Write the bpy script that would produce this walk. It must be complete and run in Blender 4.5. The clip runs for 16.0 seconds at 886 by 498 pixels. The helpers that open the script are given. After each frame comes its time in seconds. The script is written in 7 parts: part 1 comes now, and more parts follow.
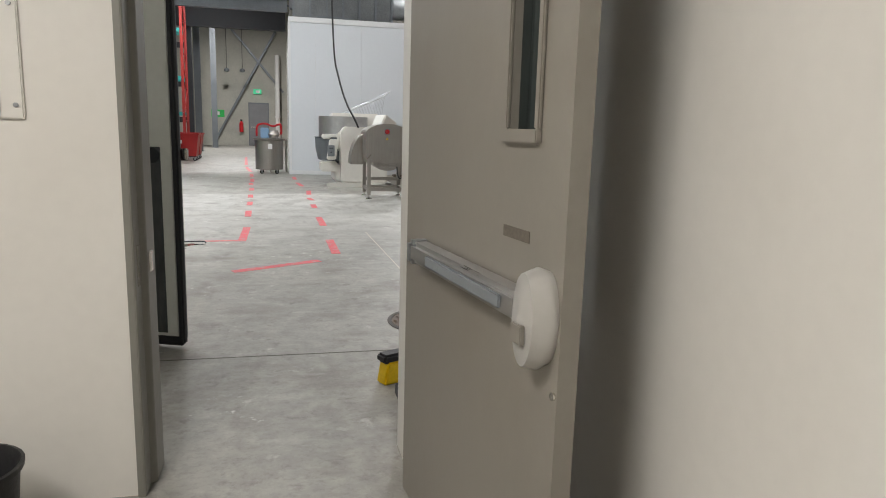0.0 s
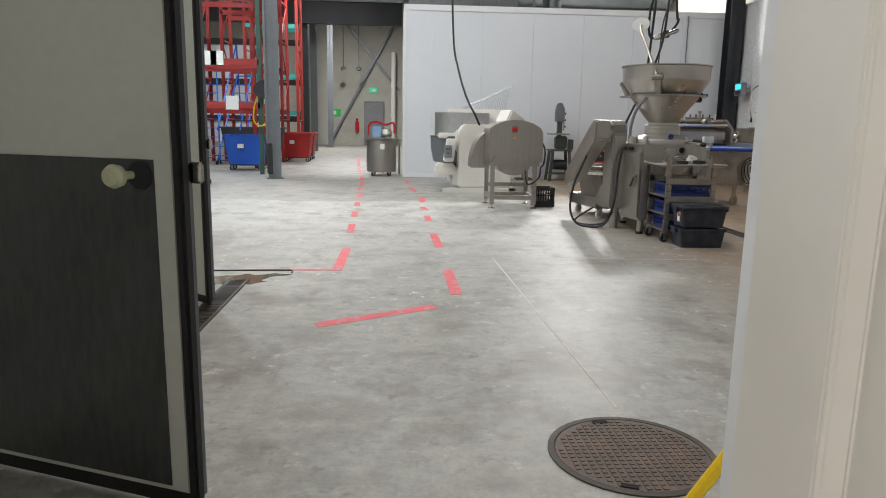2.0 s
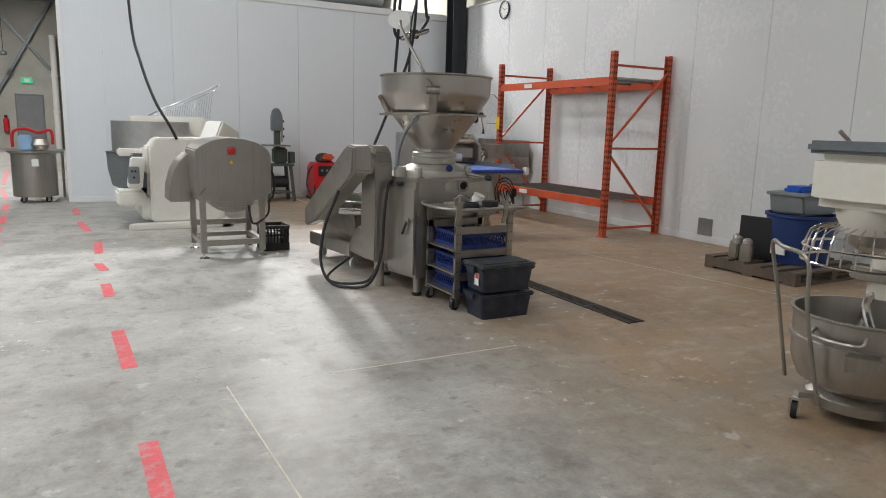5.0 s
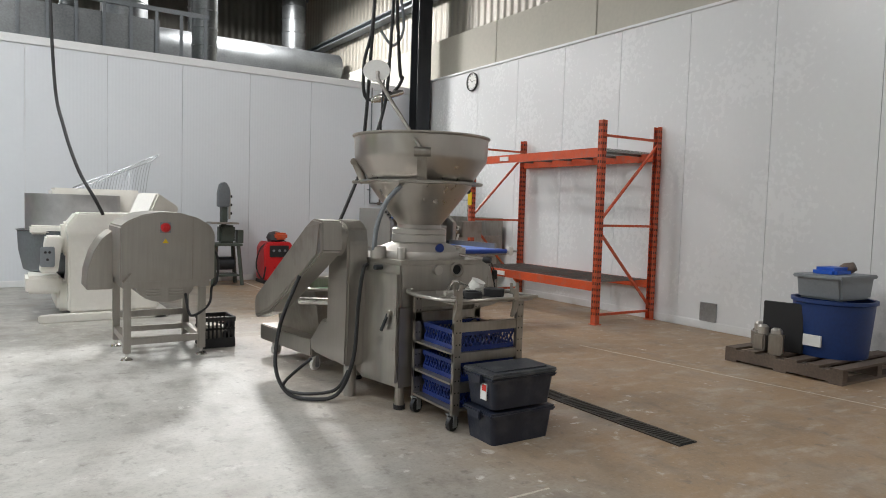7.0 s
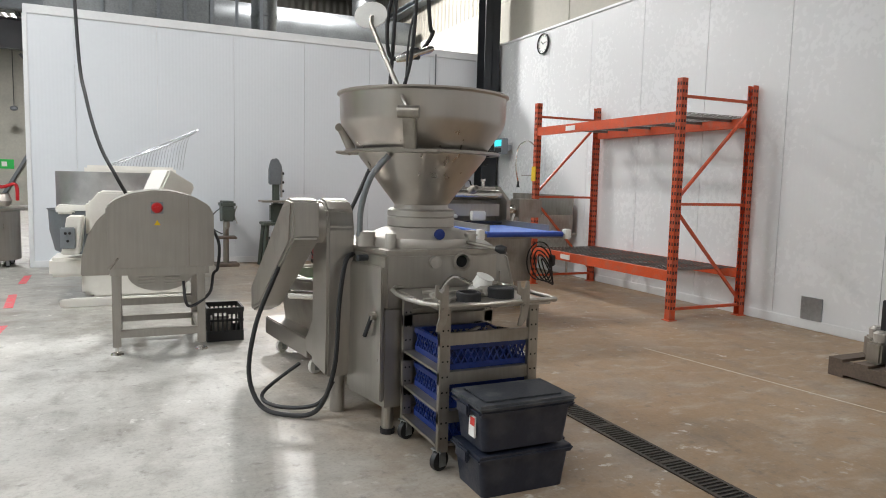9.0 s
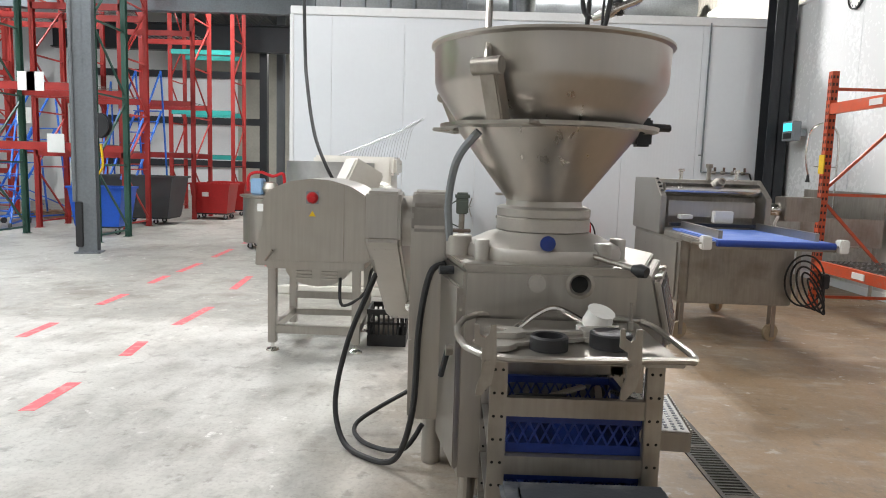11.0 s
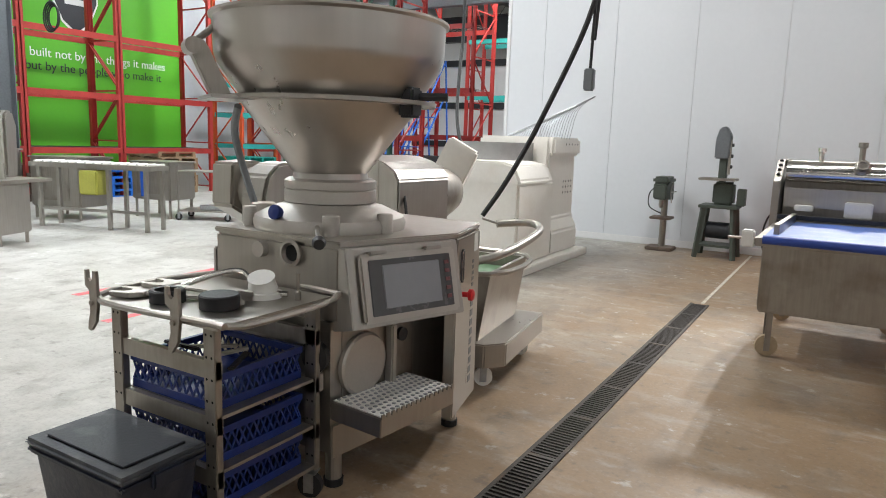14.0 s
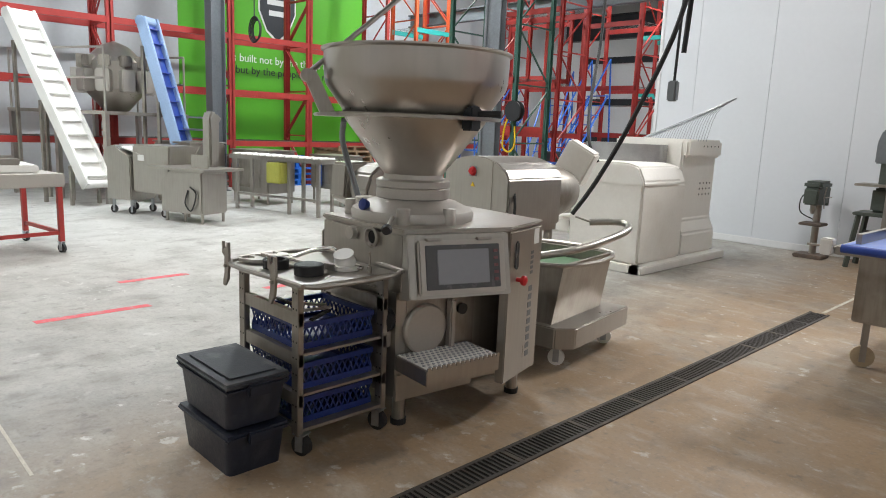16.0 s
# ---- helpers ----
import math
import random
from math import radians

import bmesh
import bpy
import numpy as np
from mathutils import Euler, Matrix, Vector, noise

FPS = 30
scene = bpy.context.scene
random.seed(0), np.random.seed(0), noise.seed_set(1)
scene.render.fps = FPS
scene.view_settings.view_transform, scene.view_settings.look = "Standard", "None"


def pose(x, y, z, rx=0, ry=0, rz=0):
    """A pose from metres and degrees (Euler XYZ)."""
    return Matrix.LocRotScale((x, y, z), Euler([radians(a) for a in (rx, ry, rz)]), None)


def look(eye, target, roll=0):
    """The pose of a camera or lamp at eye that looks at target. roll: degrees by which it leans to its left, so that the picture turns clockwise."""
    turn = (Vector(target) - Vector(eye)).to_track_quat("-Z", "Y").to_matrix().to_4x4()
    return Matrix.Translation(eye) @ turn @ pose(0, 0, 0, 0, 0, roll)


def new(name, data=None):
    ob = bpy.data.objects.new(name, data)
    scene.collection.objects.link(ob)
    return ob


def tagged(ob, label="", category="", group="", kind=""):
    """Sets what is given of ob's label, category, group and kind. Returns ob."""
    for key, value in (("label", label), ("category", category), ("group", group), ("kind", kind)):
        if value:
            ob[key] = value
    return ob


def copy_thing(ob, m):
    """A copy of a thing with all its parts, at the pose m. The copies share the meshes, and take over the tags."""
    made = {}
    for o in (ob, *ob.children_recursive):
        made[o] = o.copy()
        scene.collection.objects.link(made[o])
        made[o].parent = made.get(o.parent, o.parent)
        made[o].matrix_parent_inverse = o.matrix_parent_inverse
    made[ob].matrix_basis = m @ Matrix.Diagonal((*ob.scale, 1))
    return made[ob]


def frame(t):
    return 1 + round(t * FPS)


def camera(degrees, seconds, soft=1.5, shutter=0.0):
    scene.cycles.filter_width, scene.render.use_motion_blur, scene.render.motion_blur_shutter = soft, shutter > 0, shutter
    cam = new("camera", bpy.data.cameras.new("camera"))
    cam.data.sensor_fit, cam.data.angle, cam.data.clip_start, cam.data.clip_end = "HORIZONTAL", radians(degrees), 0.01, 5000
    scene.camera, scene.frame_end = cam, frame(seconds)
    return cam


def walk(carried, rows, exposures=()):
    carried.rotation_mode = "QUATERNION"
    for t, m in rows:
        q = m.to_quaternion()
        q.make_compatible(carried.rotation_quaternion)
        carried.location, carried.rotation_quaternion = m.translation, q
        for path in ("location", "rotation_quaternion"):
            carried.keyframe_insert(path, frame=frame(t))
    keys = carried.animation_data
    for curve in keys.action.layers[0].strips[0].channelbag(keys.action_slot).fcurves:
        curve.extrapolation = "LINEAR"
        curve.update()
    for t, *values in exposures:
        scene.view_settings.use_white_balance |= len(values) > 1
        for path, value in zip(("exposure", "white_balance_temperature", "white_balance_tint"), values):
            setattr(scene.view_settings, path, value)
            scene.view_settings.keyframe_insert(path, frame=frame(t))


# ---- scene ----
cam = camera(66.2, 16.0, soft=1.0)
PATH = [
    (0, (0.69, 0.72, 1.215), (1.148, 2.636, 0.868), 1.6),
    (0.5, (0.708, 1.07, 1.195), (0.931, 3.026, 0.845), 1.6),
    (1, (0.745, 1.61, 1.201), (0.897, 3.572, 0.846), 1.0),
    (1.5, (0.743, 2.066, 1.202), (0.88, 4.029, 0.847), 1.0),
    (2, (0.764, 2.531, 1.196), (0.898, 4.494, 0.836), 1.0),
    (2.5, (0.812, 3.036, 1.192), (0.961, 4.995, 0.815), 1.2),
    (3, (0.816, 3.558, 1.239), (0.988, 5.514, 0.858), 1.5),
    (3.5, (0.847, 3.997, 1.294), (1.23, 5.925, 0.921), 1.6),
    (4, (0.873, 4.345, 1.334), (1.308, 6.261, 0.959), 1.4),
    (4.5, (0.921, 4.685, 1.378), (1.451, 6.578, 1.01), 1.6),
    (5, (0.952, 4.91, 1.455), (1.897, 6.637, 1.102), 1.6),
    (5.2, (0.97, 5.03, 1.455), (1.986, 6.719, 1.117), 1.8),
    (7.3, (1.372, 6.21, 1.356), (2.451, 7.89, 1.251), 1.6),
    (7.5, (1.446, 6.281, 1.346), (2.513, 7.969, 1.239), 1.6),
    (8, (1.687, 6.457, 1.357), (2.71, 8.171, 1.233), 1.6),
    (8.5, (1.954, 6.56, 1.373), (2.913, 8.309, 1.221), 1.4),
    (9, (2.277, 6.643, 1.389), (3.103, 8.454, 1.196), 1.4),
    (9.5, (2.552, 6.832, 1.379), (3.253, 8.693, 1.162), 1.4),
    (10, (2.868, 7.073, 1.389), (3.392, 8.991, 1.169), 1.5),
    (10.2, (2.972, 7.16, 1.38), (3.382, 9.105, 1.157), 1.7),
    (12.3, (4.473, 7.875, 1.403), (4.021, 9.806, 1.149), 1.9),
    (12.5, (4.658, 7.918, 1.411), (4.18, 9.843, 1.154), 2.2),
    (13, (5.114, 7.885, 1.425), (4.609, 9.801, 1.157), 2.1),
    (13.5, (5.48, 7.953, 1.431), (4.782, 9.805, 1.146), 2.1),
    (14, (5.81, 8.07, 1.412), (4.802, 9.769, 1.098), 1.9),
    (14.5, (6.09, 8.162, 1.417), (4.879, 9.717, 1.075), 2.1),
    (15, (6.297, 8.084, 1.469), (5.025, 9.586, 1.116), 2.3),
    (15.5, (6.446, 8.018, 1.497), (5.096, 9.452, 1.144), 2.5),
    (16, (6.613, 7.941, 1.508), (5.203, 9.317, 1.158), 2.4),
]
walk(cam, [(t, look(eye, target, roll)) for t, eye, target, roll in PATH],
     [(0, -0.28), (0.5, -0.18), (1.5, -0.16), (3.5, -0.3), (5, -0.28), (8, -0.08), (10, 0.16), (13, 0.28), (14.5, 0.16), (16, 0.08)])

# ---- light ----
world = bpy.data.worlds.new("world")
scene.world = world
world.use_nodes = True
world.node_tree.nodes["Background"].inputs[0].default_value = (0.75, 0.85, 1.0, 1)
world.node_tree.nodes["Background"].inputs[1].default_value = 0.1
scene.view_settings.exposure = 0.0


def lamp(name, x, y, z, sx, sy, power, colour=(1.0, 0.985, 0.97)):
    data = bpy.data.lights.new(name, "AREA")
    data.shape, data.size, data.size_y, data.energy, data.color = "RECTANGLE", sx, sy, power, colour
    ob = new(name, data)
    ob.matrix_world = pose(x, y, z)
    return ob


# (4.8, 14.6), (6.9, 6.2) and (-0.75, 5.7) are fill lights added to brighten
BAYS_AND_FILLS = [(-4.5, 10.0, 330), (-4.5, 15.0, 330), (-6.5, 20.5, 320), (0.6, 14.0, 215), (-0.4, 8.2, 100), (4.8, 14.6, 110),
             (5.9, 21.2, 1010), (-2.0, 24.0, 330), (-1.5, 34.0, 800), (6.9, 6.2, 75), (-0.75, 5.7, 95)]
for bx, by, power in BAYS_AND_FILLS:
    if power > 1000:
        for side in (-0.24, 0.24):
            lamp("bay_and_fill_lamp", bx + side, by, 6.55, 0.12, 0.95, power / 2)
    else:
        lamp("bay_and_fill_lamp", bx, by, 6.55, 0.55, 0.95, power, (0.9, 0.965, 1.0) if bx < -3 else (1.0, 0.985, 0.97))
lamp("lobby_lamp", -0.35, 0.9, 2.52, 0.5, 1.0, 46, (1.0, 0.95, 0.89))


# ---- materials ----
def shader(name, colour, rough=0.5, metal=0.0, vary=0.12, scale=6.0, bump=0.05, stretch=(1, 1, 1), dirt=None, amount=0.0, dirt_scale=2.0, shine=0.1):
    m = bpy.data.materials.new(name)
    m.use_nodes = True
    nt = m.node_tree
    bsdf = nt.nodes["Principled BSDF"]
    co = nt.nodes.new("ShaderNodeTexCoord")
    mp = nt.nodes.new("ShaderNodeMapping")
    mp.inputs["Scale"].default_value = stretch
    nt.links.new(co.outputs["Object"], mp.inputs[0])
    fine, wide = nt.nodes.new("ShaderNodeTexNoise"), nt.nodes.new("ShaderNodeTexNoise")
    fine.inputs["Scale"].default_value, fine.inputs["Detail"].default_value = scale * 8, 5
    wide.inputs["Scale"].default_value, wide.inputs["Detail"].default_value = scale * 0.6, 4
    nt.links.new(mp.outputs[0], fine.inputs[0])
    nt.links.new(co.outputs["Object"], wide.inputs[0])
    add = nt.nodes.new("ShaderNodeMath")
    add.operation = "ADD"
    nt.links.new(fine.outputs[0], add.inputs[0])
    nt.links.new(wide.outputs[0], add.inputs[1])
    rng = nt.nodes.new("ShaderNodeMapRange")
    rng.inputs[1].default_value, rng.inputs[2].default_value = 0.6, 1.4
    rng.inputs[3].default_value, rng.inputs[4].default_value = 1 - vary, 1 + vary
    nt.links.new(add.outputs[0], rng.inputs[0])
    mix = nt.nodes.new("ShaderNodeMix")
    mix.data_type, mix.blend_type = "RGBA", "MULTIPLY"
    mix.inputs[0].default_value = 1
    mix.inputs[6].default_value = (*colour, 1)
    nt.links.new(rng.outputs[0], mix.inputs[7])
    out = mix.outputs[2]
    if dirt:
        spots = nt.nodes.new("ShaderNodeTexNoise")
        spots.inputs["Scale"].default_value, spots.inputs["Detail"].default_value = dirt_scale, 8
        nt.links.new(co.outputs["Object"], spots.inputs[0])
        edge = nt.nodes.new("ShaderNodeMapRange")
        edge.inputs[1].default_value, edge.inputs[2].default_value, edge.inputs[4].default_value = 0.5, 0.72, amount
        nt.links.new(spots.outputs[0], edge.inputs[0])
        over = nt.nodes.new("ShaderNodeMix")
        over.data_type = "RGBA"
        over.inputs[7].default_value = (*dirt, 1)
        nt.links.new(edge.outputs[0], over.inputs[0])
        nt.links.new(out, over.inputs[6])
        out = over.outputs[2]
    nt.links.new(out, bsdf.inputs["Base Color"])
    rr = nt.nodes.new("ShaderNodeMapRange")
    rr.inputs[1].default_value, rr.inputs[2].default_value = 0.6, 1.4
    rr.inputs[3].default_value, rr.inputs[4].default_value = max(0.03, rough - shine), min(1, rough + shine)
    nt.links.new(add.outputs[0], rr.inputs[0])
    nt.links.new(rr.outputs[0], bsdf.inputs["Roughness"])
    bsdf.inputs["Metallic"].default_value = metal
    if bump:
        bp = nt.nodes.new("ShaderNodeBump")
        bp.inputs["Strength"].default_value, bp.inputs["Distance"].default_value = bump, 0.01
        nt.links.new(fine.outputs[0], bp.inputs["Height"])
        nt.links.new(bp.outputs[0], bsdf.inputs["Normal"])
    return m


def glowing(name, colour, strength):
    m = bpy.data.materials.new(name)
    m.use_nodes = True
    b = m.node_tree.nodes["Principled BSDF"]
    b.inputs["Base Color"].default_value = (*colour, 1)
    b.inputs["Emission Color"].default_value, b.inputs["Emission Strength"].default_value = (*colour, 1), strength
    return m


def ribbed(m, pitch, depth, axis="X"):
    nt = m.node_tree
    co, wave, bp = nt.nodes.new("ShaderNodeTexCoord"), nt.nodes.new("ShaderNodeTexWave"), nt.nodes.new("ShaderNodeBump")
    wave.bands_direction = axis
    wave.inputs["Scale"].default_value = 0.314 / pitch
    bp.inputs["Strength"].default_value, bp.inputs["Distance"].default_value = 0.6, depth
    nt.links.new(co.outputs["Object"], wave.inputs[0])
    nt.links.new(wave.outputs[0], bp.inputs["Height"])
    nt.links.new(bp.outputs[0], nt.nodes["Principled BSDF"].inputs["Normal"])
    return m


STEEL = shader("brushed_steel", (0.41, 0.388, 0.355), 0.36, 0.92, 0.12, 5, 0.03, (1, 1, 0.06), (0.30, 0.27, 0.23), 0.35, 3)
STEEL_DARK = shader("worn_steel", (0.36, 0.335, 0.30), 0.42, 0.88, 0.2, 6, 0.05, (1, 1, 0.1), (0.16, 0.13, 0.10), 0.5, 5)
STEEL_CAST = shader("matt_cast_steel", (0.48, 0.455, 0.42), 0.5, 0.8, 0.08, 9, 0.06)
GALV = shader("galvanised_steel", (0.40, 0.42, 0.44), 0.35, 0.9, 0.25, 4, 0.04)
# galvanised steel with the dimness of the roof void put into its colour
DUCT = shader("dimmed_duct_zinc", (0.17, 0.18, 0.185), 0.42, 0.85, 0.3, 4, 0.05)
CHROME = shader("chrome", (0.72, 0.7, 0.67), 0.2, 1.0, 0.06, 8, 0.0)
WHITE_PANEL = ribbed(shader("white_ribbed_panel", (0.68, 0.71, 0.745), 0.25, 0, 0.02, 2, 0, shine=0.015), 0.05, 0.0006)
WHITE_PANEL_E = ribbed(shader("white_ribbed_panel_side", (0.74, 0.75, 0.76), 0.27, 0, 0.02, 2, 0, shine=0.015), 0.05, 0.0005, "Y")
WHITE_TRIM = shader("white_trim", (0.72, 0.73, 0.74), 0.4, 0, 0.05, 3, 0.02)
PLASTER = shader("cream_painted_wall", (0.76, 0.74, 0.70), 0.6, 0, 0.03, 3, 0.04, dirt=(0.6, 0.56, 0.5), amount=0.25, dirt_scale=1.2)
FRAME_PAINT = shader("grey_beige_door_paint", (0.265, 0.245, 0.215), 0.45, 0, 0.08, 4, 0.04, dirt=(0.2, 0.17, 0.14), amount=0.3, dirt_scale=2.5)
# grey frame paint, darkened to carry the shade on the left jamb
JAMB_PAINT = shader("shaded_grey_frame_paint", (0.23, 0.222, 0.2), 0.5, 0, 0.07, 4, 0.03)
CREAM = shader("cream_enamel", (0.78, 0.75, 0.68), 0.4, 0, 0.05, 4, 0.02, dirt=(0.5, 0.42, 0.32), amount=0.3, dirt_scale=4)
WHITE_ENAMEL = shader("white_enamel", (0.80, 0.78, 0.73), 0.38, 0, 0.04, 4, 0.02, dirt=(0.62, 0.56, 0.48), amount=0.3, dirt_scale=3)
COOLER = shader("cooler_door_skin", (0.68, 0.69, 0.64), 0.4, 0.05, 0.06, 3, 0.05)
KICK = shader("dark_kick_plate", (0.10, 0.105, 0.105), 0.38, 0.6, 0.3, 5, 0.12, (1, 1, 0.3))
BLACK = shader("black_rubber", (0.018, 0.018, 0.02), 0.55, 0, 0.2, 10, 0.1)
BLACK_METAL = shader("black_painted_steel", (0.03, 0.033, 0.038), 0.5, 0.2, 0.25, 5, 0.05)
GREY_STEEL = shader("grey_painted_steel", (0.16, 0.175, 0.19), 0.45, 0.3, 0.2, 4, 0.05)
TOTE = shader("navy_tote_plastic", (0.014, 0.019, 0.035), 0.42, 0, 0.25, 7, 0.12, dirt=(0.12, 0.12, 0.12), amount=0.25, dirt_scale=9)
TOTE_LID = shader("dusty_tote_lid", (0.05, 0.055, 0.065), 0.6, 0, 0.3, 9, 0.15, dirt=(0.17, 0.17, 0.17), amount=0.6, dirt_scale=7)
BLUE = shader("blue_crate_plastic", (0.007, 0.025, 0.16), 0.4, 0, 0.2, 7, 0.05)
BLUE_BIN = shader("blue_bin_plastic", (0.01, 0.09, 0.50), 0.45, 0, 0.15, 4, 0.05)
BELT = shader("blue_belt", (0.10, 0.19, 0.55), 0.5, 0, 0.1, 6, 0.04, dirt=(0.28, 0.36, 0.6), amount=0.35, dirt_scale=6)
BELT_EDGE = shader("blue_belt_edge", (0.02, 0.06, 0.32), 0.45, 0, 0.15, 6, 0.04)
RED_BIN = shader("red_bin_plastic", (0.42, 0.02, 0.02), 0.45, 0, 0.2, 4, 0.05)
RED_DULL = shader("dim_red_print", (0.16, 0.05, 0.055), 0.3, 0, 0.1, 6, 0)
RED = shader("red_machine_paint", (0.55, 0.015, 0.02), 0.35, 0, 0.12, 6, 0.03)
RACK_ORANGE = shader("orange_rack_paint", (0.60, 0.085, 0.025), 0.42, 0, 0.2, 9, 0.08, dirt=(0.25, 0.2, 0.16), amount=0.35, dirt_scale=14)
RACK_RED = shader("red_rack_paint", (0.38, 0.035, 0.03), 0.5, 0, 0.25, 9, 0.08)
RACK_GREEN = shader("dark_green_rack_paint", (0.035, 0.10, 0.075), 0.5, 0, 0.25, 9, 0.08)
RACK_TEAL = shader("teal_beam_paint", (0.03, 0.36, 0.33), 0.5, 0, 0.2, 9, 0.08)
SLOT_DARK = shader("slot_shadowed_steel", (0.05, 0.02, 0.015), 0.7, 0, 0.2, 9, 0)
JOINT = shader("dusty_joint_filler", (0.13, 0.12, 0.105), 0.85, 0, 0.3, 12, 0.1)
MESH_WIRE = shader("zinc_mesh_deck", (0.20, 0.19, 0.18), 0.5, 0.7, 0.3, 9, 0.05)
YELLOW = shader("yellow_plastic", (0.75, 0.5, 0.01), 0.4, 0, 0.15, 8, 0.03)
WOOD = shader("pallet_wood", (0.30, 0.20, 0.12), 0.8, 0, 0.35, 7, 0.3, (1, 0.15, 1))
TAPE = shader("red_floor_tape", (0.72, 0.10, 0.12), 0.5, 0, 0.2, 8, 0.1, dirt=(0.45, 0.36, 0.33), amount=0.75, dirt_scale=16)
TAPE_WHITE = shader("worn_white_line", (0.62, 0.58, 0.5), 0.7, 0, 0.3, 20, 0.1)
IRON = shader("rusty_cast_iron", (0.16, 0.125, 0.105), 0.65, 0.5, 0.4, 14, 0.3, dirt=(0.25, 0.17, 0.12), amount=0.5, dirt_scale=9)
GRATE = shader("cast_drain_grate", (0.07, 0.062, 0.055), 0.6, 0.5, 0.35, 14, 0.2, dirt=(0.2, 0.15, 0.1), amount=0.5, dirt_scale=5)
DARK = shader("pit_black", (0.008, 0.008, 0.008), 0.9)
CONCRETE = shader("concrete_wall", (0.42, 0.41, 0.36), 0.8, 0, 0.12, 1.5, 0.15, dirt=(0.26, 0.26, 0.23), amount=0.5, dirt_scale=0.8)
BEIGE_WALL = shader("beige_precast", (0.44, 0.42, 0.36), 0.75, 0, 0.08, 2, 0.1)
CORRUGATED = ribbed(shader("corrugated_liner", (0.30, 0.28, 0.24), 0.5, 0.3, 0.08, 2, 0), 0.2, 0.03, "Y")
# the same liner in a darker copy, its colour offsetting the key lamp's glare
CORRUGATED_N = ribbed(shader("corrugated_liner_dimmed", (0.12, 0.115, 0.10), 0.5, 0.3, 0.08, 2, 0), 0.2, 0.03, "X")
DECK = ribbed(shader("roof_deck", (0.10, 0.105, 0.11), 0.6, 0.2, 0.2, 2, 0), 0.2, 0.04, "X")
GREEN_WALL = shader("green_wall_paint", (0.10, 0.42, 0.02), 0.6, 0, 0.06, 2, 0.05)
GREY_WALL = shader("pale_grey_wall", (0.52, 0.54, 0.56), 0.7, 0, 0.06, 1.5, 0.05)
PAPER = shader("white_paper", (0.78, 0.78, 0.76), 0.7, 0, 0.04, 10, 0)
PAPER_RED = shader("red_print", (0.65, 0.05, 0.04), 0.7, 0, 0.1, 30, 0)
SCREEN = shader("grey_touch_screen", (0.27, 0.28, 0.31), 0.22, 0, 0.05, 3, 0)
SCREEN_DARK = shader("dark_screen_border", (0.08, 0.08, 0.085), 0.25, 0, 0.1, 3, 0)
GREY_PLASTIC = shader("grey_plastic", (0.22, 0.24, 0.26), 0.5, 0, 0.12, 6, 0.05)
WHITE_PLASTIC = shader("white_plastic", (0.78, 0.77, 0.74), 0.45, 0, 0.05, 8, 0.02)
GREEN_CAST = shader("green_grey_machine_paint", (0.075, 0.09, 0.077), 0.5, 0.2, 0.25, 10, 0.1)
LENS = glowing("lamp_diffuser", (1, 0.97, 0.92), 9.0)
DISPLAY = glowing("cyan_display", (0.05, 0.65, 0.75), 1.2)
SIGN_GREEN = glowing("green_exit_sign", (0.05, 0.5, 0.25), 0.6)


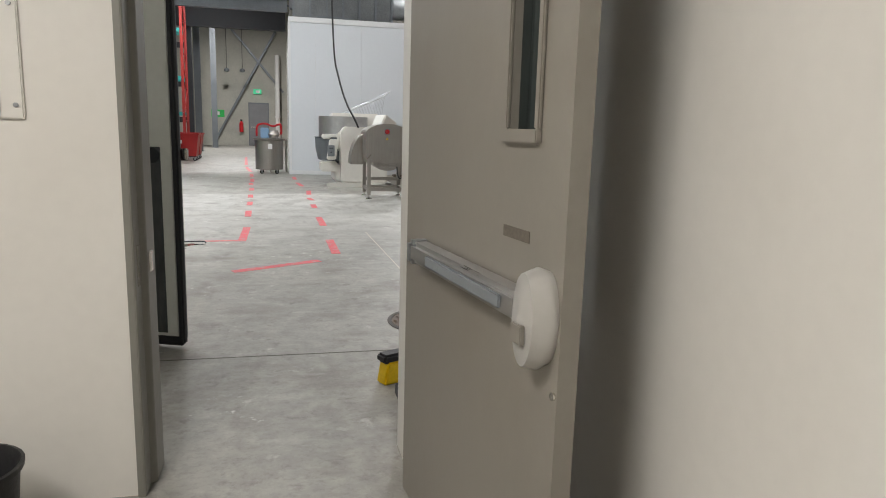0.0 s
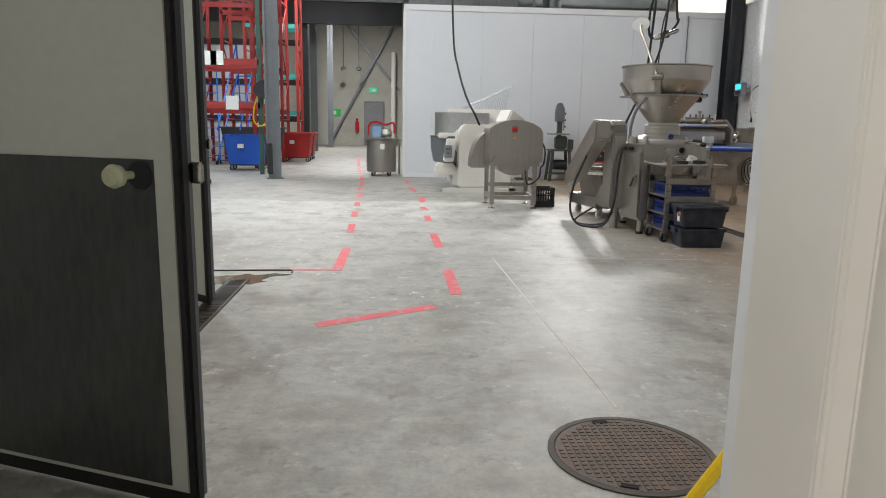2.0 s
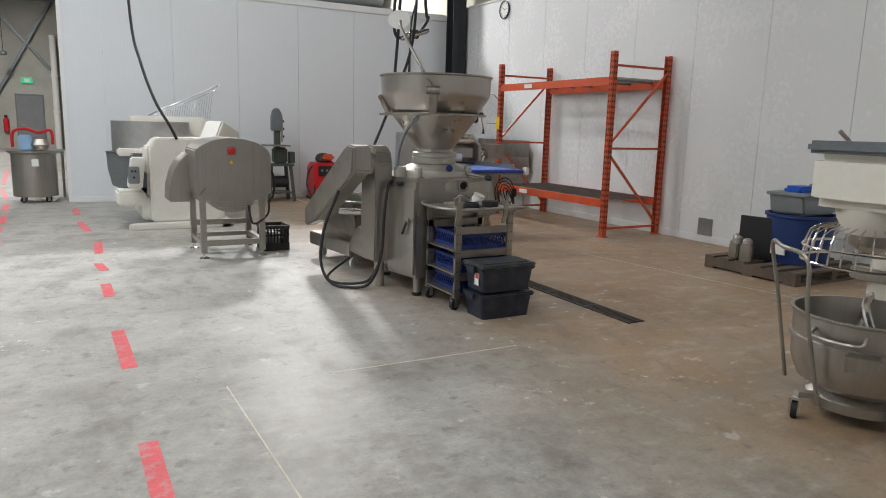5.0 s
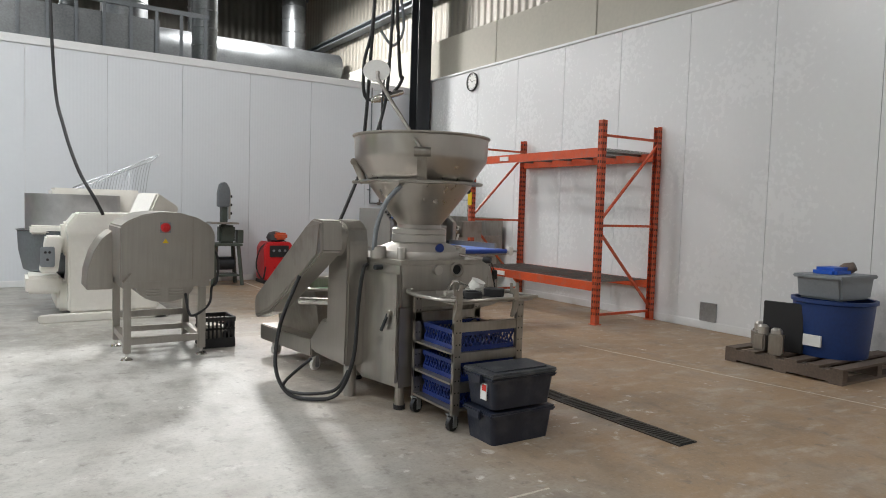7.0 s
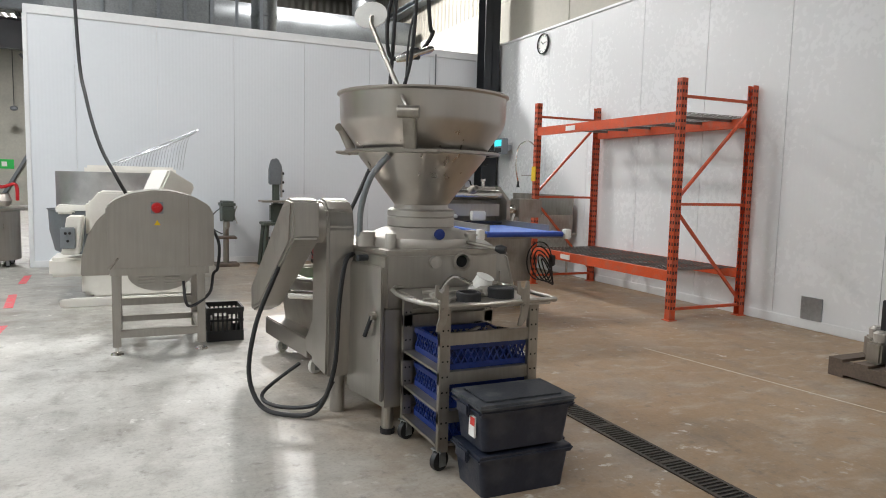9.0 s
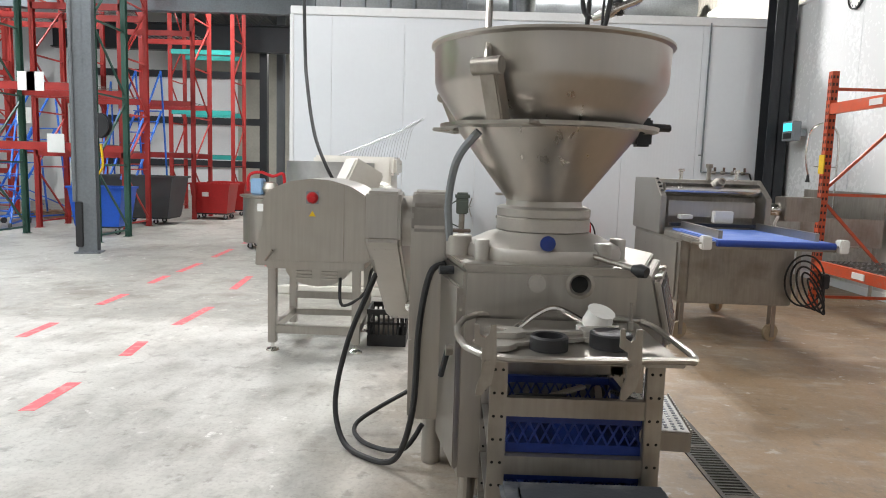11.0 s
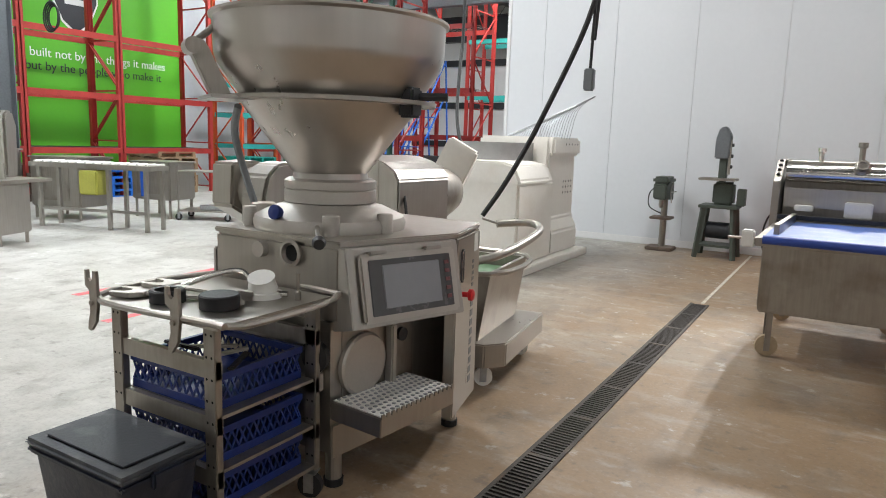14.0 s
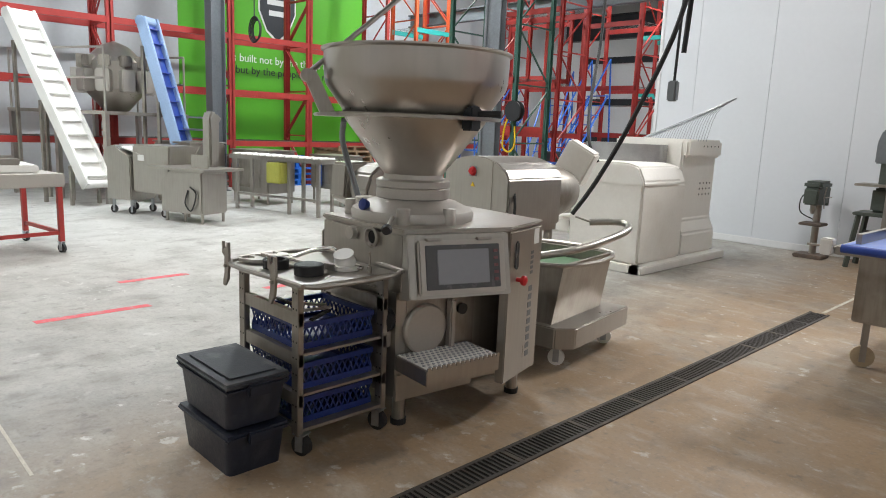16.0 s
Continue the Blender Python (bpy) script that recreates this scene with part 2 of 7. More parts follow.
def concrete_floor():
    m = shader("power_trowelled_concrete", (0.335, 0.325, 0.295), 0.48, 0, 0.34, 1.5, 0.08, dirt=(0.17, 0.145, 0.115), amount=0.7, dirt_scale=2.2)
    nt = m.node_tree
    bsdf = nt.nodes["Principled BSDF"]
    base = bsdf.inputs["Base Color"].links[0].from_socket
    co = nt.nodes.new("ShaderNodeTexCoord")
    sep = nt.nodes.new("ShaderNodeSeparateXYZ")
    nt.links.new(co.outputs["Object"], sep.inputs[0])

    def noise_at(scale, detail=6, stretch=None):
        n = nt.nodes.new("ShaderNodeTexNoise")
        n.inputs["Scale"].default_value, n.inputs["Detail"].default_value, n.inputs["Roughness"].default_value = scale, detail, 0.62
        if stretch:
            mp = nt.nodes.new("ShaderNodeMapping")
            mp.inputs["Scale"].default_value, mp.inputs["Rotation"].default_value = stretch, (0, 0, 0.5)
            nt.links.new(co.outputs["Object"], mp.inputs[0])
            nt.links.new(mp.outputs[0], n.inputs[0])
        else:
            nt.links.new(co.outputs["Object"], n.inputs[0])
        return n.outputs[0]

    def rng(s, a, b, c=0.0, d=1.0):
        r = nt.nodes.new("ShaderNodeMapRange")
        for i, v in enumerate((a, b, c, d)):
            r.inputs[i + 1].default_value = v
        nt.links.new(s, r.inputs[0])
        return r.outputs[0]

    def math2(op, a, b):
        n = nt.nodes.new("ShaderNodeMath")
        n.operation = op
        for i, v in enumerate((a, b)):
            if isinstance(v, (int, float)):
                n.inputs[i].default_value = v
            else:
                nt.links.new(v, n.inputs[i])
        return n.outputs[0]

    def blend(fac, under, colour):
        n = nt.nodes.new("ShaderNodeMix")
        n.data_type = "RGBA"
        nt.links.new(fac, n.inputs[0])
        nt.links.new(under, n.inputs[6])
        n.inputs[7].default_value = (*colour, 1)
        return n.outputs[2]

    # flour dust south of the old pour joint, ragged along its edge
    wob = math2("MULTIPLY", noise_at(1.4), 1.3)
    y = math2("ADD", sep.outputs["Y"], wob)
    dust = math2("MULTIPLY", rng(y, 13.75, 13.95, 1, 0), rng(y, 8.0, 12.0))
    xx = math2("MULTIPLY", rng(sep.outputs["X"], 3.4, 4.6, 1, 0), dust)
    xx = math2("MULTIPLY", xx, rng(noise_at(2.3, 8), 0.25, 0.6))
    out = blend(math2("MULTIPLY", xx, 0.85), base, (0.57, 0.56, 0.53))
    west = math2("MULTIPLY", rng(sep.outputs["X"], -0.5, -2.5), rng(sep.outputs["Y"], 20.0, 17.0))
    out = blend(math2("MULTIPLY", west, 0.5), out, (0.54, 0.54, 0.52))
    # warm brown tone of the wet side by the drain
    warm = math2("MULTIPLY", rng(math2("ADD", sep.outputs["X"], wob), 3.4, 4.9), 0.95)
    out = blend(math2("MULTIPLY", warm, rng(noise_at(0.9), 0.12, 0.5)), out, (0.32, 0.215, 0.125))
    # scuffs, drag marks and spilled flour flecks
    out = blend(math2("MULTIPLY", rng(noise_at(3.0, 10, (0.7, 1.8, 1)), 0.52, 0.72), 0.32), out, (0.55, 0.54, 0.5))
    out = blend(math2("MULTIPLY", rng(noise_at(2.0, 10, (1.6, 0.8, 1)), 0.52, 0.70), 0.5), out, (0.16, 0.14, 0.12))
    out = blend(math2("MULTIPLY", rng(noise_at(9, 12), 0.58, 0.68), 0.5), out, (0.13, 0.115, 0.1))
    out = blend(math2("MULTIPLY", rng(noise_at(5.5, 12), 0.62, 0.68), 0.4), out, (0.7, 0.69, 0.66))
    # aggregate speckle, fine trowel scratches and chalky scrapes
    out = blend(math2("MULTIPLY", rng(noise_at(45, 8), 0.5, 0.66), 0.22), out, (0.10, 0.09, 0.08))
    out = blend(math2("MULTIPLY", rng(noise_at(38, 9), 0.56, 0.68), 0.14), out, (0.62, 0.61, 0.58))
    out = blend(math2("MULTIPLY", rng(noise_at(5.0, 12, (0.7, 1.5, 1)), 0.58, 0.7), 0.28), out, (0.60, 0.59, 0.56))
    out = blend(math2("MULTIPLY", rng(noise_at(4.0, 12, (1.4, 0.8, 1)), 0.56, 0.68), 0.35), out, (0.14, 0.12, 0.10))
    spill = math2("MULTIPLY", rng(noise_at(11, 12), 0.6, 0.66), rng(noise_at(0.8, 3), 0.54, 0.62))
    out = blend(math2("MULTIPLY", spill, 0.75), out, (0.74, 0.73, 0.70))
    nt.links.new(out, bsdf.inputs["Base Color"])
    return m


FLOOR = concrete_floor()


# ---- tools ----
def part(name, bm, material, parent, label="", smooth=False):
    me = bpy.data.meshes.new(name)
    bmesh.ops.recalc_face_normals(bm, faces=bm.faces)
    if smooth:
        for f in bm.faces:
            f.smooth = True
        for e in bm.edges:
            if len(e.link_faces) == 2 and e.calc_face_angle(0) > 0.6:
                e.smooth = False
    bm.to_mesh(me)
    bm.free()
    me.materials.append(material)
    ob = new(name, me)
    ob.parent = parent
    if label:
        ob["label"] = label
    return ob


def thing(name, x, y, z=0.0, turn=0.0, label="", category="", group="", kind=""):
    ob = new(name)
    ob.matrix_world = pose(x, y, z, 0, 0, turn)
    ob.empty_display_size = 0.2
    return tagged(ob, label, category, group, kind)


def box(lo, hi, bevel=0.0, bm=None, m=None):
    bm = bm or bmesh.new()
    made = bmesh.ops.create_cube(bm, size=1)["verts"]
    for v in made:
        v.co = Vector([lo[i] + (v.co[i] + 0.5) * (hi[i] - lo[i]) for i in range(3)])
        if m:
            v.co = m @ v.co
    if bevel:
        edges = list({e for v in made for e in v.link_edges})
        bmesh.ops.bevel(bm, geom=edges, offset=bevel, segments=2, affect="EDGES")
    return bm


def prism(points, axis, a, b, bevel=0.0, bm=None):
    """A polygon in the plane across axis, drawn out from a to b."""
    bm = bm or bmesh.new()
    put = {"x": lambda u, v, w: (w, u, v), "y": lambda u, v, w: (u, w, v), "z": lambda u, v, w: (u, v, w)}[axis]
    one = [bm.verts.new(put(u, v, a)) for u, v in points]
    two = [bm.verts.new(put(u, v, b)) for u, v in points]
    n = len(points)
    faces = [bm.faces.new(one), bm.faces.new(two[::-1])]
    faces += [bm.faces.new((one[i], two[i], two[(i + 1) % n], one[(i + 1) % n])) for i in range(n)]
    bmesh.ops.recalc_face_normals(bm, faces=faces)
    if bevel:
        bmesh.ops.bevel(bm, geom=list({e for f in faces for e in f.edges}), offset=bevel, segments=2, affect="EDGES")
    return bm


def lathe(profile, n=32, bm=None, m=None, cap=True):
    """Rings of (radius, height) round z."""
    bm = bm or bmesh.new()
    m = m or Matrix()
    rings = [[bm.verts.new(m @ Vector((r * math.cos(6.28319 * i / n), r * math.sin(6.28319 * i / n), z))) for i in range(n)] for r, z in profile]
    for p, q in zip(rings, rings[1:]):
        for i in range(n):
            bm.faces.new((p[i], p[(i + 1) % n], q[(i + 1) % n], q[i]))
    for ring in (rings[0], rings[-1]) if cap else ():
        if (ring[0].co - ring[n // 2].co).length > 1e-4:
            bm.faces.new(ring)
    return bm


def rod(a, b, r, n=10, bm=None):
    a, b = Vector(a), Vector(b)
    m = Matrix.Translation(a) @ (b - a).to_track_quat("Z", "Y").to_matrix().to_4x4()
    return lathe([(r, 0), (r, (b - a).length)], n, bm, m)


def bar(a, b, w, h, bm=None):
    """A square bar from a to b."""
    a, b = Vector(a), Vector(b)
    m = Matrix.Translation(a) @ (b - a).to_track_quat("Y", "Z").to_matrix().to_4x4()
    return box((-w / 2, 0, -h / 2), (w / 2, (b - a).length, h / 2), 0, bm, m)


def tube(points, r, n=8, bm=None, steps=6, closed=False):
    """A round tube along a smooth line through the points."""
    bm = bm or bmesh.new()
    p = [Vector(q) for q in points]
    line = []
    k = len(p)
    for i in range(k if closed else k - 1):
        a, b, c, d = (p[(i - 1) % k], p[i], p[(i + 1) % k], p[(i + 2) % k]) if closed else (p[max(i - 1, 0)], p[i], p[i + 1], p[min(i + 2, k - 1)])
        for s in range(steps):
            t = s / steps
            line.append(0.5 * (2 * b + (c - a) * t + (2 * a - 5 * b + 4 * c - d) * t * t + (3 * b - a - 3 * c + d) * t ** 3))
    if not closed:
        line.append(p[-1])
    rings = []
    side = Vector((0.31, 0.17, 0.93))
    m = len(line)
    for i, q in enumerate(line):
        way = (line[(i + 1) % m if closed else min(i + 1, m - 1)] - line[(i - 1) % m if closed else max(i - 1, 0)]).normalized()
        side = (side - way * side.dot(way)).normalized()
        up = way.cross(side)
        rings.append([bm.verts.new(q + r * (side * math.cos(6.28319 * j / n) + up * math.sin(6.28319 * j / n))) for j in range(n)])
    for i in range(m if closed else m - 1):
        a, b = rings[i], rings[(i + 1) % m]
        for j in range(n):
            bm.faces.new((a[j], a[(j + 1) % n], b[(j + 1) % n], b[j]))
    if not closed:
        bm.faces.new(rings[0]), bm.faces.new(rings[-1])
    return bm


def lettering(name, text, size, m, material, parent, label="", depth=0.002):
    cu = bpy.data.curves.new(name, "FONT")
    cu.body, cu.size, cu.extrude, cu.align_x, cu.align_y = text, size, depth, "CENTER", "CENTER"
    tmp = bpy.data.objects.new(name, cu)
    scene.collection.objects.link(tmp)
    me = bpy.data.meshes.new_from_object(tmp.evaluated_get(bpy.context.evaluated_depsgraph_get()))
    bpy.data.objects.remove(tmp)
    me.materials.clear()
    me.materials.append(material)
    ob = new(name, me)
    ob.parent = parent
    ob.matrix_local = m
    if label:
        ob["label"] = label
    return ob


def structure(name, bm, material, label, category):
    return tagged(part(name, bm, material, None), label, category, kind="structure")


def caster(parent, x, y, r=0.05, mount=0.16, wheel=None, fork=None):
    w = part("wheel", lathe([(r * 0.3, -0.016), (r, -0.014), (r, 0.014), (r * 0.3, 0.016)], 18, None, pose(x, y, r, 90, 0, 20)), wheel or BLACK, parent, "", True)
    b = bmesh.new()
    for s in (-0.024, 0.024):
        box((-0.02, s - 0.003, r * 0.5), (0.02, s + 0.003, mount), 0, b, pose(x, y, 0, 0, 0, 20))
    box((-0.03, -0.03, mount - 0.006), (0.03, 0.03, mount), 0, b, pose(x, y, 0, 0, 0, 20))
    part("fork", b, fork or GALV, w)
    return w


# ---- structure ----
structure("floor", box((-14, -2, -0.2), (9.2, 42, 0)), FLOOR, "stained grey concrete floor with flour dust and scuffs", "floor")
wall_north = thing("wall_north", 0, 0, label="white insulated panel wall of the cold room", category="wall", kind="structure")
part("core", box((0.9, 18.215, 0), (8.5, 18.34, 3.76)), WHITE_TRIM, wall_north)
edges_x = [0.9, 1.52, 2.64, 3.78, 4.92, 6.06, 7.2, 8.34]
for a, b in zip(edges_x, edges_x[1:]):
    part("panel", box((a + 0.003, 18.2, 0.1), (b - 0.003, 18.215, 3.66)), WHITE_PANEL, wall_north)
part("base_trim", box((0.88, 18.185, 0), (8.5, 18.214, 0.1), 0.006), WHITE_TRIM, wall_north)
part("top_trim", box((0.88, 18.18, 3.66), (8.5, 18.35, 3.79), 0.008), WHITE_TRIM, wall_north)
part("corner_trim", box((0.87, 18.184, 0), (0.93, 18.24, 3.66), 0.006), WHITE_TRIM, wall_north)
wall_cold = thing("wall_cold_room_side", 0, 0, label="white panel side wall of the cold room", category="wall", kind="structure")
for i in range(7):
    part("panel", box((0.9, 18.35 + i * 1.14, 0), (1.0, 19.484 + i * 1.14, 3.76)), WHITE_PANEL_E, wall_cold)
# roof colour darkened to hold down glare from the lamp above it
structure("cold_room_roof", box((1.0, 18.35, 3.66), (8.6, 26.3, 3.78)), shader("dimmed_roof_sheet", (0.11, 0.11, 0.11), 0.8, 0, 0.2, 1.5, 0.05), "flat insulated roof of the cold room", "roof")
wall_east = thing("wall_east", 0, 0, label="white insulated panel wall under beige precast", category="wall", kind="structure")
for i in range(13):
    y0 = 3.75 + i * 1.14
    part("panel", box((8.5, y0 + 0.003, 0.1), (8.6, min(y0 + 1.137, 18.18), 3.92)), WHITE_PANEL_E, wall_east)
part("base_trim", box((8.485, 3.75, 0), (8.6, 18.18, 0.1), 0.006), WHITE_TRIM, wall_east)
part("top_trim", box((8.48, 3.75, 3.92), (8.62, 18.18, 3.96), 0.006), WHITE_TRIM, wall_east)
for i in range(6):
    part("precast_panel", box((8.62, 3.7 + i * 2.45, 3.9), (8.8, 6.14 + i * 2.45, 4.75), 0.01), BEIGE_WALL, wall_east, "beige precast concrete panel")
part("liner", box((8.72, 3.7, 4.75), (8.85, 42, 8.0)), CORRUGATED, wall_east, "corrugated metal liner")
part("floor_plate", box((8.482, 11.15, 0.1), (8.5, 11.38, 0.33)), GALV, wall_east, "galvanised floor plate")
part("rear_wall", box((8.62, 18.35, 0), (8.85, 42, 4.75)), CONCRETE, wall_east)
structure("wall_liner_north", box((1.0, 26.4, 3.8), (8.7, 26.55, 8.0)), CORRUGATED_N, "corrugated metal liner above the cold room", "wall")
structure("wall_far", box((-14, 41.2, 0), (8.8, 41.5, 8.0)), CONCRETE, "grey precast concrete end wall", "wall")
wall_west = thing("wall_west", 0, 0, label="pale grey block wall with a green painted stretch", category="wall", kind="structure")
part("grey_stretch", box((-9.8, 20.3, 0), (-9.6, 41.2, 8.0)), GREY_WALL, wall_west)
part("green_stretch", box((-9.8, 14.85, 0), (-9.595, 20.298, 8.0)), GREEN_WALL, wall_west, "bright green painted wall")
part("south_stretch", box((-9.8, -2, 0), (-9.6, 14.848, 8.0)), GREY_WALL, wall_west)
lettering("slogan", "is built not by the things it makes", 0.27, pose(-9.59, 17.95, 3.03, 90, 0, 90), PAPER, wall_west, "white lettering")
lettering("slogan", "but by the people who make it", 0.27, pose(-9.59, 17.95, 2.74, 90, 0, 90), BLACK_METAL, wall_west, "black lettering")
shield = [(-0.5, 0.75), (0.5, 0.75), (0.5, -0.1), (0.3, -0.55), (0, -0.8), (-0.3, -0.55), (-0.5, -0.1)]
part("emblem", prism([(17.45 + u * 1.08, 4.35 + v * 1.08) for u, v in shield], "x", -9.595, -9.58), PAPER, wall_west, "white outlined shield emblem")
part("emblem_face", prism([(17.45 + u, 4.35 + v) for u, v in shield], "x", -9.58, -9.572), BLACK_METAL, wall_west, "black shield face")
for w, z in ((0.6, 4.42), (0.5, 4.15)):
    part("emblem_bar", box((-9.572, 17.45 - w / 2, z), (-9.566, 17.45 + w / 2, z + 0.13)), PAPER, wall_west)
structure("ceiling", box((-14, -2, 8.0), (9.2, 42, 8.2)), DECK, "dark corrugated steel roof deck", "ceiling")
wall_south = thing("wall_south", 0, 0, label="cream painted partition wall with a doorway", category="wall", kind="structure")
part("west_stretch", box((-2.6, 2.95, 0), (0.22, 3.15, 3.0)), PLASTER, wall_south)
part("east_stretch", box((1.155, 2.95, 0), (8.5, 3.15, 3.0)), PLASTER, wall_south)
part("lintel", box((0.22, 2.95, 2.16), (1.155, 3.15, 3.0)), PLASTER, wall_south)
part("outer_post", box((1.36, 3.152, 0), (8.5, 3.66, 3.0), 0.01), WHITE_TRIM, wall_south, "white insulated panel end")
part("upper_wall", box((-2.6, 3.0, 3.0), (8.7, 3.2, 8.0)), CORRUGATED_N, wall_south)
structure("wall_lobby_east", box((1.5, -1.4, 0), (1.62, 2.95, 2.7)), PLASTER, "cream painted lobby wall", "wall")
structure("wall_lobby_west", box((-1.55, -1.4, 0), (-1.43, 2.95, 2.7)), PLASTER, "cream painted lobby wall", "wall")
structure("wall_lobby_south", box((-1.55, -1.5, 0), (1.62, -1.4, 2.7)), PLASTER, "cream painted lobby wall", "wall")
structure("ceiling_lobby", box((-1.55, -1.5, 2.7), (1.62, 2.95, 2.8)), WHITE_TRIM, "white lobby ceiling", "ceiling")
structure("wall_closing_south", box((-14, -2.1, 0), (-2.6, -2, 8.0)), GREY_WALL, "pale grey wall", "wall")
structure("wall_lobby_back", box((-2.72, -2, 0), (-2.6, 3.2, 8.0)), GREY_WALL, "pale grey wall", "wall")

# doorway frame and the steel door held open against the lobby wall
door_frame = thing("door_frame", 0, 0, label="grey painted steel door frame", category="door frame", kind="structure")
for s, x0 in ((1, 0.22), (-1, 1.155)):
    b = prism([(x0 + s * u, v) for u, v in ((-0.002, 2.935), (0.02, 2.935), (0.024, 2.94), (0.024, 3.02), (0.04, 3.03), (0.043, 3.035), (0.043, 3.165), (-0.002, 3.165))], "z", 0, 2.12, 0.002)
    part("jamb", b, JAMB_PAINT if s > 0 else PLASTER, door_frame)
part("head", box((0.22, 2.937, 2.1), (1.155, 3.163, 2.16), 0.004), JAMB_PAINT, door_frame)
part("strike_plate", box((0.243, 2.965, 0.70), (0.2465, 2.995, 0.83), 0.001), CHROME, door_frame, "chrome strike plate")
part("strike_lip", box((0.262, 3.05, 0.73), (0.272, 3.08, 0.80), 0.003), CHROME, door_frame)
for z in (0.95, 1.35):
    part("hinge_plate", box((1.348, 3.19, z), (1.361, 3.25, z + 0.09), 0.003), WHITE_TRIM, door_frame)

door_1 = thing("door_1", 1.12, 2.835, 0, 8.2, "open grey-beige steel door with panic bar and narrow glass", "door", kind="structure")
leaf = bmesh.new()
for lo, hi in (((-0.045, -0.94, 0.012), (0, 0, 1.22)), ((-0.045, -0.94, 1.22), (0, -0.81, 2.13)), ((-0.045, -0.69, 1.22), (0, 0, 2.13)), ((-0.045, -0.81, 1.95), (0, -0.69, 2.13))):
    box(lo, hi, 0, leaf)
part("leaf", leaf, FRAME_PAINT, door_1)
pane = part("glass_pane", box((-0.026, -0.81, 1.22), (-0.02, -0.69, 1.95)), shader("wired_dark_glass", (0.02, 0.028, 0.028), 0.08, 0, 0.1, 3, 0), door_1, "dark safety glass")
frm = bmesh.new()
for lo, hi in (((-0.06, -0.83, 1.19), (-0.045, -0.67, 1.22)), ((-0.055, -0.83, 1.95), (-0.045, -0.67, 1.975)), ((-0.055, -0.83, 1.22), (-0.045, -0.81, 1.95)), ((-0.055, -0.69, 1.22), (-0.045, -0.67, 1.95))):
    box(lo, hi, 0.003, frm)
part("glazing_frame", frm, FRAME_PAINT, door_1)
push = part("panic_bar", box((-0.105, -0.86, 0.835), (-0.045, -0.2, 0.895), 0.012), shader("satin_aluminium", (0.55, 0.54, 0.53), 0.35, 0.85, 0.06, 5, 0.02, (1, 0.05, 1)), door_1, "satin aluminium push bar")
part("bar_insert", box((-0.112, -0.8, 0.85), (-0.104, -0.35, 0.88), 0.003), GREY_PLASTIC, push)
part("end_cap", box((-0.11, -0.225, 0.83), (-0.045, -0.185, 0.9), 0.01), GALV, push)
part("latch_case", lathe([(0.0, 0), (0.045, 0.0), (0.05, 0.02), (0.045, 0.045), (0.0, 0.055)], 24, None, pose(-0.045, -0.89, 0.85, 0, -90, 0) @ Matrix.Diagonal((2.1, 0.95, 1.3, 1))), shader("light_grey_casting", (0.6, 0.59, 0.57), 0.4, 0.5, 0.05, 6, 0.02), push, "pale cast latch case", True)
part("latch_label", box((-0.12, -0.915, 0.805), (-0.108, -0.875, 0.845), 0.002), FRAME_PAINT, push)
part("keeper_screw", lathe([(0.008, 0), (0.008, 0.006)], 10, None, pose(-0.045, -0.93, 0.7, 0, -90, 0)), CHROME, door_1)
part("scuff_patch", box((-0.0465, -0.8, 0.985), (-0.045, -0.68, 1.01)), shader("dark_scuff", (0.13, 0.11, 0.09), 0.6, 0, 0.4, 14, 0.1), door_1, "dark scuff marks")

cover = thing("access_panel", -0.12, 2.95, 1.40, 0, "white metal access panel on the lobby wall", "panel")
part("plate", box((-0.11, -0.012, -0.19), (0.09, 0, 0.17), 0.004), PLASTER, cover)
part("lid", box((-0.105, -0.02, -0.185), (0.03, -0.012, 0.165), 0.003), WHITE_TRIM, cover)
for z in (-0.15, 0.13):
    part("screw", lathe([(0.007, 0), (0.007, 0.005)], 10, None, pose(0.07, -0.012, z, 90, 0, 0)), GALV, cover)
bin_l = thing("waste_bin", -0.15, 2.62, 0, 0, "black plastic waste bin with a folded rim", "bin")
part("body", lathe([(0.11, 0), (0.115, 0.01), (0.14, 0.28), (0.15, 0.285), (0.152, 0.30), (0.143, 0.302), (0.132, 0.28), (0.10, 0.02), (0, 0.02)], 28), BLACK, bin_l, "", True)

# cooler with two swung-out insulated doors
structure("wall_cooler", prism([(-9.0, 3.75), (-1.15, 3.75), (-1.15, 7.9), (-9.0, 7.9)], "z", 0, 3.2), COOLER, "grey insulated cooler box", "wall")


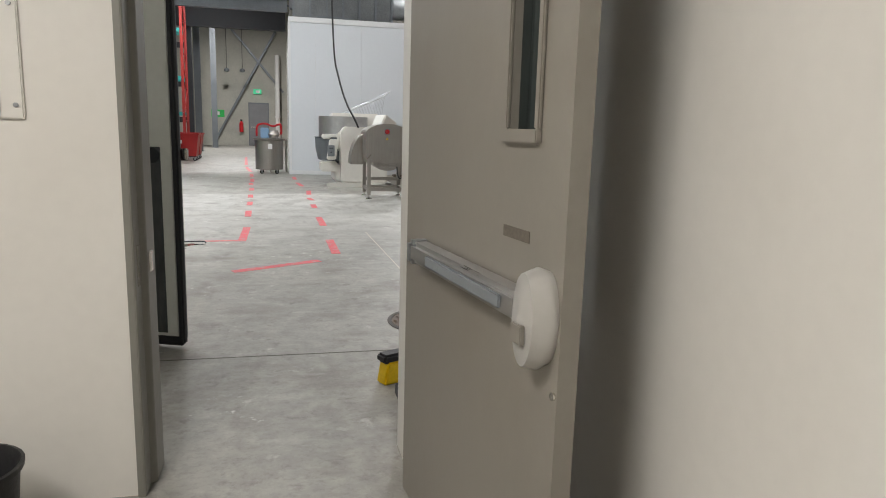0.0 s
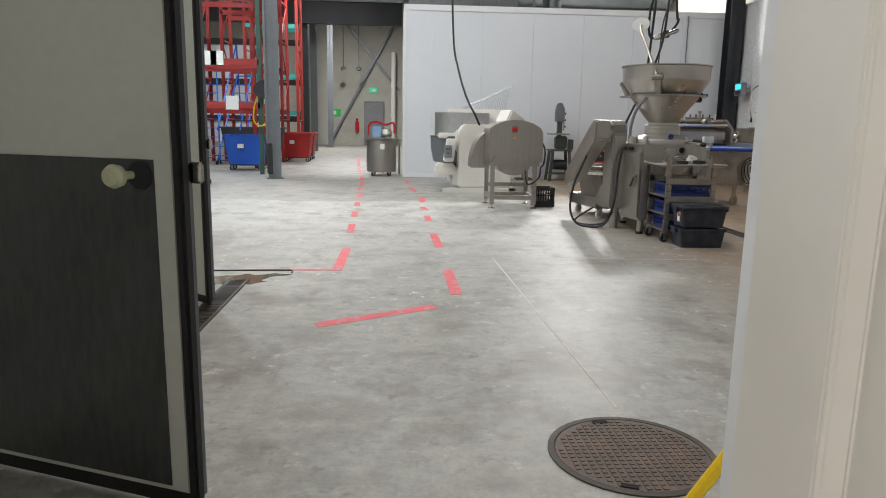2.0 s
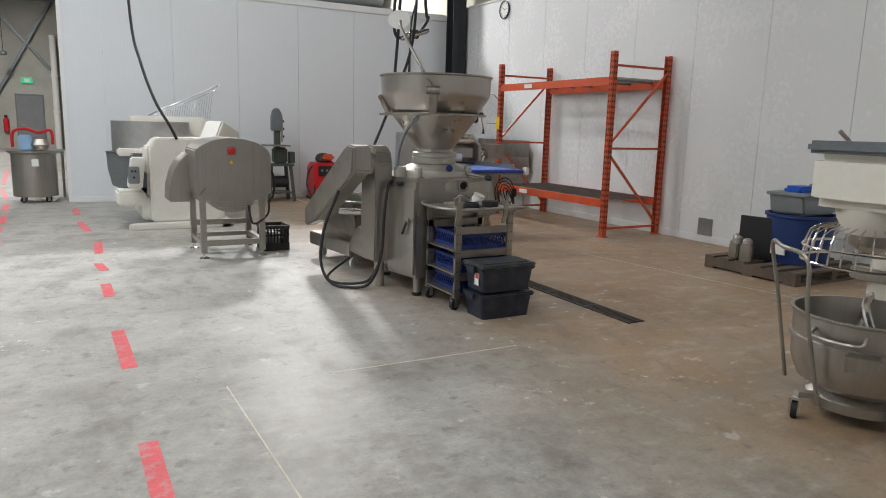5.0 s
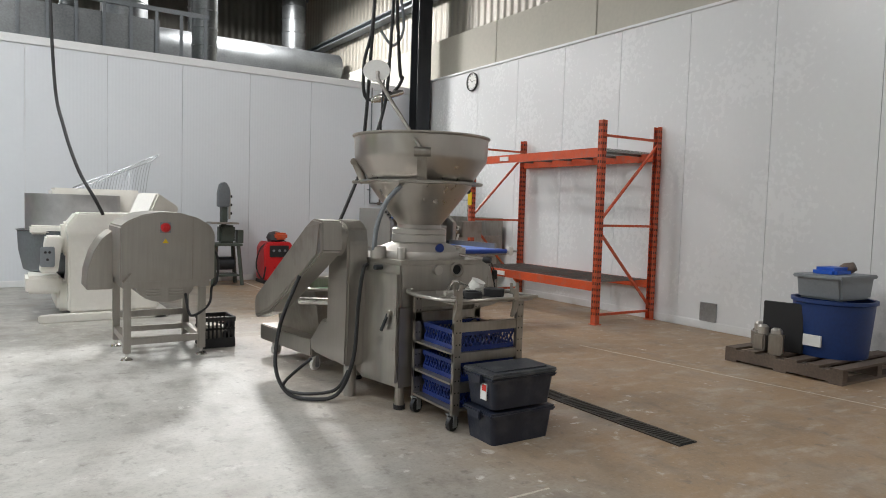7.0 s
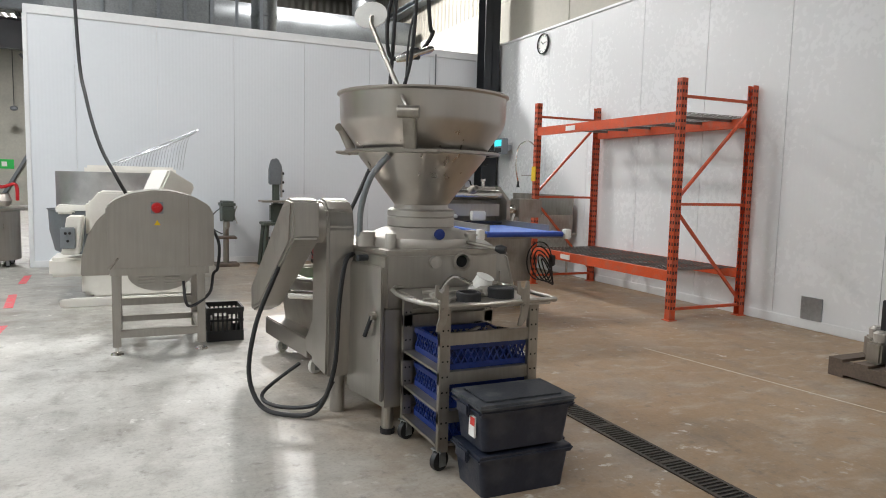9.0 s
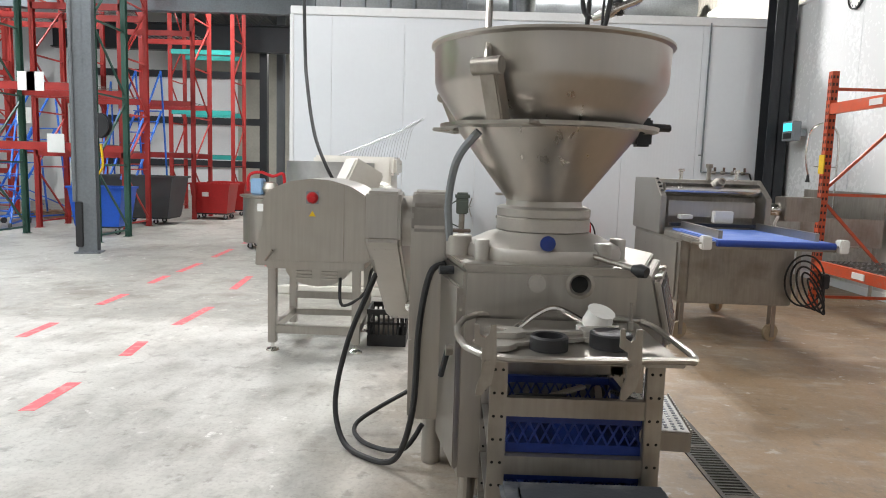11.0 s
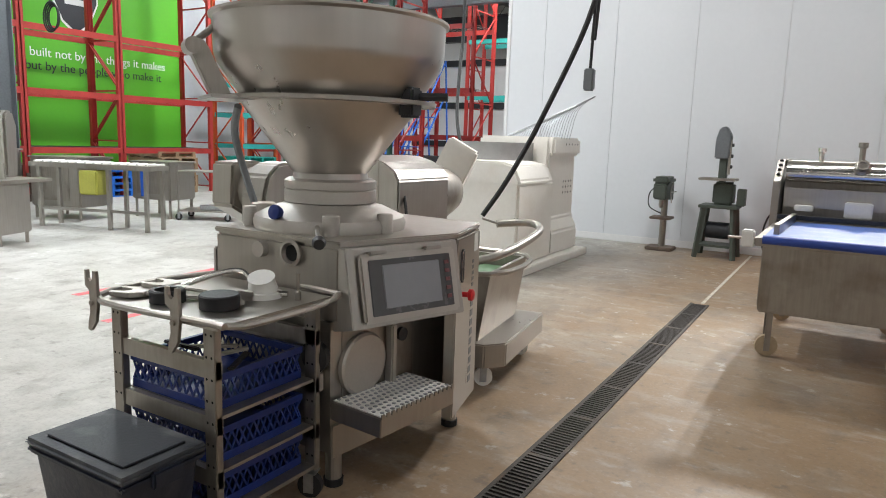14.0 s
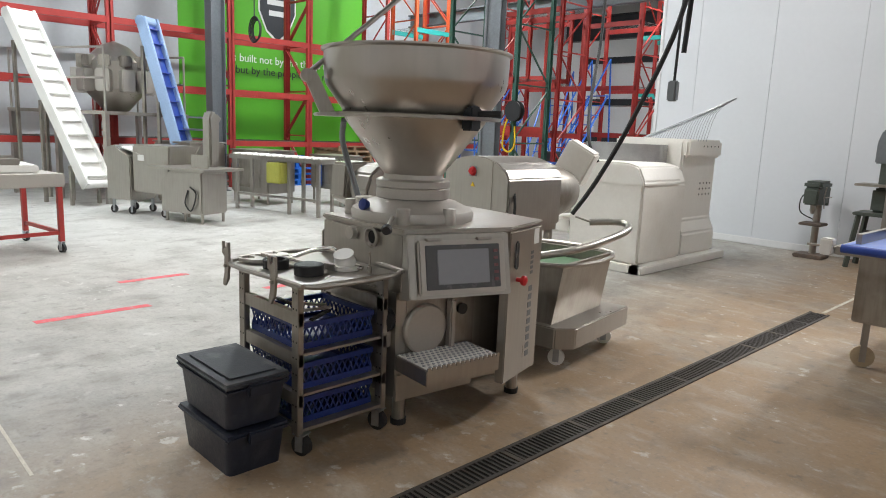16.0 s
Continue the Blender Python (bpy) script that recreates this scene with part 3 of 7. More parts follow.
def cooler_door(name, x, y, turn, length, kick, label, handle_z):
    d = thing(name, x, y, 0, turn, label, "cooler door", "swung-out cooler doors", "structure")
    part("leaf", box((-length, 0, 0.07), (-0.035, 0.05, 2.34), 0.006), COOLER, d)
    part("edge_frame", box((-0.037, 0.028, 0.05), (-0.014, 0.056, 2.36), 0.004), GREY_STEEL, d)
    part("gasket", box((-0.034, -0.012, 0.03), (0.0, 0.03, 2.37), 0.01), BLACK, d, "black rubber gasket")
    part("sweep", box((-length, 0.02, 0.012), (-0.03, 0.045, 0.07), 0.004), BLACK, d, "black rubber door sweep")
    if kick:
        part("kick_plate", box((-length + 0.02, -0.004, 0.09), (-0.1, 0, 1.085)), KICK, d, "dark scuffed kick plate")
    knob = part("release_knob", lathe([(0.0, 0.0), (0.012, 0.0), (0.012, 0.05), (0.03, 0.055), (0.034, 0.075), (0.026, 0.09), (0, 0.093)], 18, None, pose(-0.17, -0.004, handle_z, 90, 0, 0)), shader("glow_knob", (0.6, 0.62, 0.42), 0.4, 0, 0.05, 8, 0), d, "pale plastic release knob", True)
    part("rosette", lathe([(0.042, 0), (0.04, 0.006), (0, 0.007)], 18, None, pose(-0.145, -0.004, handle_z, 90, 0, 0)), BLACK_METAL, knob)
    part("strike", box((-0.014, 0.03, 1.02), (0.03, 0.055, 1.08), 0.006), CHROME, d)
    return d


cooler_door("door_2", 0.17, 4.47, -22, 1.15, True, "grey insulated cooler door with dark kick plate", 1.04)
d3 = cooler_door("door_3", -0.45, 6.9, -39, 1.1, False, "white insulated cooler door with warning stickers", 0.9)
for z in (1.0, 1.12):
    part("sticker", box((-0.26, -0.003, z), (-0.17, 0, z + 0.11)), PAPER, d3, "white sticker")
    part("sticker_print", box((-0.26, -0.0045, z + 0.085), (-0.17, -0.003, z + 0.108)), PAPER_RED, d3, "red printed bar")
    for k in range(4):
        part("sticker_print", box((-0.255, -0.0045, z + 0.012 + k * 0.018), (-0.18, -0.003, z + 0.02 + k * 0.018)), PAPER_RED, d3)
part("latch_plate", box((-0.26, -0.012, 1.58), (-0.23, 0, 1.68), 0.004), GREY_STEEL, d3)

# columns, beams, roof steel
def column(name, x, y, h, w, d, material, label, turn=0):
    c = thing(name, x, y, 0, turn, label, "column", kind="structure")
    t = 0.016
    b = box((-w / 2, -d / 2, 0.02), (w / 2, -d / 2 + t, h))
    box((-w / 2, d / 2 - t, 0.02), (w / 2, d / 2, h), 0, b)
    box((-t / 2, -d / 2, 0.02), (t / 2, d / 2, h), 0, b)
    part("shaft", b, material, c)
    part("base_plate", box((-w * 0.7, -d * 0.7, 0), (w * 0.7, d * 0.7, 0.02)), material, c)
    return c


c1 = column("column_1", -1.85, 17.3, 8.0, 0.25, 0.22, GREY_STEEL, "grey steel column with a black wrapped foot", 15)
part("foot_wrap", box((-0.15, -0.14, 0.1), (-0.05, 0.14, 0.75), 0.01), BLACK, c1, "black foam wrap")
part("conduit", rod((-0.15, -0.12, 0.75), (-0.15, -0.12, 6), 0.03), GREY_STEEL, c1)
column("column_2", 8.26, 17.96, 8.0, 0.3, 0.3, BLACK_METAL, "dark painted steel corner column")
column("column_3", -2.75, 32.0, 8.0, 0.25, 0.25, GREY_STEEL, "grey steel column by the far bay")
column("column_4", -2.55, 37.0, 8.0, 0.25, 0.25, GREY_STEEL, "grey steel column by the far bay")
column("column_5", -7.2, 14.6, 8.0, 0.3, 0.3, GREY_STEEL, "grey steel column between the machines")
for nm, lo, hi, mt, lb in (("header_beam", (-9.6, 29.7, 4.9), (0.9, 30.0, 5.75), BLACK_METAL, "black painted header beam"),
                           ("cross_beam", (-9.6, 21.9, 4.45), (0.9, 22.1, 4.8), GREY_STEEL, "grey steel cross beam"),
                           ("eaves_beam", (1.0, 26.0, 5.2), (8.6, 26.3, 5.6), GREY_STEEL, "grey steel beam above the cold room"),
                           ("wall_girt", (8.45, 3.8, 5.6), (8.7, 26, 5.75), GREY_STEEL, "steel girt along the wall")):
    t = 0.03
    b = box((lo[0], lo[1], lo[2]), (hi[0], hi[1], lo[2] + t))
    box((lo[0], lo[1], hi[2] - t), (hi[0], hi[1], hi[2]), 0, b)
    mid = (lo[1] + hi[1]) / 2
    if hi[0] - lo[0] > hi[1] - lo[1]:
        box((lo[0], mid - 0.01, lo[2]), (hi[0], mid + 0.01, hi[2]), 0, b)
    else:
        mx = (lo[0] + hi[0]) / 2
        box((mx - 0.01, lo[1], lo[2]), (mx + 0.01, hi[1], hi[2]), 0, b)
    structure(nm, b, mt, lb, "beam")
for y in (9, 13, 17, 21, 25, 29.5, 34, 38):
    b = bar((-9.6, y, 7.85), (8.6, y, 7.85), 0.1, 0.1)
    bar((-9.6, y, 7.2), (8.6, y, 7.2), 0.08, 0.08, b)
    x = -9.4
    while x < 8:
        rod((x, y, 7.2), (x + 0.5, y, 7.85), 0.02, 6, b), rod((x + 0.5, y, 7.85), (x + 1.0, y, 7.2), 0.02, 6, b)
        x += 1.0
    structure("roof_joist", b, GREY_STEEL, "open web steel roof joist", "joist")
# the added fill lights get the same housing as the high bays
for bx, by, power in BAYS_AND_FILLS:
    hb = thing("bay_and_fill_light", bx, by, 6.58, 0, "rectangular white ceiling light, high bay and added fill", "light", "high bay lights")
    part("housing", box((-0.3, -0.5, 0.02), (0.3, 0.5, 0.12), 0.01), WHITE_TRIM, hb)
    for s in (-0.24, 0, 0.24):
        part("tube_lamp", box((s - 0.03, -0.47, 0.0), (s + 0.03, 0.47, 0.02), 0.005), LENS, hb)
    for s in (-0.4, 0.4):
        part("hanger", rod((0, s, 0.12), (0, s, 1.42), 0.006, 6), GALV, hb)
lf = thing("lobby_light", -0.35, 0.9, 2.55, 0, "white lobby ceiling light", "light")
part("housing", box((-0.3, -0.55, 0.02), (0.3, 0.55, 0.15), 0.01), WHITE_TRIM, lf)
part("diffuser", box((-0.27, -0.52, 0.0), (0.27, 0.52, 0.02)), LENS, lf)

# ducts and services on the cold room roof
for i, (dx, dy, r, z0) in enumerate(((3.2, 20.6, 0.42, 3.78), (4.6, 20.2, 0.24, 3.78), (5.0, 22.6, 0.2, 3.78), (7.6, 23.4, 0.3, 3.78), (2.2, 20.1, 0.12, 3.78))):
    d = thing("duct", dx, dy, z0, 0, "round galvanised ventilation duct on the cold room roof", "duct", "roof ducts")
    b = bmesh.new()
    prof = []
    for k in range(12):
        prof += [(r, k * 0.34), (r, k * 0.34 + 0.31), (r + 0.012, k * 0.34 + 0.32), (r + 0.012, k * 0.34 + 0.34)]
    part("pipe", lathe(prof, 24, b), DUCT, d, "", True)
ld = thing("long_duct", 1.2, 22.4, 4.5, 0, "long round galvanised duct across the roof", "duct")
part("pipe", lathe([(0.35, 0), (0.35, 7.2)], 24, None, pose(0, 0, 0.35, 0, 90, 0)), DUCT, ld, "", True)
for s in (0.5, 3.5, 6.5):
    part("leg", box((s, -0.04, -0.72), (s + 0.06, 0.04, 0.05)), GREY_STEEL, ld)
st = thing("roof_stud_frame", 1.0, 19.2, 3.78, 0, "steel stud frame with sheet cladding on the roof", "frame")
for k in range(9):
    part("stud", box((k * 0.42, 0, 0.0), (k * 0.42 + 0.05, 0.05, 1.0)), GREY_STEEL, st)
part("rail", box((0, -0.004, 0.95), (3.45, 0.054, 1.02)), GREY_STEEL, st)
part("sheet", box((0, 0.056, 0.0), (2.6, 0.066, 0.8)), DUCT, st)
ac = thing("condenser_unit", 2.0, 19.0, 3.78, 0, "grey evaporator unit on the cold room roof", "unit")
part("case", box((-0.4, -0.12, 0), (0.4, 0.18, 0.16), 0.01), GREY_STEEL, ac)

# ---- floor marks ----
marks = [(0.27, 0.275, 8.04, 9.05), (0.24, 0.22, 10.04, 10.7), (0.2, 0.19, 11.35, 11.85), (0.17, 0.15, 12.5, 13.0), (0.13, 0.12, 13.75, 14.3), (0.08, 0.05, 14.95, 15.5),
         (0.06, 0.04, 15.8, 16.6), (0.0, -0.05, 17.2, 18.2), (-0.1, -0.3, 19.0, 21.0), (-0.35, -0.6, 22.0, 27.0),
         (1.19, 1.18, 7.24, 8.09), (1.18, 1.16, 9.14, 9.98), (1.16, 1.15, 11.0, 11.5), (1.17, 1.12, 12.1, 12.5), (1.15, 1.17, 13.05, 13.82), (1.08, 1.0, 14.75, 15.66), (0.98, 0.95, 16.5, 17.3)]


def flat(points, z, h=0.0015):
    return prism(points, "z", z, z + h)


for k, (xa, xb, ya, yb) in enumerate(marks):
    tagged(part("floor_tape", flat([(xa - 0.043, ya), (xa + 0.043, ya + 0.01), (xb + 0.043, yb), (xb - 0.043, yb - 0.01)], 0.0005), TAPE, None), "worn red tape dash on the concrete floor", "floor tape", "walkway tape")
tagged(part("floor_tape", flat([(0.26, 6.54), (0.3, 6.45), (1.03, 6.87), (0.99, 6.96)], 0.0005), TAPE, None), "slanting red tape bar across the walkway", "floor tape", "walkway tape")
tagged(part("floor_tape", flat([(-0.5, 8.02), (0.25, 8.05), (0.25, 8.11), (-0.5, 8.08)], 0.0008), TAPE, None), "red tape running to the cooler doors", "floor tape", "walkway tape")
tagged(part("saw_cut", flat([(1.63, 8.62), (1.71, 5.25), (1.72, 5.25), (1.64, 8.62)], 0.0005), TAPE_WHITE, None), "pale filled saw cut in the floor", "floor joint", kind="structure")
tagged(part("saw_cut", flat([(2.24, 8.575), (3.55, 8.565), (3.55, 8.58), (2.24, 8.59)], 0.0005), TAPE_WHITE, None), "pale chalk line on the floor", "floor joint", kind="structure")
tagged(part("saw_cut", flat([(4.735, 14.6), (4.765, 14.6), (4.765, 18.1), (4.735, 18.1)], 0.0005), TAPE_WHITE, None), "pale filled saw cut in the floor", "floor joint", kind="structure")
tagged(part("saw_cut", flat([(6.3, 11.2), (6.312, 11.2), (6.8, 8.2), (6.788, 8.2)], 0.0005), TAPE_WHITE, None), "pale filled saw cut in the floor", "floor joint", kind="structure")
tagged(part("slab_joint", flat([(-1.1, 4.30), (8.4, 4.30), (8.4, 4.305), (-1.1, 4.305)], 0.0004), JOINT, None), "dark slab joint", "floor joint", kind="structure")
puddle = bmesh.new()
ring = [puddle.verts.new((-0.42 + (0.27 + 0.07 * math.sin(3 * a) + 0.04 * math.sin(7 * a + 1) + 0.02 * math.sin(13 * a)) * math.cos(a), 7.72 + (0.2 + 0.06 * math.cos(2 * a + 1) + 0.03 * math.sin(9 * a)) * math.sin(a) + 0.25 * math.cos(a) * 0.5, 0.0012)) for a in [6.28319 * i / 72 for i in range(72)]]
puddle.faces.new(ring)
tagged(part("puddle", puddle, shader("brown_puddle", (0.15, 0.13, 0.095), 0.07, 0, 0.25, 4, 0, shine=0.04), None), "thin brown puddle beside the red tape", "puddle", kind="stuff")
squeegee = thing("floor_hose", -0.75, 8.02, 0.006, 0, "thin dark line lying along the red tape", "hose")
part("hose", tube([(-0.3, -0.02, 0), (0.0, -0.01, 0), (0.3, 0.0, 0), (0.6, 0.01, 0), (0.66, -0.01, 0), (0.67, -0.09, 0)], 0.006), BLACK_METAL, squeegee, "", True)
guard_post = thing("door_guard", -0.74, 6.24, 0, 0, "yellow steel door guard post bolted to the floor", "bollard")
part("post", lathe([(0.055, 0.01), (0.055, 1.0), (0.045, 1.03), (0, 1.04)], 24), YELLOW, guard_post, "", True)
part("base_plate", box((-0.1, -0.13, 0), (0.08, 0.16, 0.012), 0.003), YELLOW, guard_post)

cover = thing("manhole_cover", 1.64, 4.84, 0, 0, "round rusty cast iron manhole cover in the floor", "manhole cover")
part("rim", lathe([(0.31, 0.0), (0.31, 0.006), (0.285, 0.006), (0.285, 0.0)], 40), GRATE, cover)
part("plate", lathe([(0.282, 0.0), (0.282, 0.005), (0.0, 0.005)], 40), IRON, cover)
stud = bmesh.new()
for i in range(-9, 10):
    for j in range(-9, 10):
        if math.hypot(i, j) * 0.029 < 0.265:
            box((i * 0.029 - 0.009, j * 0.029 - 0.009, 0.004), (i * 0.029 + 0.009, j * 0.029 + 0.009, 0.0085), 0, stud)
tagged(part("tread_studs", stud, IRON, cover), kind="stuff")
for a in (100, 250):
    part("lift_slot", box((-0.03, -0.012, 0.004), (0.03, 0.012, 0.0095), 0, None, pose(0.26 * math.cos(radians(a)), 0.26 * math.sin(radians(a)), 0, 0, 0, a + 90)), DARK, cover)


def slot_drain(x, y0, y1, w, label):
    d = thing("floor_drain", x, y0, 0, 0, label, "floor drain", kind="structure")
    part("pit", box((0.01, 0.0, 0.0005), (w - 0.01, y1 - y0, 0.002)), DARK, d)
    for s in (0.0, w - 0.02):
        part("rail", box((s, 0, 0.0), (s + 0.02, y1 - y0, 0.008)), GRATE, d)
    me = None
    y, k = 0.02, 0
    while y < y1 - y0 - 0.03:
        if k % 18 == 17:
            part("cross_bar", box((0.02, y - 0.005, 0.001), (w - 0.02, y + 0.022, 0.0085)), GRATE, d)
        else:
            if me is None:
                o = part("slat", box((0.02, 0, 0.001), (w - 0.02, 0.013, 0.0075)), GRATE, d)
                me = o.data
            else:
                o = new("slat", me)
                o.parent = d
            o.location = (0, y, 0)
        y, k = y + 0.03, k + 1
    return d


slot_drain(4.655, 8.66, 14.55, 0.165, "long slotted cast iron floor drain")
slot_drain(-0.52, 6.37, 7.7, 0.155, "short slotted floor drain by the cooler doors")


# ---- filling machine ----
fm = thing("filling_machine", 3.84, 10.4, 0, 0, "tall stainless vacuum filling machine with a conical hopper", "food machine")
plan = [(-0.34, -0.35), (0.34, -0.35), (0.54, 0.2), (0.43, 0.6), (-0.24, 0.68), (-0.42, 0.05)]
body = bmesh.new()
low = [(u * 0.98, v * 0.98) for u, v in plan]
prism([(-0.34, -0.35), (0.30, -0.35), (0.36, 0.2), (0.43, 0.6), (-0.24, 0.68), (-0.42, 0.05)], "z", 0.16, 0.70, 0, body)
prism([(-0.34, -0.35), (0.34, -0.35), (0.50, 0.2), (0.43, 0.6), (-0.24, 0.68), (-0.42, 0.05)], "z", 0.70, 1.0, 0.012, body)
part("body", body, STEEL, fm)
part("top_plate", prism([(u * 1.012, v * 1.012) for u, v in plan], "z", 1.0, 1.022, 0.006), STEEL, fm)
# slanted screen housing on the south-east face
ang = math.degrees(math.atan2(0.55, 0.2))
face = Matrix.Translation((0.34, -0.35, 0)) @ Matrix.Rotation(radians(ang), 4, "Z")
hb = bmesh.new()
prism([(0.0, 1.0), (-0.035, 1.0), (-0.105, 0.70), (0.05, 0.66), (0.05, 1.0)], "x", 0.0, 0.55, 0.004, hb)
bmesh.ops.transform(hb, matrix=face, verts=hb.verts)
housing = part("screen_housing", hb, STEEL, fm)
tilt = face @ pose(0.28, -0.074, 0.845, 77, 0, 0)
for nm, w, h, z0, z1, mt, lb in (("screen_frame", 0.47, 0.265, 0.0, 0.022, STEEL_CAST, ""), ("screen_border", 0.40, 0.215, 0.02, 0.025, SCREEN_DARK, "dark screen border"), ("screen", 0.28, 0.17, 0.022, 0.027, SCREEN, "grey blank touch screen")):
    bb = box((-w / 2, -h / 2, z0), (w / 2, h / 2, z1), 0.003 if nm != "screen_frame" else 0.01)
    bmesh.ops.transform(bb, matrix=tilt, verts=bb.verts)
    part(nm, bb, mt, housing if nm == "screen_frame" else housing, lb)
for k in range(5):
    bb = box((0.165, -0.075 + k * 0.035, 0.024), (0.188, -0.06 + k * 0.035, 0.028))
    bmesh.ops.transform(bb, matrix=tilt, verts=bb.verts)
    part("soft_key", bb, RED_DULL, housing, "red soft key mark")
for s in (-0.15, 0.12):
    bb = box((s - 0.04, 0.128, 0.0), (s + 0.04, 0.142, 0.03), 0.003)
    bmesh.ops.transform(bb, matrix=tilt, verts=bb.verts)
    part("latch", bb, STEEL_DARK, housing)


def on_face(bm, m):
    bmesh.ops.transform(bm, matrix=m, verts=bm.verts)
    return bm


low_face = Matrix.Translation((0.30, -0.35, 0)) @ Matrix.Rotation(radians(math.degrees(math.atan2(0.55, 0.06))), 4, "Z")
part("drive_recess", on_face(box((0.06, -0.004, 0.33), (0.5, 0.0, 0.66)), low_face), STEEL_DARK, fm, "dark recessed drive bay")
part("drive_cover", on_face(lathe([(0.13, 0), (0.13, 0.02), (0.12, 0.028), (0, 0.028)], 32, None, pose(0.17, -0.002, 0.5, 90, 0, 0)), low_face), STEEL_CAST, fm, "", True)
part("hinge_bar", on_face(box((0.31, -0.05, 0.36), (0.345, -0.002, 0.64), 0.008), low_face), STEEL_CAST, fm)
part("knob", on_face(lathe([(0.028, 0), (0.03, 0.02), (0, 0.024)], 16, None, pose(0.41, -0.004, 0.575, 90, 0, 0)), low_face), BLACK, fm, "black knob", True)
part("lower_skirt", on_face(box((0.0, -0.012, 0.14), (0.5, 0.0, 0.28), 0.004), low_face), STEEL, fm)
step = part("foot_step", on_face(box((0.0, -0.27, 0.305), (0.46, -0.004, 0.385), 0.004), low_face), STEEL, fm, "folded steel step")
part("tread_plate", on_face(box((0.008, -0.262, 0.385), (0.452, -0.012, 0.388)), low_face), shader("bright_tread_plate", (0.76, 0.75, 0.73), 0.5, 0.1, 0.06, 12, 0.05), step, "bright dimpled tread plate")
dots = bmesh.new()
for i in range(15):
    for j in range(8):
        lathe([(0.011, 0.385), (0.008, 0.391), (0, 0.392)], 6, dots, pose(0.025 + i * 0.029 + (j % 2) * 0.014, -0.025 - j * 0.031, 0))
tagged(part("grip_dots", on_face(dots, low_face), GALV, step), kind="stuff")
teeth = bmesh.new()
for i in range(16):
    box((0.005 + i * 0.029, -0.272, 0.38), (0.022 + i * 0.029, -0.266, 0.397), 0, teeth)
tagged(part("grip_edge", on_face(teeth, low_face), STEEL, step), kind="stuff")
# narrow east face with the emergency stop and the name plate
east = Matrix.Translation((0.52, 0.2, 0)) @ Matrix.Rotation(math.atan2(0.4, -0.10), 4, "Z")
side_cover = part("side_cover", on_face(box((0.0, -0.022, 0.17), (0.40, 0.03, 0.995), 0.006), east), STEEL, fm)
part("sight_glass", on_face(box((0.06, -0.027, 0.79), (0.095, -0.02, 0.94), 0.01), east), SCREEN_DARK, side_cover, "dark oval sight glass")
part("white_label", on_face(box((0.29, -0.0245, 0.9), (0.35, -0.021, 0.985)), east), PAPER, side_cover, "white paper label")
es = part("emergency_stop", on_face(lathe([(0.012, 0), (0.012, 0.03), (0.026, 0.034), (0.028, 0.05), (0.018, 0.058), (0, 0.06)], 18, None, pose(0.1, -0.02, 0.73, 90, 0, 0)), east), RED, side_cover, "red mushroom stop button", True)
for k in range(9):
    part("name_mark", on_face(box((0.255, -0.0235, 0.26 + k * 0.047), (0.30, -0.0215, 0.292 + k * 0.047)), east), GREY_STEEL, side_cover, "grey printed mark")
for k in range(5):
    part("type_mark", on_face(box((0.262, -0.0235, 0.735 + k * 0.028), (0.295, -0.0215, 0.752 + k * 0.028)), east), GREY_STEEL, side_cover, "grey printed mark")
# south face ports and cabinet door on the west face
part("outlet", lathe([(0.05, 0), (0.055, 0.018), (0.042, 0.022), (0.034, 0.004), (0, 0.003)], 28, None, pose(0.105, -0.35, 0.955, 90, 0, 0)), STEEL_DARK, fm, "open dark outlet ring", True)
part("outlet_bore", lathe([(0.033, 0), (0, 0.001)], 24, None, pose(0.105, -0.356, 0.955, 90, 0, 0)), DARK, fm)
part("blank_port", lathe([(0.033, 0), (0.033, 0.03), (0, 0.032)], 24, None, pose(-0.06, -0.35, 0.955, 90, 0, 0)), STEEL_CAST, fm, "", True)
part("side_knob", lathe([(0.06, 0), (0.065, 0.03), (0.03, 0.05), (0, 0.05)], 20, None, pose(0.24, -0.35, 0.56, 90, 0, 0)), BLACK, fm, "black side knob", True)
part("bracket", box((0.22, -0.39, 0.42), (0.27, -0.35, 0.5), 0.006), STEEL_CAST, fm)
wf = Matrix.Translation((-0.42, 0.05, 0)) @ Matrix.Rotation(math.atan2(-0.4, 0.08), 4, "Z")
cab = part("cabinet_door", on_face(box((0.01, -0.022, 0.19), (0.40, 0.0, 0.93), 0.006), wf), STEEL, fm)
part("handle", on_face(rod((0.33, -0.04, 0.66), (0.28, -0.055, 0.54), 0.012), wf), BLACK_METAL, cab)
part("handle_base", on_face(lathe([(0.022, 0), (0.022, 0.03), (0, 0.03)], 14, None, pose(0.33, -0.02, 0.66, 90, 0, 0)), wf), STEEL_DARK, cab)
part("gland", on_face(rod((0.2, 0.0, 0.965), (0.2, -0.06, 0.965), 0.018), wf), BLACK_METAL, fm)
for u, v in ((-0.3, -0.3), (0.27, -0.29), (0.36, 0.5), (-0.2, 0.58)):
    leg = part("leg", rod((u, v, 0.03), (u, v, 0.18), 0.034, 16), STEEL, fm)
    part("foot", lathe([(0.04, 0), (0.042, 0.03), (0, 0.032)], 16, None, pose(u, v, 0)), BLACK, leg, "black rubber foot")
part("dome", lathe([(0.33, 1.02), (0.335, 1.05), (0.325, 1.075), (0.24, 1.115), (0.205, 1.125), (0.2, 1.13), (0, 1.13)], 48), STEEL_CAST, fm, "matt cast dome", True)
part("neck", lathe([(0.19, 1.128), (0.2, 1.135), (0.2, 1.185), (0.195, 1.19), (0.2, 1.195), (0.2, 1.225), (0.185, 1.235), (0, 1.235)], 48), STEEL_CAST, fm, "", True)
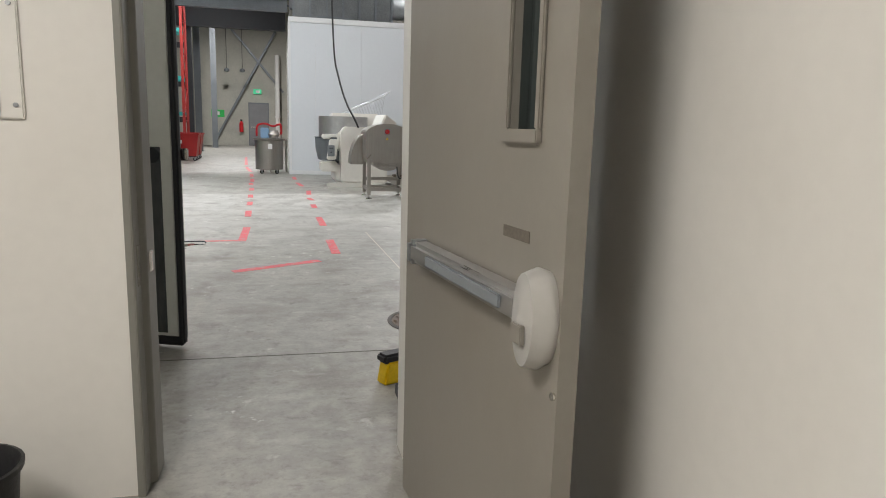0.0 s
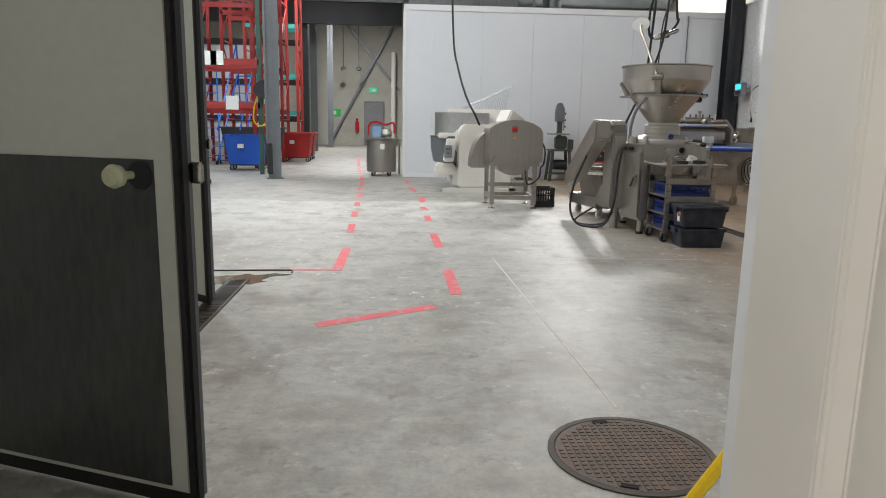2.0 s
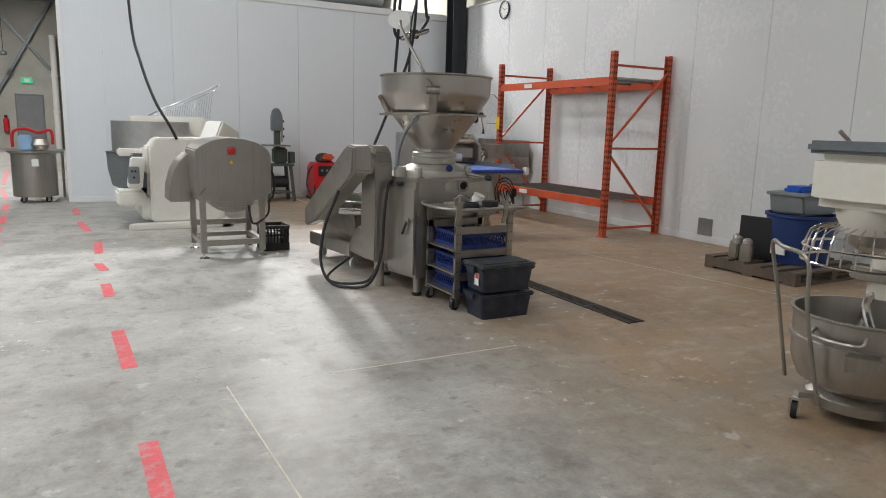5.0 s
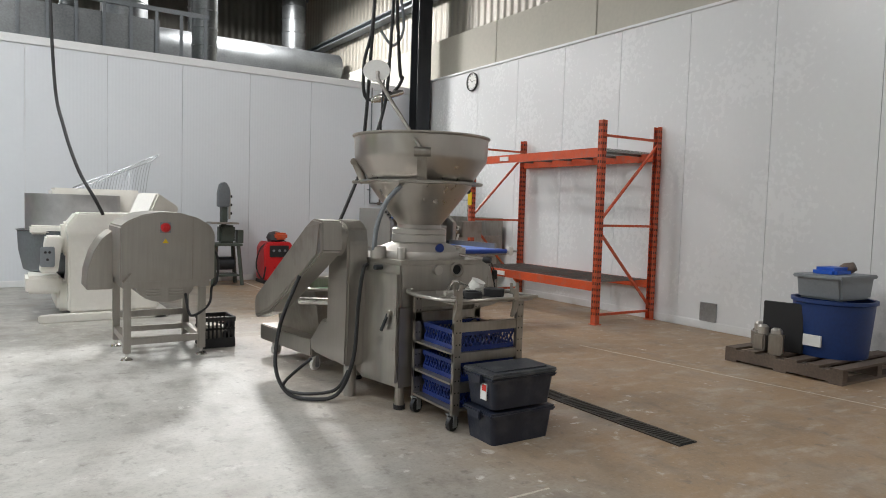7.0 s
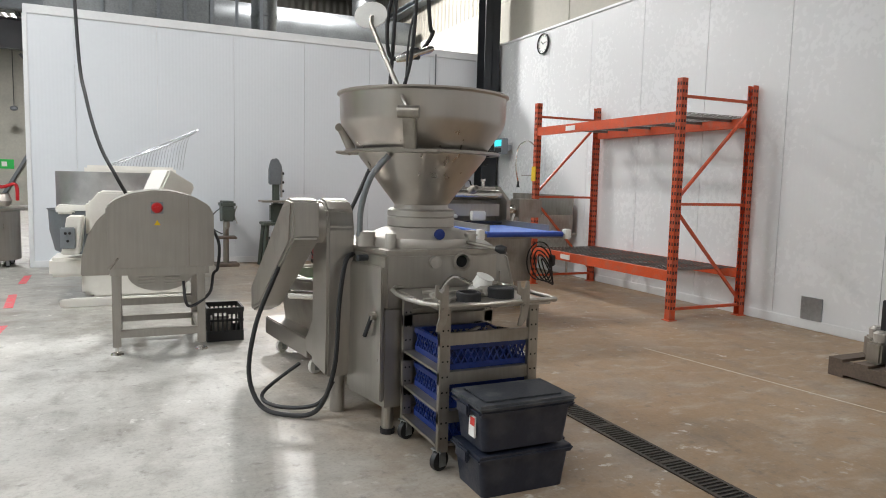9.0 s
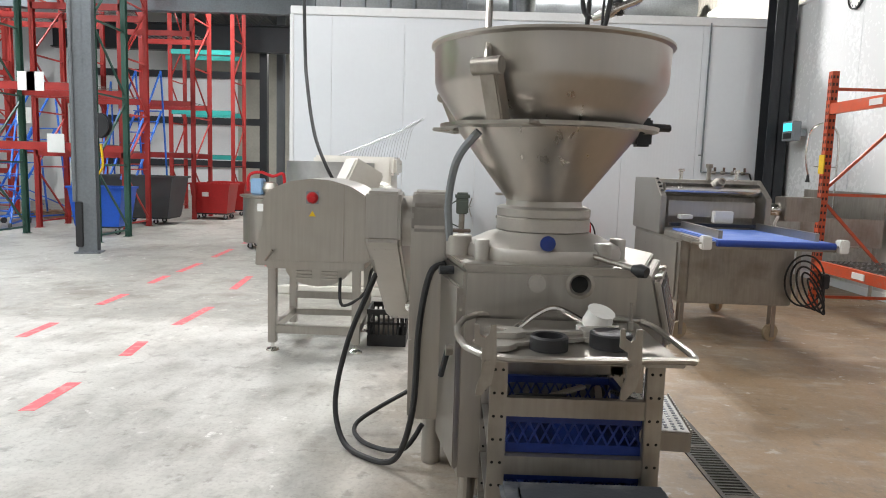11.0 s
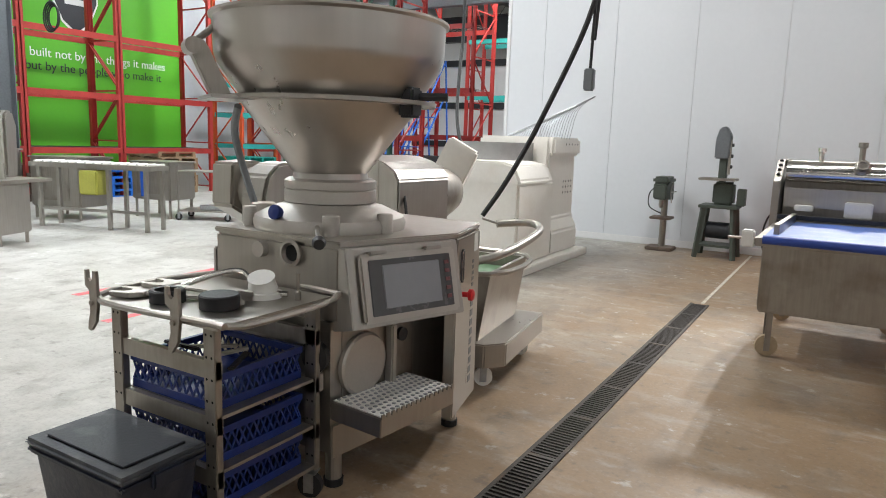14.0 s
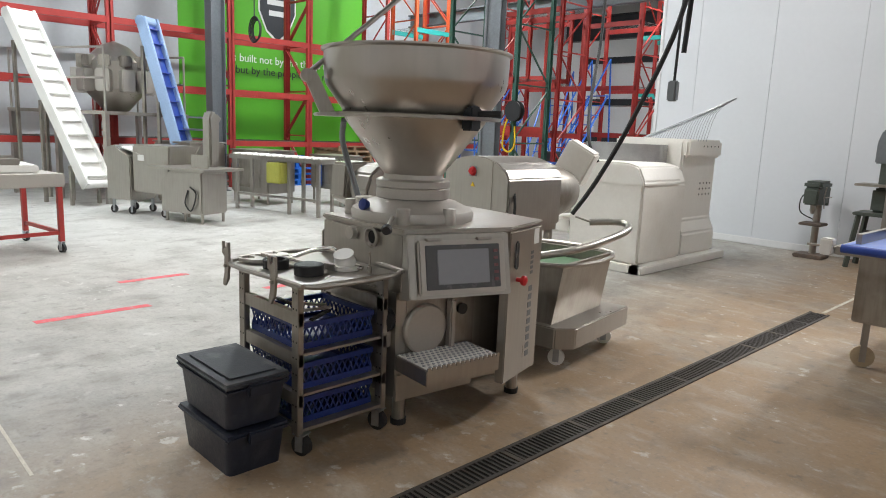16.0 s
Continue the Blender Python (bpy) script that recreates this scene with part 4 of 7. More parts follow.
hop = part("hopper", lathe([(0.165, 1.2254), (0.16, 1.2594), (0.3732, 1.536), (0.3778, 1.5506), (0.3916, 1.5894), (0.4745, 1.7084), (0.4837, 1.7424), (0.4884, 1.8734), (0.5023, 1.8831), (0.5023, 1.8929), (0.4857, 1.8899), (0.4764, 1.7424), (0.3824, 1.5894), (0.3639, 1.5409), (0.15, 1.2643), (0.12, 1.24), (0, 1.24)], 72), shader("satin_hopper_steel", (0.46, 0.43, 0.395), 0.33, 0.92, 0.07, 3, 0.015, (1, 1, 0.05), (0.30, 0.265, 0.23), 0.3, 1.6), fm, "conical satin steel hopper", True)
part("hopper_band", lathe([(0.40, 1.55), (0.455, 1.552), (0.457, 1.568), (0.41, 1.572)], 64, None, None, False), STEEL, hop, "", True)
for a in (-120,):
    m = Matrix.Rotation(radians(a), 4, "Z")
    cl = part("hinge_arm", on_face(prism([(0.42, 1.55), (0.50, 1.55), (0.585, 1.735), (0.575, 1.775), (0.535, 1.775), (0.515, 1.75)], "y", -0.032, 0.032, 0.006), m), STEEL_DARK, hop)
    part("hinge_boss", on_face(rod((0.572, -0.055, 1.745), (0.572, 0.055, 1.745), 0.032, 16), m), STEEL_DARK, cl, "", True)
    part("band_tab", on_face(box((0.36, -0.15, 1.546), (0.53, 0.15, 1.562), 0.005), m), STEEL, cl)
m = Matrix.Rotation(radians(155), 4, "Z")
cl = part("hinge_arm", on_face(rod((0.41, 0, 1.55), (0.475, 0, 1.69), 0.028, 14), m), STEEL_DARK, hop, "", True)
part("hinge_boss", on_face(rod((0.49, -0.03, 1.70), (0.49, 0.03, 1.70), 0.024, 12), m), STEEL_DARK, cl, "", True)
part("band_tab", on_face(box((0.36, -0.1, 1.546), (0.50, 0.1, 1.562), 0.005), m), STEEL, cl)
part("clamp", box((0.37, -0.03, 1.5), (0.44, 0.05, 1.62), 0.01), BLACK_METAL, hop)
part("clamp_knob", rod((0.43, 0.03, 1.585), (0.54, 0.08, 1.585), 0.017), BLACK, hop, "black clamp knob")
part("lever_arm", tube([(-0.286, -0.495, 1.75), (-0.27, -0.1, 2.06), (-0.255, 0.2, 2.30), (-0.245, 0.25, 2.34), (-0.235, 0.27, 2.38)], 0.014), STEEL, hop, "", True)
part("lever_disc", lathe([(0.0, 0), (0.1, 0.0), (0.1, 0.006), (0.0, 0.008)], 28, None, pose(-0.234, 0.292, 2.39, 62, 0, -30)), WHITE_PLASTIC, hop, "pale round paddle at the lever end")
for u, v, r in ((0.21, -0.245, 0.035), (0.32, -0.03, 0.034), (-0.27, -0.22, 0.03), (-0.36, -0.05, 0.055)):
    part("stud", lathe([(r, 1.02), (r, 1.1), (r * 0.9, 1.105), (0, 1.105)], 18, None, pose(u, v, 0)), STEEL_CAST, fm, "", True)
part("dome_knob", lathe([(0.022, 0), (0.03, 0.02), (0.03, 0.035), (0, 0.04)], 16, None, pose(-0.02, -0.295, 1.10, 80, 0, 0)), BLUE, fm, "small blue knob", True)
lv = part("locking_lever", rod((0.14, -0.25, 1.06), (0.30, -0.42, 1.03), 0.011), STEEL_DARK, fm)
part("grip", lathe([(0.016, 0), (0.027, 0.03), (0.02, 0.06), (0, 0.06)], 14, None, Matrix.Translation((0.29, -0.41, 1.03)) @ Vector((0.16, -0.17, -0.03)).to_track_quat("Z", "Y").to_matrix().to_4x4()), BLACK, lv, "black ball grip", True)
part("grey_hose", tube([(-0.3, -0.25, 1.53), (-0.38, -0.2, 1.42), (-0.41, -0.12, 1.25), (-0.40, -0.06, 1.08)], 0.017), GREY_PLASTIC, fm, "", True)
# lifting arm and drive housing on the west side
part("lift_column", prism([(0.02, 0.25), (0.0, 0.62), (0.0, 1.12), (0.03, 1.22), (0.1, 1.275), (0.2, 1.285), (0.28, 1.25), (0.33, 1.16), (0.35, 0.62), (0.36, 0.25)], "x", -0.57, -0.41, 0.014), STEEL, fm, "rounded upright lift housing")
part("column_leg", rod((-0.46, 0.16, 0), (-0.46, 0.16, 0.27), 0.045, 16), STEEL_CAST, fm, "", True)
part("pivot", rod((-0.66, 0.14, 1.14), (-0.56, 0.14, 1.14), 0.115, 32), STEEL_CAST, fm, "turned pivot collar", True)
part("lift_arm", prism([(0.0, 1.275), (0.17, 1.285), (0.28, 1.24), (1.42, 0.60), (1.45, 0.53), (1.42, 0.40), (1.05, 0.5), (0.06, 1.02), (-0.01, 1.06)], "x", -0.77, -0.615, 0.014), STEEL, fm, "long slanted lifting arm")
part("arm_seam", prism([(0.02, 1.255), (0.27, 1.22), (1.4, 0.585), (1.4, 0.43), (1.05, 0.53), (0.07, 1.04)], "x", -0.776, -0.769, 0.003), STEEL_DARK, fm, "bolted cover plate")
part("arm_roller", rod((-0.62, 0.78, 0.62), (-0.36, 0.6, 0.62), 0.03, 14), CHROME, fm)
part("rear_hood", prism([(0.38, 0.2), (0.42, 0.5), (0.62, 0.5), (0.85, 0.3), (0.82, 0.2)], "x", -0.5, -0.05, 0.02), STEEL, fm, "rounded rear drive hood")
part("power_cable", tube([(-0.42, 0.0, 0.97), (-0.48, -0.06, 0.93), (-0.52, -0.08, 0.7), (-0.54, -0.06, 0.32), (-0.62, 0.02, 0.06), (-0.78, 0.14, 0.016), (-0.9, 0.26, 0.05), (-0.95, 0.36, 0.22), (-0.9, 0.42, 0.5), (-0.8, 0.42, 0.76), (-0.72, 0.4, 0.95)], 0.014, 8), BLACK, fm, "black looping power cable", True)
part("power_cable", tube([(-0.50, 0.1, 0.2), (-0.6, 0.12, 0.06), (-0.8, 0.3, 0.02), (-0.85, 0.46, 0.06), (-0.6, 0.56, 0.2)], 0.012, 8), BLACK, fm, "black looping power cable", True)

# ---- hanging cables with a spray gun above the hopper ----
hc = thing("hanging_air_line", 4.43, 12.3, 2.52, 0, "black looped air line with a chrome quick coupling", "hose")
hc.matrix_world = pose(4.43, 12.3, 2.52, 0, 0, -25) @ Matrix.Diagonal((1.5, 1.5, 1.5, 1))
part("drop", tube([(0.0, 0, 3.6), (-0.02, 0, 2.0), (-0.03, 0, 0.6), (-0.09, 0, 0.2), (-0.08, 0, -0.02), (0.0, 0, -0.04)], 0.012), BLACK, hc, "", True)
part("drop", tube([(0.06, 0.02, 3.6), (0.05, 0.02, 2.0), (0.14, 0.02, 0.3), (0.17, 0.02, 0.12), (0.1, 0.02, 0.0)], 0.012), BLACK, hc, "", True)
part("loop", tube([(0.02, 0.03, 0.42), (0.1, 0.03, 0.33), (0.17, 0.03, 0.45), (0.13, 0.03, 0.75)], 0.010), GREY_PLASTIC, hc, "", True)
part("cord", tube([(-0.03, 0, 0.6), (-0.06, 0, 0.0), (-0.08, 0, -0.3)], 0.012), BLACK, hc, "", True)
part("coupling", lathe([(0.016, 0), (0.022, 0.03), (0.03, 0.06), (0.03, 0.12), (0.02, 0.15), (0.022, 0.2), (0.012, 0.23), (0, 0.23)], 16, None, pose(-0.04, 0, -0.05, 0, 72, 0)), CHROME, hc, "chrome coupling", True)
part("trigger", box((0.04, -0.02, -0.045), (0.1, 0.02, 0.02), 0.006), BLACK, hc)

# ---- tool trolley with blue crates ----
tr = thing("tool_trolley", 3.88, 9.76, 0, 0, "stainless tool trolley with three blue crates inside", "trolley")
for u in (-0.3, 0.24):
    for v in (-0.24, 0.24):
        post = part("post", box((u - (0 if u < 0 else 0.055), v - 0.015, 0.1), (u + (0.055 if u < 0 else 0), v + 0.015, 0.81), 0.003), STEEL_DARK, tr)
        holes = bmesh.new()
        for k in range(9):
            for du in (0.015, 0.04):
                sgn = 1 if u < 0 else -1
                lathe([(0.005, 0), (0, 0.001)], 8, holes, pose(u + sgn * du, v - 0.0155, 0.17 + k * 0.075, 90, 0, 0))
        tagged(part("bolt_holes", holes, DARK, post), kind="stuff")
        caster(tr, u * 0.92, v * 0.92, 0.05, 0.11)
part("top", box((-0.33, -0.285, 0.80), (0.29, 0.27, 0.815), 0.004), STEEL, tr)
part("rim", tube([(-0.33, -0.285, 0.825), (0.26, -0.285, 0.825), (0.31, -0.27, 0.82), (0.345, -0.18, 0.815), (0.34, 0.16, 0.815), (0.31, 0.26, 0.82), (0.26, 0.28, 0.825), (-0.33, 0.28, 0.825)], 0.012, 8, None, 5, True), STEEL, tr, "bent tube handle rim", True)
for z in (0.62, 0.43, 0.24):
    for v in (-0.25, 0.225):
        part("runner", box((-0.3, v, z), (0.24, v + 0.025, z + 0.06)), STEEL_DARK, tr)
part("bottom_shelf", box((-0.3, -0.24, 0.12), (0.24, 0.24, 0.135)), STEEL_DARK, tr)


def blue_crate(x, y, z):
    c = thing("plastic_crate", x, y, z, 0, "blue plastic lattice crate in the tool trolley", "crate", "trolley crates")
    part("base", box((-0.24, -0.21, 0), (0.19, 0.21, 0.012)), BLUE, c)
    for nm, lo, hi in (("long_side", (-0.24, -0.21), (0.19, -0.2)), ("long_side", (-0.24, 0.2), (0.19, 0.21)), ("short_side", (-0.24, -0.2), (-0.23, 0.2)), ("short_side", (0.18, -0.2), (0.19, 0.2))):
        b = box((lo[0], lo[1], 0.012), (hi[0], hi[1], 0.03))
        box((lo[0] - 0.004, lo[1] - 0.004, 0.10), (hi[0] + 0.004, hi[1] + 0.004, 0.125), 0, b)
        n = 12
        for i in range(n):
            for s in (-1, 1):
                t0, t1 = i / n, (i + 1) / n
                if s < 0:
                    t0, t1 = t1, t0
                mx, my = (lo[0] + hi[0]) / 2, (lo[1] + hi[1]) / 2
                if hi[0] - lo[0] > 0.1:
                    bar((lo[0] + t0 * (hi[0] - lo[0]), my, 0.03), (lo[0] + t1 * (hi[0] - lo[0]), my, 0.10), 0.006, 0.006, b)
                else:
                    bar((mx, lo[1] + t0 * (hi[1] - lo[1]), 0.03), (mx, lo[1] + t1 * (hi[1] - lo[1]), 0.10), 0.006, 0.006, b)
        tagged(part(nm, b, BLUE, c), kind="stuff")
    return c


crate = blue_crate(3.88, 9.75, 0.138)
for z in (0.302, 0.492):
    copy_thing(crate, pose(3.88, 9.75, z))
for z in (0.30, 0.49):
    s = tagged(part("trolley_shelf", box((3.585, 9.54, z - 0.012), (4.115, 9.98, z)), STEEL_DARK, None), "thin steel shelf in the tool trolley", "shelf", "trolley shelves")
ram = random.Random(4)
for k in range(7):
    t = thing("hand_tool", 3.76 + 0.05 * k, 9.66 + 0.03 * (k % 3), 0.44 if k % 2 else 0.632, 20 * k, "loose steel tool lying in a blue crate", "tool", "tools in crates")
    part("blade", box((-0.09, -0.012, 0.0), (0.09, 0.012, 0.012), 0.004), STEEL_CAST if k % 3 else BLACK, t)


def spanner(x, y, z, turn, length, label):
    s = thing("spanner", x, y, z, turn, label, "spanner", "spanners on the trolley")
    part("shaft", box((0.05, -0.018, 0), (length, 0.018, 0.012), 0.004), STEEL_CAST, s)
    jaw = [(0.06, -0.03), (0.02, -0.055), (-0.06, -0.05), (-0.07, -0.03), (-0.02, -0.022), (0.0, 0.0), (-0.02, 0.022), (-0.07, 0.03), (-0.06, 0.05), (0.02, 0.055), (0.06, 0.03)]
    part("jaw", prism(jaw, "z", -0.002, 0.016, 0.002), STEEL_CAST, s)
    part("jaw", prism([(length + 0.02 - u, v) for u, v in jaw], "z", -0.002, 0.016, 0.002), STEEL_CAST, s)
    return s


spanner(3.6, 9.58, 0.822, 22, 0.36, "large open-ended steel spanner on the trolley top")
spanner(3.64, 9.68, 0.84, 8, 0.30, "steel open-ended spanner lying across another")
for x, y, r, lb in ((3.77, 9.6, 0.062, "black rubber sealing ring with open middle"), (3.98, 9.65, 0.068, "thick black rubber cap")):
    t = thing("rubber_ring", x, y, 0.816, 0, lb, "ring")
    part("ring", lathe([(r, 0), (r, 0.04), (r * 0.9, 0.046), (r * 0.72, 0.044), (r * 0.72, 0.02), (0, 0.02)] if r < 0.065 else [(r, 0), (r * 1.02, 0.045), (r * 0.95, 0.05), (0, 0.052)], 32), BLACK, t, "", True)
wc = thing("white_plastic_fitting", 3.975, 9.86, 0.816, 0, "translucent white plastic funnel fitting", "fitting")
part("cup", lathe([(0.05, 0), (0.055, 0.01), (0.045, 0.06), (0.05, 0.065), (0, 0.065)], 24, None, pose(0, 0, 0.02, 20, 12, 0)), WHITE_PLASTIC, wc, "", True)
part("flange", lathe([(0.07, 0), (0.07, 0.02), (0.05, 0.024), (0, 0.024)], 24), WHITE_PLASTIC, wc, "", True)
tl = thing("bent_tube_tool", 3.76, 9.84, 0.83, 0, "bent chrome tube tool on the trolley top", "tool")
part("tube", tube([(-0.1, -0.1, 0), (0.0, 0.0, 0.05), (0.08, 0.05, 0.06), (0.2, 0.02, 0.01), (0.3, 0.06, 0)], 0.011), CHROME, tl, "", True)
sp = thing("spindle", 4.11, 9.9, 0.816, 0, "short upright steel spindle", "tool")
part("pin", lathe([(0.012, 0), (0.012, 0.03), (0.006, 0.035), (0.006, 0.1), (0, 0.1)], 12), STEEL_DARK, sp)
for x in (3.565, 4.0):
    h = thing("hook_bracket", x, 9.452, 0.83, 0, "worn steel double hook hanging on the trolley rim", "bracket", "rim hooks")
    h.matrix_world = pose(x, 9.452, 0.83) @ Matrix.Diagonal((0.8, 1, 0.72, 1))
    part("plate", prism([(-0.05, 0.13), (-0.05, 0.05), (-0.02, 0.03), (-0.02, -0.08), (-0.035, -0.13), (-0.04, -0.17), (-0.02, -0.175), (0.02, -0.12), (0.035, -0.02), (0.03, 0.13), (0.01, 0.13), (0.005, 0.09), (-0.01, 0.075), (-0.03, 0.09), (-0.035, 0.13)], "y", -0.006, 0.006), STEEL_DARK, h)
    part("bolt", rod((0.0, -0.014, -0.03), (0.0, 0.03, -0.03), 0.012), STEEL_DARK, h)

# ---- stacked storage totes ----
def tote(z, label, lid):
    t = thing("storage_tote", 3.872, 9.315, z, 0, label, "tote", "stacked totes")
    t.matrix_world = pose(3.872, 9.315, z) @ Matrix.Diagonal((0.96, 0.8, 1.06, 1))
    b = bmesh.new()
    prism([(-0.2, -0.13), (0.2, -0.13), (0.2, 0.13), (-0.2, 0.13)], "z", 0, 0.003, 0, b)
    rings = []
    for s, zz in ((0.9, 0.0), (1.0, 0.165)):
        ring = []
        for cx, cy, a0 in ((1, 1, 0), (-1, 1, 90), (-1, -1, 180), (1, -1, 270)):
            for k in range(5):
                a = radians(a0 + k * 22.5)
                ring.append(b.verts.new((s * (cx * 0.21 + 0.035 * math.cos(a)), s * (cy * 0.14 + 0.035 * math.sin(a)), zz)))
        rings.append(ring)
    n = len(rings[0])
    for i in range(n):
        b.faces.new((rings[0][i], rings[0][(i + 1) % n], rings[1][(i + 1) % n], rings[1][i]))
    b.faces.new(rings[0]), b.faces.new(rings[1])
    part("body", b, TOTE, t, "", True)
    part("rim", box((-0.26, -0.19, 0.155), (0.26, 0.19, 0.185), 0.012), TOTE, t)
    for s in (-1, 1):
        part("handle", box((s * 0.265 - 0.012, -0.07, 0.135), (s * 0.265 + 0.012, 0.07, 0.19), 0.008), TOTE, t)
    if lid:
        l = part("lid", box((-0.265, -0.195, 0.18), (0.265, 0.195, 0.205), 0.012), TOTE_LID, t, "dusty dark lid")
        part("lid_panel", box((-0.21, -0.14, 0.2), (0.21, 0.14, 0.212), 0.006), TOTE_LID, l)
        part("sticker", box((-0.2485, -0.1, 0.05), (-0.24, -0.03, 0.14)), PAPER, t, "white and red sticker")
        part("sticker_print", box((-0.25, -0.1, 0.1), (-0.2485, -0.05, 0.135)), PAPER_RED, t)
    return t


tote(0.0, "lower navy plastic storage tote on the floor", False)
tote(0.212, "navy plastic storage tote with lid, stacked on another", True)

# ---- steel trough buggy behind the machine ----
bg = thing("trough_buggy", 3.72, 11.75, 0, 8, "stainless meat buggy with curved push rail", "buggy")
tb = bmesh.new()
prism([(-0.36, 0.68), (-0.30, 0.28), (0.30, 0.28), (0.36, 0.68), (0.335, 0.68), (0.28, 0.31), (-0.28, 0.31), (-0.335, 0.68)], "y", -0.36, 0.36, 0, tb)
part("trough", tb, STEEL_DARK, bg)
for s in (-0.36, 0.345):
    part("end_wall", prism([(-0.355, 0.68), (-0.295, 0.285), (0.295, 0.285), (0.355, 0.68)], "y", s, s + 0.015), STEEL_DARK, bg)
part("rim", tube([(-0.36, -0.37, 0.68), (0.36, -0.37, 0.68), (0.36, 0.37, 0.68), (-0.36, 0.37, 0.68)], 0.016, 8, None, 4, True), STEEL, bg, "", True)
part("bumper", prism([(-0.42, -0.42), (0.36, -0.42), (0.46, -0.32), (0.46, 0.5), (-0.42, 0.5)], "z", 0.14, 0.28, 0.008), STEEL, bg)
part("green_liner", box((-0.28, -0.33, 0.60), (0.28, 0.33, 0.605)), shader("green_lining", (0.10, 0.2, 0.10), 0.5), bg, "green plastic lining")
part("push_rail", tube([(0.1, -0.40, 0.7), (0.34, -0.2, 0.76), (0.40, 0.2, 0.8), (0.40, 0.52, 0.84), (0.30, 0.62, 0.87), (0.1, 0.5, 0.86)], 0.026, 12), STEEL, bg, "curved push rail", True)
part("latch", rod((0.12, 0.5, 0.86), (0.02, 0.42, 0.9), 0.008), STEEL_DARK, bg)
for u, v in ((-0.32, -0.32), (0.32, -0.3), (0.34, 0.38), (-0.32, 0.38)):
    caster(bg, u, v, 0.055, 0.145, WHITE_PLASTIC)

# ---- arched tumbler on a frame ----
tm = thing("tumbler_mixer", 2.46, 12.75, 0, 0, "stainless arched tumbler mixer on a square frame", "food machine")
arch = [(-0.38, 0.68), (0.40, 0.68), (0.40, 1.10), (0.36, 1.17), (0.25, 1.235), (0.1, 1.275), (-0.05, 1.28), (-0.2, 1.255), (-0.32, 1.20), (-0.38, 1.15)]
part("housing", prism(arch, "y", -0.4, 0.35, 0.012), STEEL, tm)
part("seam_strip", box((0.205, -0.404, 0.69), (0.212, -0.4, 1.24)), STEEL_DARK, tm)
sw = part("main_switch", lathe([(0.042, 0), (0.042, 0.012), (0.03, 0.03), (0, 0.032)], 24, None, pose(-0.02, -0.4, 1.145, 90, 0, 0)), RED, tm, "red rotary main switch", True)
part("switch_plate", box((-0.065, -0.405, 1.1), (0.025, -0.4, 1.19), 0.002), GREY_PLASTIC, sw)
part("switch_grip", box((-0.045, -0.445, 1.137), (0.005, -0.43, 1.153), 0.003), RED, sw)
part("warning_sign", prism([(-0.045, 1.01), (0.005, 1.01), (-0.02, 1.05)], "y", -0.405, -0.4), YELLOW, tm, "yellow warning triangle")
fr = bmesh.new()
part("top_frame", box((-0.36, -0.38, 0.62), (0.36, 0.36, 0.68), 0.004), STEEL, tm)
for u in (-0.32, 0.30):
    for v in (-0.35, 0.32):
        lg = part("leg", box((u - 0.03, v - 0.03, 0.06), (u + 0.03, v + 0.03, 0.62), 0.004), STEEL, tm)
        part("levelling_foot", lathe([(0.05, 0), (0.045, 0.014), (0.014, 0.024), (0.014, 0.07), (0, 0.07)], 16, None, pose(u, v, 0)), CHROME, lg)
for lo, hi in (((-0.29, -0.37, 0.13), (0.27, -0.32, 0.19)), ((-0.29, 0.29, 0.27), (0.27, 0.33, 0.33)), ((-0.345, -0.32, 0.13), (-0.295, 0.29, 0.19)), ((0.275, -0.32, 0.13), (0.325, 0.29, 0.19)), ((-0.29, 0.29, 0.13), (0.27, 0.33, 0.18))):
    part("stretcher", box(lo, hi, 0.003), STEEL, tm)
pan = [(0.24 * math.cos(radians(a)), 0.62 + 0.14 * math.sin(radians(a))) for a in range(180, 361, 15)]
part("motor_cowl", prism(pan, "y", -0.3, 0.2), STEEL, tm)
for s in (-0.16, 0.03):
    for k in range(3):
        part("louvre", box((s, -0.312, 0.535 + k * 0.025), (s + 0.12, -0.3, 0.545 + k * 0.025), 0.002), STEEL_CAST, tm)
part("side_drum", prism([(-0.37, 0.56), (-0.37, 1.1), (-0.46, 1.02), (-0.53, 0.9), (-0.58, 0.72), (-0.59, 0.56)], "y", 0.12, 0.6, 0.01), STEEL, tm)
part("door_latch", rod((-0.36, -0.41, 0.68), (-0.30, -0.44, 0.76), 0.008), STEEL_DARK, tm)
part("feed_hood", prism([(-0.16, -0.2), (0.16, -0.2), (0.2, 0.16), (-0.1, 0.22)], "y", -0.17, 0.17, 0.02), WHITE_ENAMEL, tm, "white feed hood").matrix_local = pose(0.08, 0.97, 1.22, 0, 18, 25)
part("outlet_cone", lathe([(0.28, 0), (0.26, 0.2), (0.2, 0.42), (0.14, 0.5), (0, 0.5)], 28, None, pose(0.12, 0.34, 0.95, -90, 0, 0)), STEEL_DARK, tm, "", True)
part("cable", tube([(0.38, -0.3, 1.0), (0.44, -0.35, 0.86), (0.43, -0.35, 0.66), (0.4, -0.3, 0.6), (0.36, -0.36, 0.45), (0.2, -0.38, 0.36), (0.17, -0.3, 0.55)], 0.012), BLACK, tm, "black cable", True)
pw = thing("power_drop_cable", 2.2, 14.62, 1.2, 0, "thick black power cable hanging from the roof", "cable")
part("cable", tube([(0.0, 0.05, 0.0), (-0.09, 0, 0.18), (-0.24, 0.15, 0.5), (-0.37, 0.4, 1.0), (-0.45, 0.6, 1.6), (-0.5, 0.7, 3.5), (-0.5, 0.7, 6.79)], 0.019), BLACK, pw, "", True)

